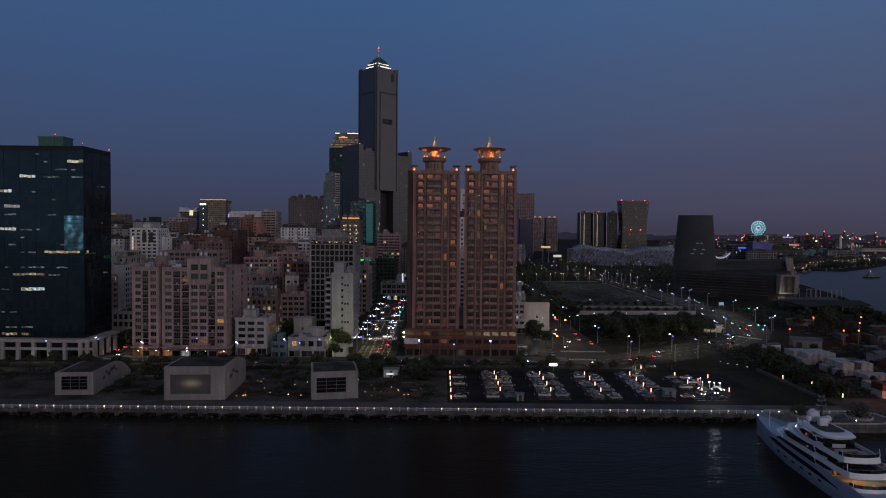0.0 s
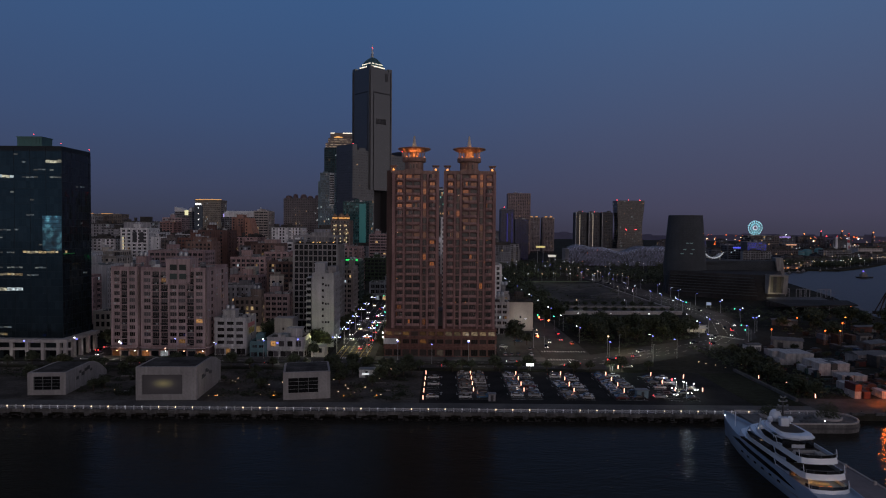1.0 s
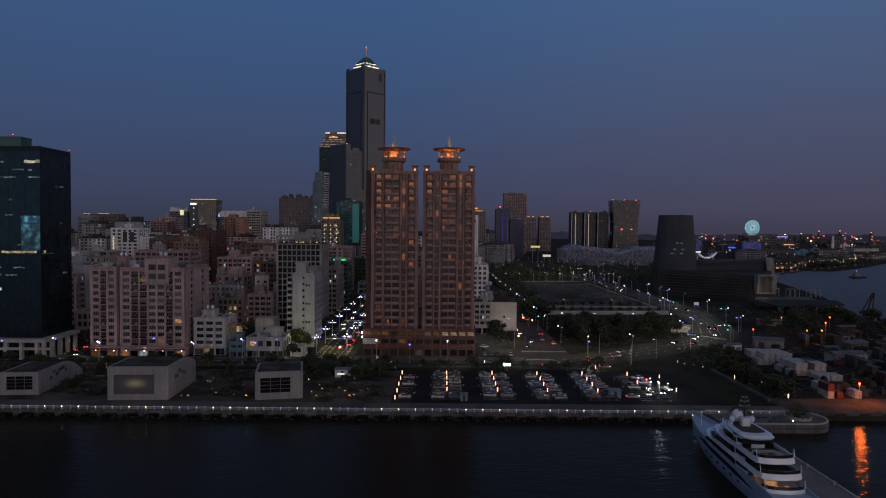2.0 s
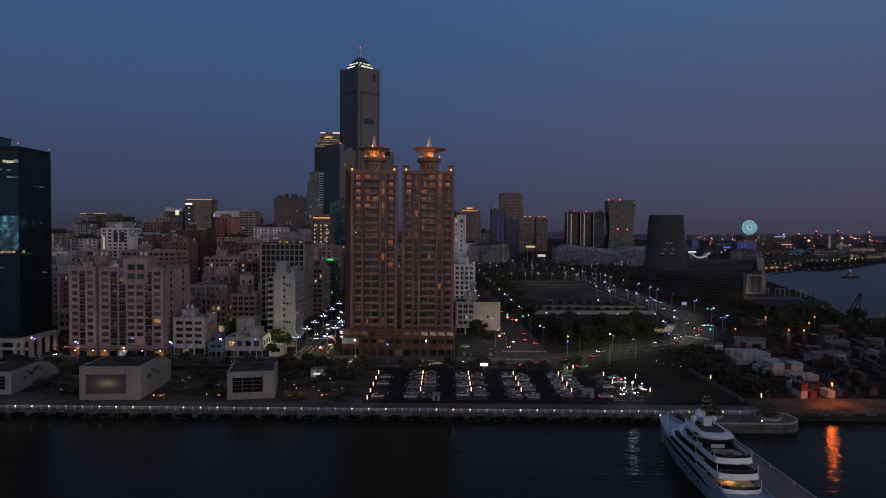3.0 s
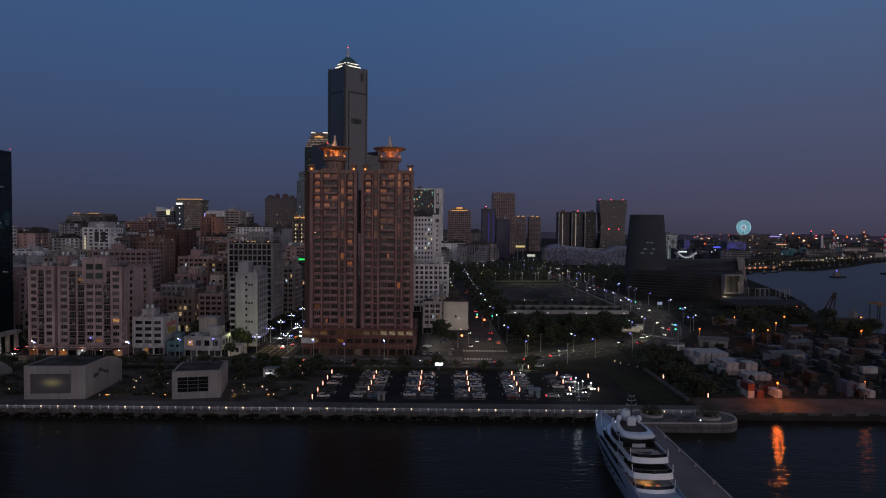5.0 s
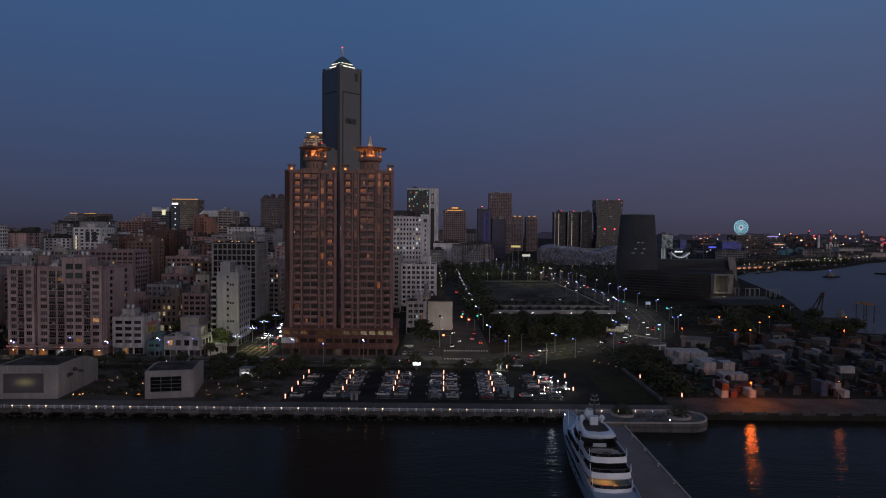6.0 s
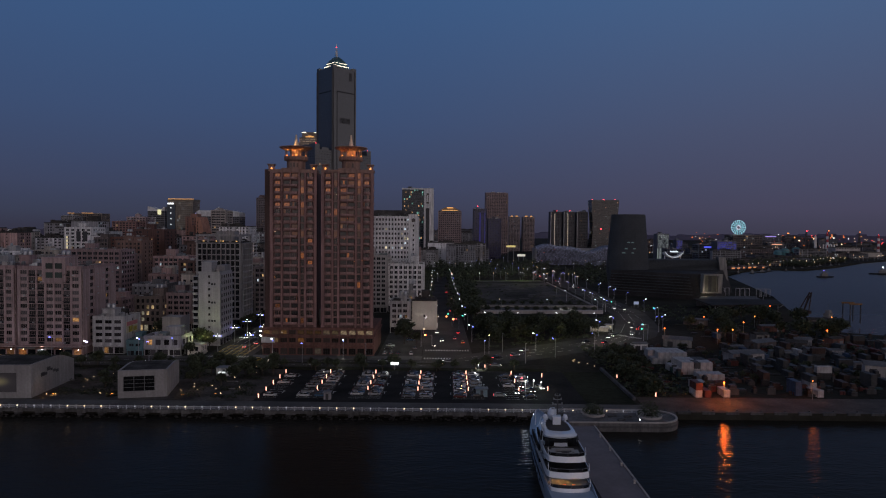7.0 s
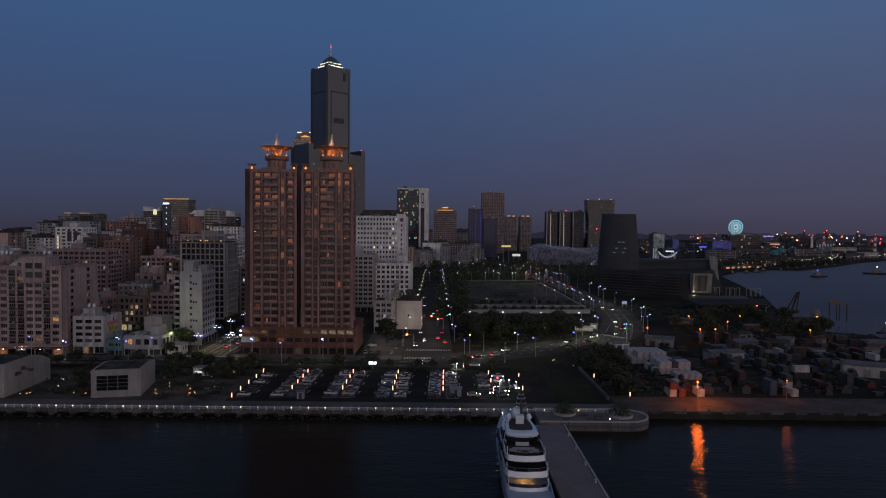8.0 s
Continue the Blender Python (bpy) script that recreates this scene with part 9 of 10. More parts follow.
# white arched roof by the terminal
s = thing("arched_roof", "white sweeping arched roof with a lit edge", "roof", (385, 905, 0))
k = Shape()
for i in range(12):
    a0, a1 = i / 12, (i + 1) / 12
    f = lambda a: (-13 + 26 * a, 22 + 8 * (2 * a - 1) ** 2)
    k.box(f(a0)[0], -6, min(f(a0)[1], f(a1)[1]), f(a1)[0], 6, min(f(a0)[1], f(a1)[1]) + 2.0)
part("shell", k, white_wall, s)
k = Shape()
for i in range(24):
    k.rod((f(i / 24)[0], -6.4, f(i / 24)[1] + 1.0), (f((i + 1) / 24)[0], -6.4, f((i + 1) / 24)[1] + 1.0), 0.35, 5)
part("edge_light", k, glow("arch_edge", (0.85, 0.9, 1.0), 0.5), s, "cold white light along the roof edge", smooth=True)
for x in (-11, 0, 11):
    part("column", Shape().rod((x, 0, 0), (x, 0, f((x + 13) / 26)[1]), 0.8), white_wall, s)
for i, (x, y, h) in enumerate(((1120, 2000, 52), (1260, 2150, 60), (1420, 2300, 62), (1530, 2300, 58))):
    s = thing("harbour_crane", "tall far harbour crane with an orange light", "crane", (x, y, 0), 15 * i)
    for a in (-8, 8):
        part("leg", Shape().rod((a, -6, 0), (a * 0.5, 0, h * 0.7), 1.0).rod((a, 6, 0), (a * 0.5, 0, h * 0.7), 1.0), dark_metal, s)
    part("boom", Shape().box(-14, -1.5, h * 0.7, 46, 1.5, h * 0.7 + 3), dark_metal, s)
    part("tower_head", Shape().box(-2, -1.5, h * 0.7, 2, 1.5, h), dark_metal, s)
    part("crane_light", Shape().turn([(0, 0), (2.2, 2), (0, 4)], 0, -2, h, 8).turn([(0, 0), (2.0, 1.8), (0, 3.6)], 20, -2, h * 0.7 + 3, 8), lamp_amber if i != 1 else lamp_red, s)

# ---- streets: lamps, trees, signals, traffic ----
def street_lamp(kind, label, h=9.0):
    ob = thing("street_lamp", label, "street lamp", group="street lamps")
    part("pole", Shape().turn([(0.22, 0), (0.2, 0.4), (0.11, 0.5), (0.07, h)], seg=8), lamp_pole, ob)
    part("arm", Shape().rod((0, 0, h - 0.3), (-1.5, 0, h + 0.15), 0.05), lamp_pole, ob)
    white = {"w": lamp_white, "b": lamp_blue, "y": lamp_warm, "wb": lamp_white, "x": None}[kind]
    head = Shape().turn([(0, -0.24), (0.32, -0.16), (0.36, 0.05), (0.2, 0.16), (0, 0.2)], -1.5, 0, h + 0.1, 8)
    part("lamp_head", head, white or grey_metal, ob, "glowing lamp head" if white else "", smooth=True)
    if kind == "wb":
        part("accent_light", Shape().turn([(0, -0.3), (0.34, 0), (0, 0.3)], 0.5, 0, h - 0.9, 8), lamp_blue, ob, "blue accent light")
    return ob


lamp_blue_white = glow("lamp_blue_white", (0.55, 0.6, 1.0), 5.0)
lamp_pole = surface("lamp_pole", (0.42, 0.42, 0.43), 0.5, metal=0.3, var=0.15)
lamp_kinds = {"w": "tall grey street lamp with a white head", "b": "tall grey street lamp with a blue head", "y": "tall grey street lamp with a warm head",
              "wb": "tall street lamp with white head and blue accent", "x": "tall grey street lamp that is switched off"}
lamp_protos = {}


far_lamps = {}


def put_lamp(x, y, kind, rz=0.0, z=0.0):
    if y > 700:
        f = far_lamps.setdefault(kind, Shape())
        f.rod((x, y, 0), (x, y, 9), 0.12, 4)
        big = 1.0 + max(0, y - 1500) / 700
        f.turn([(0, -0.26 * big), (0.28 * big, -0.12), (0.28 * big, 0.1), (0, 0.26 * big)], x, y, 9.2 + (rnd.uniform(0, 26) if kind in "or" else 0), 6, 1)
        return
    if kind not in lamp_protos:
        lamp_protos[kind] = street_lamp(kind, lamp_kinds[kind])
        lamp_protos[kind].matrix_basis = pose(x, y, z, 0, 0, rz)
    else:
        copy_thing(lamp_protos[kind], pose(x, y, z, 0, 0, rz))


rnd = random.Random(21)
# along the shore road
for i, x in enumerate((-196, -175, -158, -133, -112, -91, -72, -63)):
    put_lamp(x, 287.0 if i % 2 else 296.2, "wb" if i % 3 == 0 else ("b" if i % 3 == 1 else "wb"), 90, 0.15)
for x, y, k in ((-56, 296.4, "b"), (-10.5, 296.4, "wb"), (5.3, 286.9, "b"), (22, 296.4, "wb"), (33.5, 287.2, "x"), (87, 298, "b"), (97, 318, "x"), (90, 313, "y"), (105, 291, "x")):
    put_lamp(x, y, k, 90, 0.16 if y > 295.1 and x < 57 else 0.04)
# both kerbs of the avenue: twin-armed lamps with white heads and blue tips
avenue_lamp = thing("avenue_lamp", "twin-armed avenue lamp with white heads and blue tips", "street lamp", group="avenue lamps")
part("pole", Shape().turn([(0.25, 0), (0.2, 0.5), (0.12, 0.6), (0.08, 8.4)], seg=8), lamp_pole, avenue_lamp)
part("crossbar", Shape().rod((-1.9, 0, 7.6), (1.9, 0, 7.6), 0.06), lamp_pole, avenue_lamp)
for x in (-0.9, 0.9):
    part("lamp_head", Shape().turn([(0, -0.24), (0.28, -0.12), (0.28, 0.1), (0, 0.2)], x, 0, 7.5, 8), lamp_white, avenue_lamp, "glowing white lamp head")
for x in (-1.9, 1.9):
    part("blue_tip", Shape().turn([(0, -0.26), (0.3, 0), (0, 0.26)], x, 0, 7.6, 8), lamp_blue, avenue_lamp, "glowing blue tip")
part("top_light", Shape().turn([(0, -0.2), (0.22, 0), (0, 0.2)], 0, 0, 8.6, 8), lamp_white, avenue_lamp)
avenue_lamp.matrix_basis = pose(-41.0, 311.6, 0)
for i, y in enumerate((338, 361, 388, 420, 452, 495)):
    copy_thing(avenue_lamp, pose(-41.4 - 0.4 * i, y, 0))
for i, y in enumerate((315, 342, 363, 392, 430, 475)):
    copy_thing(avenue_lamp, pose(-26.8 - 0.4 * i, y, 0))
# the second avenue
for i in range(12):
    y = 330 + i * 42
    put_lamp(56.5 - i * 0.3, y, "w" if i % 3 else "y", 180)
    put_lamp(83 - i * 0.8, y + 15, "w" if i % 2 else "wb", 0)
# the curved road, its junction and the lanes over the open land
curve = [(84, 299), (104, 312), (136, 334), (158, 351), (177, 378), (193, 425), (201, 473), (202, 540), (203, 620), (204, 690)]
for x, y, k in ((113.6, 319.5, "wb"), (120.8, 305, "b"), (143, 321, "b"), (156, 368, "wb"), (176.7, 352, "b"), (168, 384, "wb"), (195.4, 384, "b"), (200.5, 392, "wb"), (208.5, 431, "wb"), (216, 480, "wb"), (187, 478, "wb"), (189, 494.5, "wb"),
                (216, 528, "b"), (188.5, 529, "wb"), (188, 556, "wb"), (216, 566, "wb"), (171, 547, "w"), (170, 590, "y"), (216.5, 587, "wb"), (189, 600, "w"), (216.5, 623, "wb"), (190, 640, "wb"), (214, 668, "w"), (190, 682, "b")):
    put_lamp(x, y, k, 200 if x > 196 else 20)
for i in range(16):
    f = i / 15
    put_lamp(213 - 20 * f + rnd.uniform(-5, 9), 702 + 200 * f + rnd.uniform(-9, 9), rnd.choice(["w", "wb", "b", "y", "o"]), 45)
    if i % 3:
        put_lamp(186 - 14 * f + rnd.uniform(-9, 5), 706 + 180 * f + rnd.uniform(-9, 9), rnd.choice(["wb", "w", "b"]), 45)
for i in range(14):
    f = i / 13
    put_lamp(188 - 150 * f + rnd.uniform(-4, 4), 905 + 90 * f + rnd.uniform(-6, 6), ("w", "y", "wb", "w")[i % 4], 45)
for x in (75, 109.8, 144.8, 180.3):
    put_lamp(x, 473.5 if x < 100 else 475, "w" if x > 110 else "y", 0)
for x in (94.5, 114.7, 138.4, 161.6):
    put_lamp(x, 398, "w", 0)
for i in range(11):
    put_lamp(60 + i * 16, 742 + i * 2 + rnd.uniform(-4, 4), "y" if i % 3 else "w", 0)
# scattered lights of the far ground
for i in range(60):
    y = rnd.uniform(760, 1240)
    x = rnd.uniform(0.03, 0.36) * y
    if 400 < x or (215 < x < 400 and 1090 < y < 1190):
        continue
    put_lamp(x, y, rnd.choice(["w", "w", "wb", "b", "y"]), rnd.uniform(0, 360))
for i in range(90):
    y = rnd.uniform(1000, 2200)
    x = rnd.uniform(0.42, 0.9) * y
    if y < 1284 and x > 520 + (y - 985) * 1.1 - 8 or y >= 1284 and x > 849 + (y - 1284) * 1.45 - 12:
        continue
    put_lamp(x, y, rnd.choice(["w", "y", "y", "w", "wb"]), rnd.uniform(0, 360))
for i in range(26):
    f = i / 25
    put_lamp(520 + 325 * f, 1000 + 290 * f + rnd.uniform(-2, 2), "y" if i % 3 else "w", 0)
for i in range(24):
    f = i / 23
    put_lamp(856 + 560 * f, 1296 + 380 * f + rnd.uniform(-3, 14), "y", 0)

for i in range(22):
    # two uneven rows along the dark park by the water
    f = rnd.random()
    put_lamp(690 + 200 * f + rnd.uniform(-5, 5), 1095 + 205 * f + rnd.choice([4, 34]) + rnd.uniform(-3, 3), rnd.choice(["y", "y", "w"]), 0)
for i in range(26):
    f = rnd.random()
    put_lamp(905 + 170 * f, 1312 + 140 * f + rnd.uniform(0, 26), rnd.choice(["y", "y", "w"]), 0)
# orange and red lights of the far harbour
for i in range(70):
    y = rnd.uniform(1500, 2600)
    x = rnd.uniform(0.52, 0.86) * y
    if x > 849 + (y - 1284) * 1.45 - 12:
        continue
    put_lamp(x, y, rnd.choice(["o", "o", "o", "r", "y", "w"]), 0)
far_lights = {}
for i in range(120):
    y = rnd.uniform(2100, 3900)
    x = rnd.uniform(0.40, 0.80) * y
    k = rnd.choice("oooyyrw")
    f, z, r = far_lights.setdefault(k, Shape()), rnd.uniform(12, 44), rnd.uniform(1.2, 2.4)
    f.rod((x, y, 0), (x, y, z), 0.5, 4)
    f.turn([(0, -r), (r, -0.3 * r), (r, 0.3 * r), (0, r)], x, y, z, 6, 1)
for k, f in far_lights.items():
    tagged(part("far_floodlights", f, [dark_metal, {"w": lamp_white, "y": lamp_warm, "o": lamp_orange, "r": lamp_red}[k]]), "floodlights on masts along the far harbour", "floodlights", kind="stuff")
for kind, f in far_lamps.items():
    tagged(part("far_street_lighting", f, [lamp_pole, {"w": lamp_white, "wb": lamp_blue_white, "b": lamp_blue, "y": lamp_warm, "o": lamp_orange, "r": lamp_red}[kind]]), "far street lamps with small bright heads", "street lamps", kind="stuff")

# pools of light: the avenue's lamps light its surface
for y in (322, 350, 380, 412, 450, 500):
    la = bpy.data.lights.new("avenue_light", "SPOT")
    la.energy, la.color, la.shadow_soft_size, la.spot_size, la.spot_blend = 6200, (1.0, 0.95, 0.66), 0.4, radians(128), 0.6
    f = (y - 295) / 405
    lo = new("avenue_light", la)
    lo.location = (-32 - 7 * f, y, 9.2)
for x, y, e, c in ((-139, 298.4, 160, (1.0, 0.6, 0.35)), (-118, 298.4, 160, (1.0, 0.7, 0.5)), (-88, 338, 260, (1.0, 0.85, 0.6)), (-50.4, 312.5, 1600, (0.95, 1.0, 0.45)), (-17.5, 316, 900, (0.95, 1.0, 0.5)), (112, 322, 1500, (0.95, 0.9, 0.35)), (93, 322, 600, (1.0, 0.6, 0.2)), (130, 348, 500, (1.0, 0.8, 0.3)), (100, 752, 2600, (0.95, 1.0, 0.6)), (150, 757, 2600, (0.95, 1.0, 0.6)), (68, 340, 900, (1.0, 0.55, 0.3)), (56, 380, 130, (1.0, 0.95, 0.85)), (105, 745, 3000, (1.0, 0.95, 0.5)), (160, 750, 3000, (1.0, 0.95, 0.5))):
    la = bpy.data.lights.new("street_light", "POINT")
    la.energy, la.color, la.shadow_soft_size = e, c, 0.5
    lo = new("street_light", la)
    lo.location = (x, y, 8.6 if y > 299 else 4.0)


# the lamps over the shore road, its junction and the curved road
for x, y, e in ((-180, 281, 1300), (-152, 306, 1100), (-152, 340, 1100), (-133, 287, 2200), (-91, 287, 2200), (-56, 288, 2400), (-10, 288, 2600), (22, 288, 2600), (60, 292, 2600), (88, 300, 2400), (112, 316, 2600), (138, 335, 2600), (162, 354, 3000), (180, 384, 3600),
                (194, 425, 3200), (203, 470, 3200), (202, 516, 2600), (203, 570, 2600), (203, 630, 2600), (47, 318, 4500), (46, 352, 2500), (70, 312, 2000), (69, 345, 2400), (67, 400, 2400), (110, 487, 2000), (160, 489, 2000), (201, 700, 3000), (196, 790, 3000)):
    la = bpy.data.lights.new("road_light", "SPOT")
    la.energy, la.color, la.shadow_soft_size, la.spot_size, la.spot_blend = e, (1.0, 0.93, 0.82), 0.4, radians(145), 0.7
    new("road_light", la).location = (x, y, 9.0)


# -- trees --
bark = surface("bark", (0.08, 0.062, 0.048), 0.9, var=0.3, big=1.2, fine=6)


def tree_proto(seed, h, r, mat, label, leaves=620):
    rr = random.Random(seed)
    ob = thing("tree", label, "tree")
    s = Shape()
    th = h * 0.42
    s.turn([(0.32, 0), (0.22, 0.5), (0.17, th * 0.6), (0.12, th)], seg=7)
    hubs = []
    for k in range(6):
        a = 2 * math.pi * k / 6 + rr.uniform(-0.4, 0.4)
        e = Vector((math.cos(a) * r * rr.uniform(0.35, 0.7), math.sin(a) * r * rr.uniform(0.35, 0.7), th + (h - th) * rr.uniform(0.2, 0.75)))
        s.rod((0, 0, th * rr.uniform(0.6, 1.0)), e, 0.1, 5, 0, 0.03)
        hubs.append(e)
    hubs += [Vector((rr.uniform(-0.3, 0.3) * r, rr.uniform(-0.3, 0.3) * r, h * rr.uniform(0.62, 0.9))) for _ in range(4)]
    part("trunk", s, bark, ob)
    c = Shape()
    for k in range(leaves):
        hub = rr.choice(hubs)
        d = Vector((rr.gauss(0, 1), rr.gauss(0, 1), rr.gauss(0, 0.75)))
        p = hub + d.normalized() * (rr.random() ** 0.45) * r * 0.5
        size = rr.uniform(0.3, 0.72) * (r / 3.2) ** 0.5
        n1 = Vector((rr.uniform(-1, 1), rr.uniform(-1, 1), rr.uniform(-0.6, 0.6))).normalized()
        n2 = n1.cross(Vector((rr.uniform(-1, 1), rr.uniform(-1, 1), 1))).normalized()
        c.face([p - n1 * size, p + n2 * size * 0.7, p + n1 * size, p - n2 * size * 0.7])
    tagged(part("crown", c, mat, ob, "leafy crown"), kind="stuff")
    return ob


tree_set = [tree_proto(1, 6.5, 2.9, leaf_mats[0], "dark green broad-leaved street tree"), tree_proto(2, 8.5, 3.6, leaf_mats[1], "tall olive-green street tree with a loose crown", 800),
            tree_proto(3, 4.2, 2.2, leaf_mats[0], "low dark bushy tree", 460), tree_proto(4, 10.5, 5.2, leaf_mats[0], "large dark round-crowned tree", 1300)]
placed = [False] * 4


far_wood = Shape()


def far_tree(x, y, h):
    """A tree of the far woods: trunk and a loose crown of leaf clumps."""
    far_wood.rod((x, y, 0), (x, y, h * 0.5), 0.3, 5, 1, 0.15)
    for k in range(70):
        d = Vector((rnd.gauss(0, 1), rnd.gauss(0, 1), rnd.gauss(0, 0.8))).normalized() * h * 0.45 * rnd.random() ** 0.4
        p = Vector((x, y, h * 0.62)) + d + Vector((noise.noise((x + k % 5, y, 1)) * 2, 0, 0))
        s_ = rnd.uniform(0.7, 1.5)
        n1 = Vector((rnd.uniform(-1, 1), rnd.uniform(-1, 1), rnd.uniform(-0.6, 0.6))).normalized()
        n2 = n1.cross(Vector((rnd.uniform(-1, 1), rnd.uniform(-1, 1), 1))).normalized()
        far_wood.face([p - n1 * s_, p + n2 * s_ * 0.7, p + n1 * s_, p - n2 * s_ * 0.7])


def put_tree(k, x, y, z=0.0, sc=1.0):
    if y > 440 and k in (1, 3):
        far_tree(x, y, (8.5, 10.5)[k == 3] * sc)
        return
    m = pose(x, y, z, 0, 0, rnd.uniform(0, 360)) @ Matrix.Scale(sc, 4)
    if not placed[k]:
        placed[k] = True
        tree_set[k].matrix_basis = m
        tagged(tree_set[k], group="street trees")
    else:
        t = copy_thing(tree_set[k], m)
        t.scale = (sc, sc, sc)


def shrub(x, y, z, r, h, seed):
    """A broad low bush: short stems and a dome of leaves."""
    rr = random.Random(seed)
    ob = thing("shrub", "broad low dark shrub in a planter", "shrub", (x, y, z))
    s = Shape()
    for k in range(5):
        a = 2 * math.pi * k / 5
        s.rod((0.2 * math.cos(a), 0.2 * math.sin(a), -0.1), (r * 0.6 * math.cos(a), r * 0.6 * math.sin(a), h * 0.6), 0.07, 5, 0, 0.03)
    part("stem", s, bark, ob)
    c = Shape()
    for k in range(900):
        d = Vector((rr.gauss(0, 1), rr.gauss(0, 1), abs(rr.gauss(0, 1)))).normalized() * rr.random() ** 0.35
        bump = 1 + 0.25 * noise.noise((d.x * 2 + seed, d.y * 2, d.z * 2))
        p = Vector((d.x * r * bump, d.y * r * bump, 0.25 + d.z * h * bump))
        q = rr.uniform(0.15, 0.35)
        n1 = Vector((rr.uniform(-1, 1), rr.uniform(-1, 1), rr.uniform(-0.6, 0.6))).normalized()
        n2 = n1.cross(Vector((rr.uniform(-1, 1), rr.uniform(-1, 1), 1))).normalized()
        c.face([p - n1 * q, p + n2 * q * 0.7, p + n1 * q, p - n2 * q * 0.7])
    tagged(part("foliage", c, leaf_mats[0], ob, "dense dark foliage"), kind="stuff")


shrub(117, 209.5, 0.75, 3.5, 2.9, 4)
shrub(134.5, 207.5, 0.75, 3.8, 4.4, 5)
rnd = random.Random(33)
put_tree(3, 47.5, 336, sc=1.15)
put_tree(0, 54, 337)
put_tree(3, -51.5, 320.6, sc=0.9)
put_tree(3, -81.5, 342)
put_tree(1, -79, 347)
for i in range(15):
    y = 314 + i * 15
    f = (y - 295) / 405
    if not 322 < y < 352:
        put_tree(rnd.choice([0, 1, 1]), -46.6 - 5.5 * f, y + rnd.uniform(-3, 3))
    put_tree(rnd.choice([0, 1, 1]), -18.6 - 9.5 * f, y + rnd.uniform(-3, 3))
for i in range(40):
    put_tree(rnd.choice([0, 2, 2]), -215 + i * 8 + rnd.uniform(-3, 3), 276 + rnd.uniform(-2, 2.0), 0.15)
for x, y, k in ((-146, 309, 3), (-158.6, 324, 1), (-145.6, 330, 3), (-158.4, 345, 3), (-130, 262, 0), (-122, 266, 2), (-112, 258, 2), (-66, 262, 2), (-104, 268, 0), (-150, 250, 0), (-145, 262, 1),
                (-14, 252, 0), (-17, 246, 2), (-26, 268, 2), (-22, 272, 0), (-58, 240, 2), (-64, 250, 2), (-116, 240, 2), (-118, 236, 2), (-12, 268, 0), (14, 272, 2), (34, 272.5, 2), (65, 272, 2), (-38, 272, 0), (-50, 300, 0), (-33, 262, 0), (-29.5, 257, 2), (-27, 264, 0), (-12.5, 261, 0), (-9, 257, 2), (-6, 263, 0), (-30, 250, 2), (-3, 268, 2)):
    put_tree(k, x + 0.3, y)
for i in range(34):
    x = 88 + rnd.uniform(0, 72)
    y = 324 + (x - 88) * 0.72 + rnd.uniform(0, 48)
    if 132 < x and y < 392 and rnd.random() < 0.6:
        continue
    put_tree(rnd.choice([1, 2, 3]), x, y, sc=rnd.uniform(0.65, 0.95))
for i in range(30):
    put_tree(rnd.choice([0, 2, 2]), 141 + rnd.uniform(0, 8), 233 + i * 1.9, sc=rnd.uniform(0.8, 1.15))
for i in range(60):
    put_tree(rnd.choice([1, 3]), 84 + rnd.uniform(-10, 6) - i * 0.05, 420 + i * 7)
for i in range(34):
    put_tree(rnd.choice([1, 3]), 54 - rnd.uniform(0, 8), 410 + i * 12)
for i in range(110):
    y = rnd.uniform(740, 1090)
    x = rnd.uniform(0.06, 0.36) * y
    put_tree(rnd.choice([1, 3, 3]), x, y, sc=1.1)
for i in range(26):
    put_tree(rnd.choice([1, 3, 2]), 219 + rnd.uniform(0, 80), 355 + rnd.uniform(0, 100))
for i in range(50):
    f = rnd.random()
    put_tree(3, 522 + 330 * f + rnd.uniform(-20, 0), 1004 + 290 * f + rnd.uniform(6, 34), sc=1.3)
for i in range(34):
    put_tree(2, 150 + rnd.uniform(0, 130), 240 + rnd.uniform(0, 95), sc=rnd.uniform(0.5, 0.9))
for i in range(12):
    put_tree(2, 92 + i * 7.5, 508 + i * 0.3)
    put_tree(2, 100 + i * 7, 471.5)
    put_tree(rnd.choice([0, 2]), 147.5 + rnd.uniform(0, 12), 292 + i * 2.2, sc=0.9)


for i in range(36):
    x = 87 + rnd.uniform(0, 66)
    y = 345 + max(0, (x - 108) * 0.6) + rnd.uniform(0, 85 - max(0, (x - 110)) * 0.7)
    put_tree(rnd.choice([1, 3, 3]), x, 345 + (y - 345) * 0.62, sc=rnd.uniform(0.7, 1.0))
for i in range(150):
    put_tree(rnd.choice([1, 3]), rnd.choice([rnd.uniform(79, 97), rnd.uniform(38, 55)]), 441 + rnd.random() ** 0.8 * 330, sc=rnd.uniform(0.8, 1.2))
for i in range(90):
    y = rnd.uniform(755, 1080)
    put_tree(3, rnd.uniform(0.05, 0.19) * y, y, sc=rnd.uniform(0.9, 1.3))
for i in range(60):
    x = rnd.uniform(222, 330)
    put_tree(3, x, 690 + rnd.uniform(0, 190), sc=rnd.uniform(0.8, 1.2))


spots = []
for i in range(420):
    x = rnd.uniform(86, 184)
    low = 318 + max(0, (x - 92)) * 0.68 + max(0, x - 160) * 3.0
    spots.append((x, rnd.uniform(low + 6, max(low + 8, 440))))
spots += [(rnd.uniform(137.5, 163), rnd.uniform(234, 336)) for i in range(260)]
spots += [(rnd.uniform(90, 183), 506 + 200 * rnd.random() ** 2) for i in range(120)]
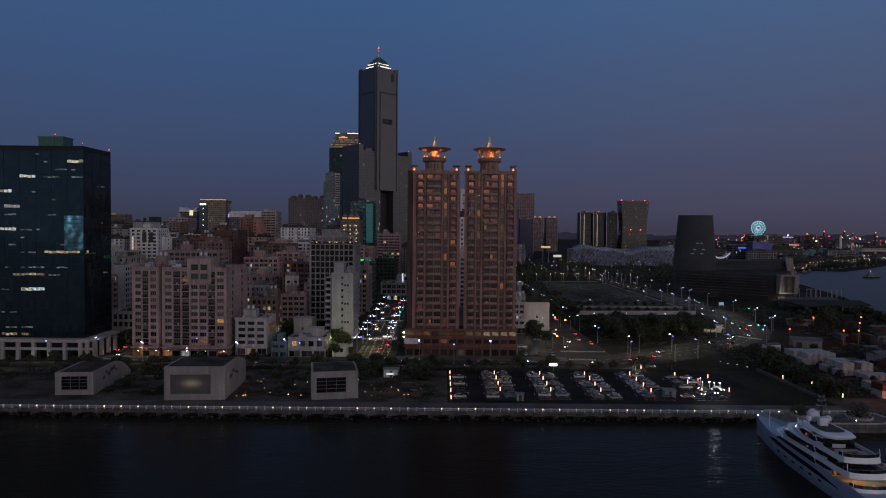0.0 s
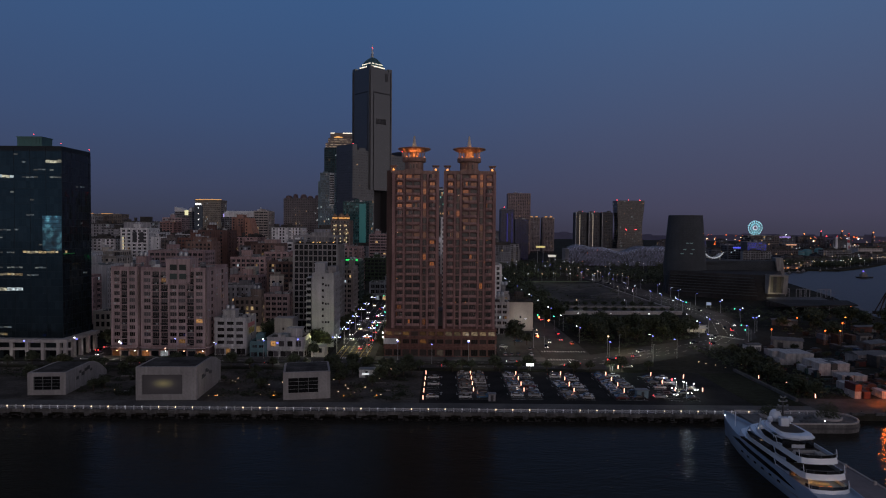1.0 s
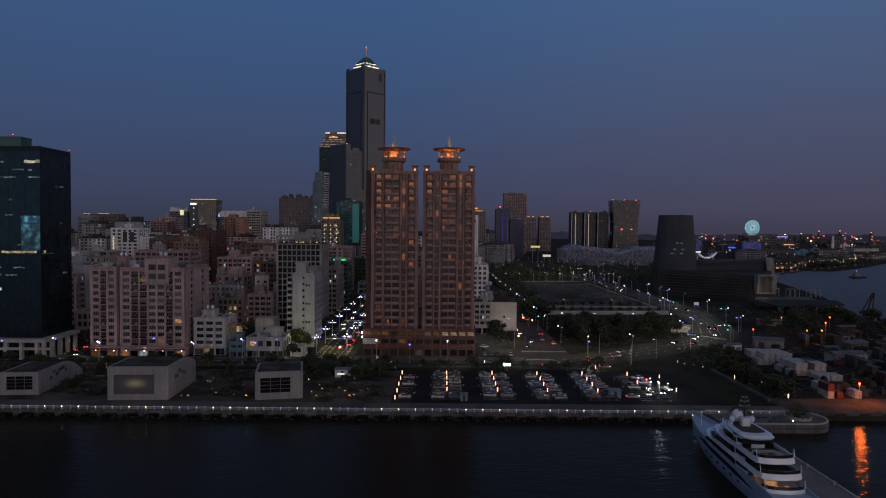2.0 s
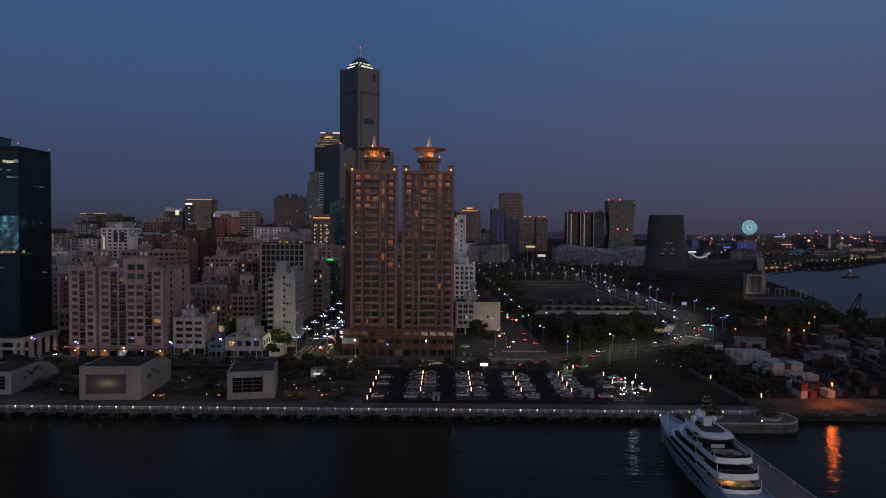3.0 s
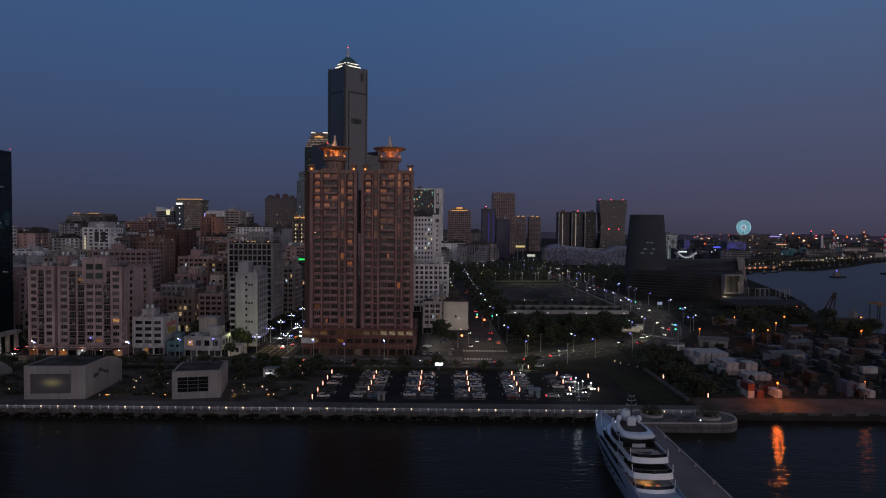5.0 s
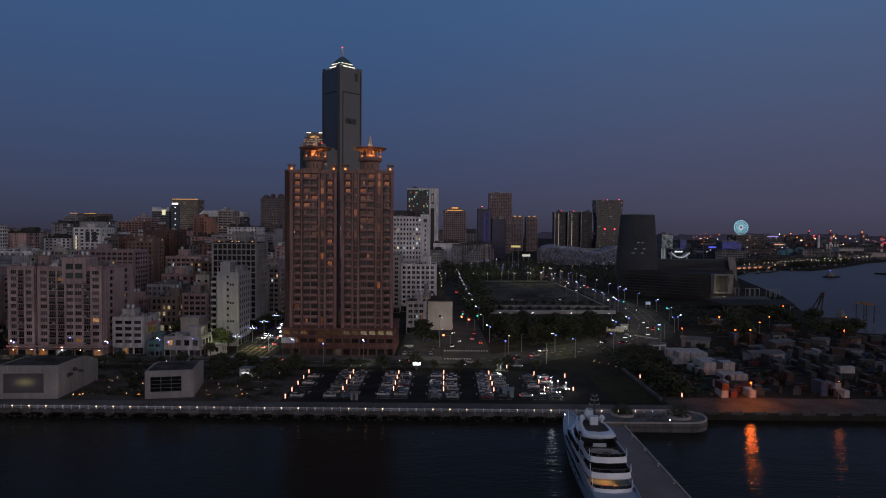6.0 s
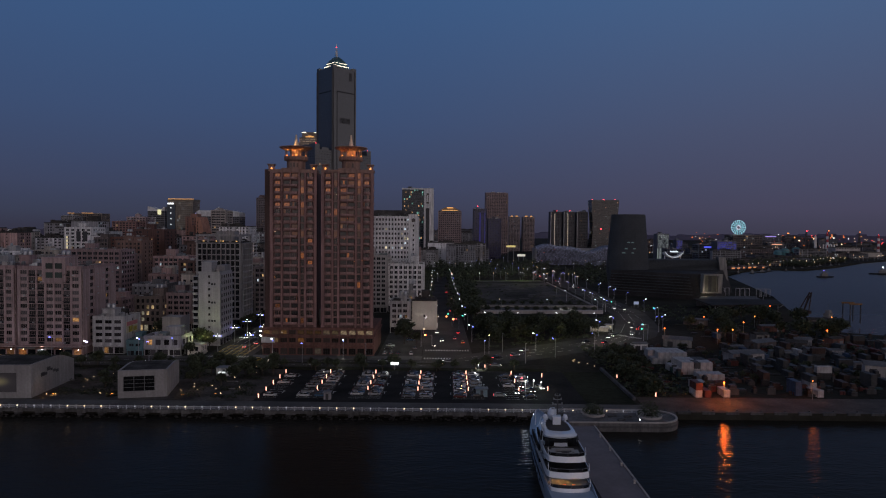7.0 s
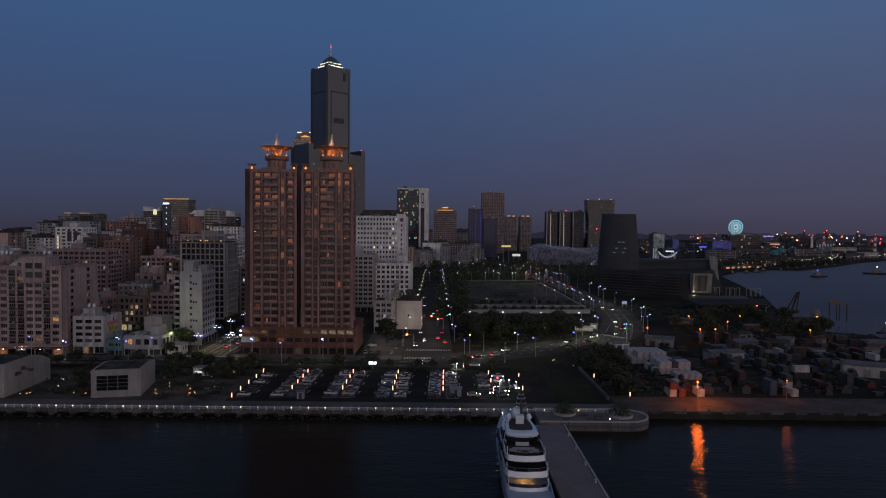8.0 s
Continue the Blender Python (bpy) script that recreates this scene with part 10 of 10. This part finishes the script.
spots += [(rnd.uniform(216, 300), rnd.uniform(380, 520)) for i in range(220)]
tagged(part("scrub", scrub(spots, 41), leaf_mats), "dark bushes and rough grass over the open land", "scrub", kind="stuff")


for i in range(150):
    f = rnd.random()
    far_tree(650 + 240 * f, 1060 + 250 * f + rnd.uniform(6, 70), rnd.uniform(6, 10))
tagged(part('far_wood', far_wood, [leaf_mats[0], bark]), 'dark woods and tree rows across the open land', 'trees', kind='stuff')


# -- traffic signals and moving-lamp traffic, standing --
def signal(x, y, colour, h=6.0, size=1.0):
    ob = thing("traffic_signal", "traffic signal on a grey mast arm", "traffic signal", (x, y, 0.05), group="traffic signals")
    part("pole", Shape().rod((0, 0, 0), (0, 0, h), 0.12, 8), grey_metal, ob)
    part("arm", Shape().rod((0, 0, h - 0.3), (-3.5, 0, h), 0.07), grey_metal, ob)
    part("housing", Shape().box(-4.2, -0.18, h - 0.3, -2.8, 0.2, h + 0.2), frame_dark, ob)
    part("lens", Shape().turn([(0, -0.34 * size), (0.34 * size, -0.16 * size), (0.34 * size, 0.16 * size), (0, 0.34 * size)], -3.5, -0.5 - 0.1 * size, h, 8), colour, ob, "glowing signal lens")


red_sig = glow("signal_red", (1.0, 0.16, 0.05), 8.0)
for x, y, c in ((73, 400, red_sig), (77, 388, red_sig), (74, 412, lamp_green), (83, 405, lamp_green), (60, 404, red_sig), (62, 330, red_sig), (-23, 362, lamp_green), (-24, 420, lamp_green),
                (186, 374, lamp_green), (180.4, 357, lamp_green), (198, 491.5, lamp_green), (218, 453.6, lamp_green), (-34, 520, lamp_green)):
    signal(x, y, c, size=1.5 if c is red_sig else 1.0)

head_on = glow("headlight_on", (1.0, 0.95, 0.85), 10.0)
tail_on = glow("tail_light_on", (1.0, 0.05, 0.06), 5.0)
run_white = car(car_paints[1], "silver car on the road with its lights on", head_on, tail_on)
run_dark = car(car_paints[2], "black car on the road with its lights on", head_on, tail_on)
run_taxi = car(surface("taxi_yellow", (0.5, 0.33, 0.03), 0.3, var=0.05), "yellow taxi on the road with its lights on", head_on, tail_on)
run = [run_white, run_dark, run_taxi]
seen = [False] * 3


def drive(x, y, rz, k):
    m = pose(x, y, 0.06, 0, 0, rz)
    if not seen[k]:
        seen[k] = True
        run[k].matrix_basis = m
        tagged(run[k], group="cars on the road")
    else:
        copy_thing(run[k], m)


# the avenue: away on its right half, towards the quay on its left
for x, y, rz, k in ((-28, 332, 90, 0), (-27.6, 346, 90, 1), (-30.8, 322, 90, 0), (-31, 354, 90, 2), (-28.6, 372, 90, 0), (-32.5, 398, 90, 1), (-29.6, 410, 90, 0), (-38.5, 350, -90, 0), (-41.2, 364, -90, 1), (-38.8, 384, -90, 2), (-42, 402, -90, 0),
                    (-34, 440, 90, 1), (-39.8, 430, -90, 0), (-42.6, 460, -90, 0), (-36, 480, 90, 1), (-42.6, 500, -90, 2), (-34.6, 520, 90, 0), 
                    (12, 281.5, 0, 0), (66, 284, 0, 1), (70, 290.5, 180, 0), (91, 283, 0, 0), (95, 236.5, -90, 0), (101, 239, -90, 1), (104.5, 243.5, -70, 0), (98, 246, -100, 1), (88.5, 232, 0, 0), (-150, 290.6, 180, 0), (-150, 301, -90, 0), (-155.8, 312, 90, 1), (-155.9, 320, 90, 0), (-156, 331, 90, 0), (-148.4, 324, -90, 0), (-66, 284.5, 0, 1), (-120, 283, 0, 0), (-16, 290.6, 180, 2), (41, 291, 180, 0),
                    (63, 330, -90, 1), (67, 345, -90, 0), (74, 352, 90, 0), (76, 372, 90, 1), (78, 340, 90, 2), (64, 372, -90, 0), (75.5, 430, 90, 0), (63.5, 440, -90, 2), (72, 470, 90, 0), (62, 500, -90, 1), (60, 560, -90, 0), (70, 610, 90, 0)):
    drive(x, y, rz, k)
for x, y, rz, k in ((176.5, 372, -120, 0), (194.9, 411, -100, 0), (184, 399, -110, 1), (188, 420, -105, 0), (203, 486, -92, 1), (198, 497, -90, 0)):
    drive(x, y, rz, k)
for i in range(9):
    f = rnd.random()
    drive(204 - 22 * f + rnd.uniform(-3, 3), 650 + 230 * f, (125 if i % 2 else -55), rnd.randrange(2))
for i in range(13):
    k = rnd.randrange(len(curve) - 1)
    (x0, y0), (x1, y1) = curve[k], curve[k + 1]
    f = rnd.random()
    off = 3.4 if i % 2 else -3.4
    L = math.hypot(x1 - x0, y1 - y0)
    drive(x0 + (x1 - x0) * f - off * (y1 - y0) / L, y0 + (y1 - y0) * f + off * (x1 - x0) / L, math.degrees(math.atan2(y1 - y0, x1 - x0)) + (180 if i % 2 else 0), rnd.randrange(2))
# small ground lights of the plaza
rnd = random.Random(8)
pl = thing("ground_light", "small warm ground light in the plaza paving", "lamp", (-70, 250, 0.06), group="plaza lights")
part("base", Shape().turn([(0.2, 0), (0.18, 0.25)], seg=8), dark_metal, pl)
part("lens", Shape().turn([(0.1, 0.25), (0.13, 0.36), (0, 0.42)], seg=8), lamp_warm, pl)
for x, y in ((-73, 229), (-70, 229.6), (-62, 233), (-55, 231), (-50, 232), (-66, 240), (-60, 244), (-56, 246), (-72, 252), (-71, 256), (-52, 250), (-66, 262), (-28, 236), (-25, 241), (-22, 236), (-19, 243), (-16, 238), (-12, 232), (-8, 241), (-27, 246), (-15, 257), (-33, 255), (-9, 266), (-130, 240), (-110, 236), (127.3, 295.4), (129.1, 291.7), (132.4, 289.3), (134.7, 284.6), (128, 297), (145, 291.1)):
    copy_thing(pl, pose(x, y, 0.06))
for x, y in ((-70.4, 228.6), (-50, 229.5), (-25, 229.6), (-13.5, 231)):
    s = thing("uplight", "low orange uplight on the plaza", "lamp", (x, y, 0.06))
    part("body", Shape().box(-0.3, -0.2, 0, 0.3, 0.2, 0.4), dark_metal, s)
    part("lens", Shape().box(-0.25, -0.15, 0.4, 0.25, 0.15, 0.5), lamp_amber, s)
    la = bpy.data.lights.new("uplight_glow", "POINT")
    la.energy, la.color, la.shadow_soft_size = 80, (1.0, 0.55, 0.18), 0.15
    lo = new("uplight_glow", la)
    lo.parent = s
    lo.location = (0, 0, 1.1)

# -- the lit shelter, the booth and the sign box at the junction --
ob = thing("bus_shelter", "long pale shelter with a lit ceiling beside the junction", "shelter", (160, 381, 0.0), 6)
part("roof", Shape().box(-5.6, -1.6, 3.0, 5.6, 1.6, 3.3).box(-5.8, -1.8, 3.301, 5.8, 1.8, 3.4), white_wall, ob)
part("back_wall", Shape().box(-5.4, 1.3, 0, 5.4, 1.5, 2.99), cream_wall, ob, "pale lit back wall")
part("bench", Shape().box(-4.6, 0.5, 0.4, 4.6, 1.0, 0.48).box(-4.4, 0.6, 0, -4.2, 0.9, 0.4).box(4.2, 0.6, 0, 4.4, 0.9, 0.4), grey_metal, ob)
for x in (-5.3, -1.8, 1.8, 5.3):
    part("post", Shape().box(x - 0.1, -1.4, 0, x + 0.1, -1.2, 2.99), grey_metal, ob)
for x in (-3.6, 0, 3.6):
    part("ceiling_tube", Shape().box(x - 0.9, -0.2, 2.86, x + 0.9, 0.0, 2.98), glow("shelter_tube", (1.0, 0.93, 0.72), 1.2) if x < 0 else bpy.data.materials["shelter_tube"], ob, "glowing tube")
la = bpy.data.lights.new("shelter_light", "AREA")
la.shape, la.size, la.size_y, la.energy, la.color = "RECTANGLE", 10, 0.8, 70, (1.0, 0.9, 0.68)
lo = new("shelter_light", la)
lo.parent = ob
lo.location = (0, -0.3, 2.8)
ob = thing("guard_booth", "small pale booth with a lit front", "booth", (168.5, 394, 0.0), -30)
part("wall", Shape().box(-1.7, -1.5, 0, 1.7, 1.5, 2.7), cream_wall, ob)
part("roof", Shape().box(-2.3, -2.3, 2.701, 2.3, 1.9, 2.95), pale_concrete, ob)
part("lit_window", Shape().box(-1.4, -1.56, 0.9, 1.4, -1.505, 2.2), glow("booth_light", (1.0, 0.92, 0.66), 0.7), ob)
ob = thing("sign_box", "tall pale blue lit sign box at the kerb", "light box", (217.5, 505, 0.05))
part("panel", Shape().box(-1.8, -0.25, 2.4, 1.8, 0.25, 4.6), glow("sign_blue_white", (0.62, 0.72, 1.0), 0.25), ob)
part("post", Shape().box(-1.7, -0.15, 0, -1.4, 0.15, 2.39), grey_metal, ob)
part("post", Shape().box(1.4, -0.15, 0, 1.7, 0.15, 2.39), grey_metal, ob)
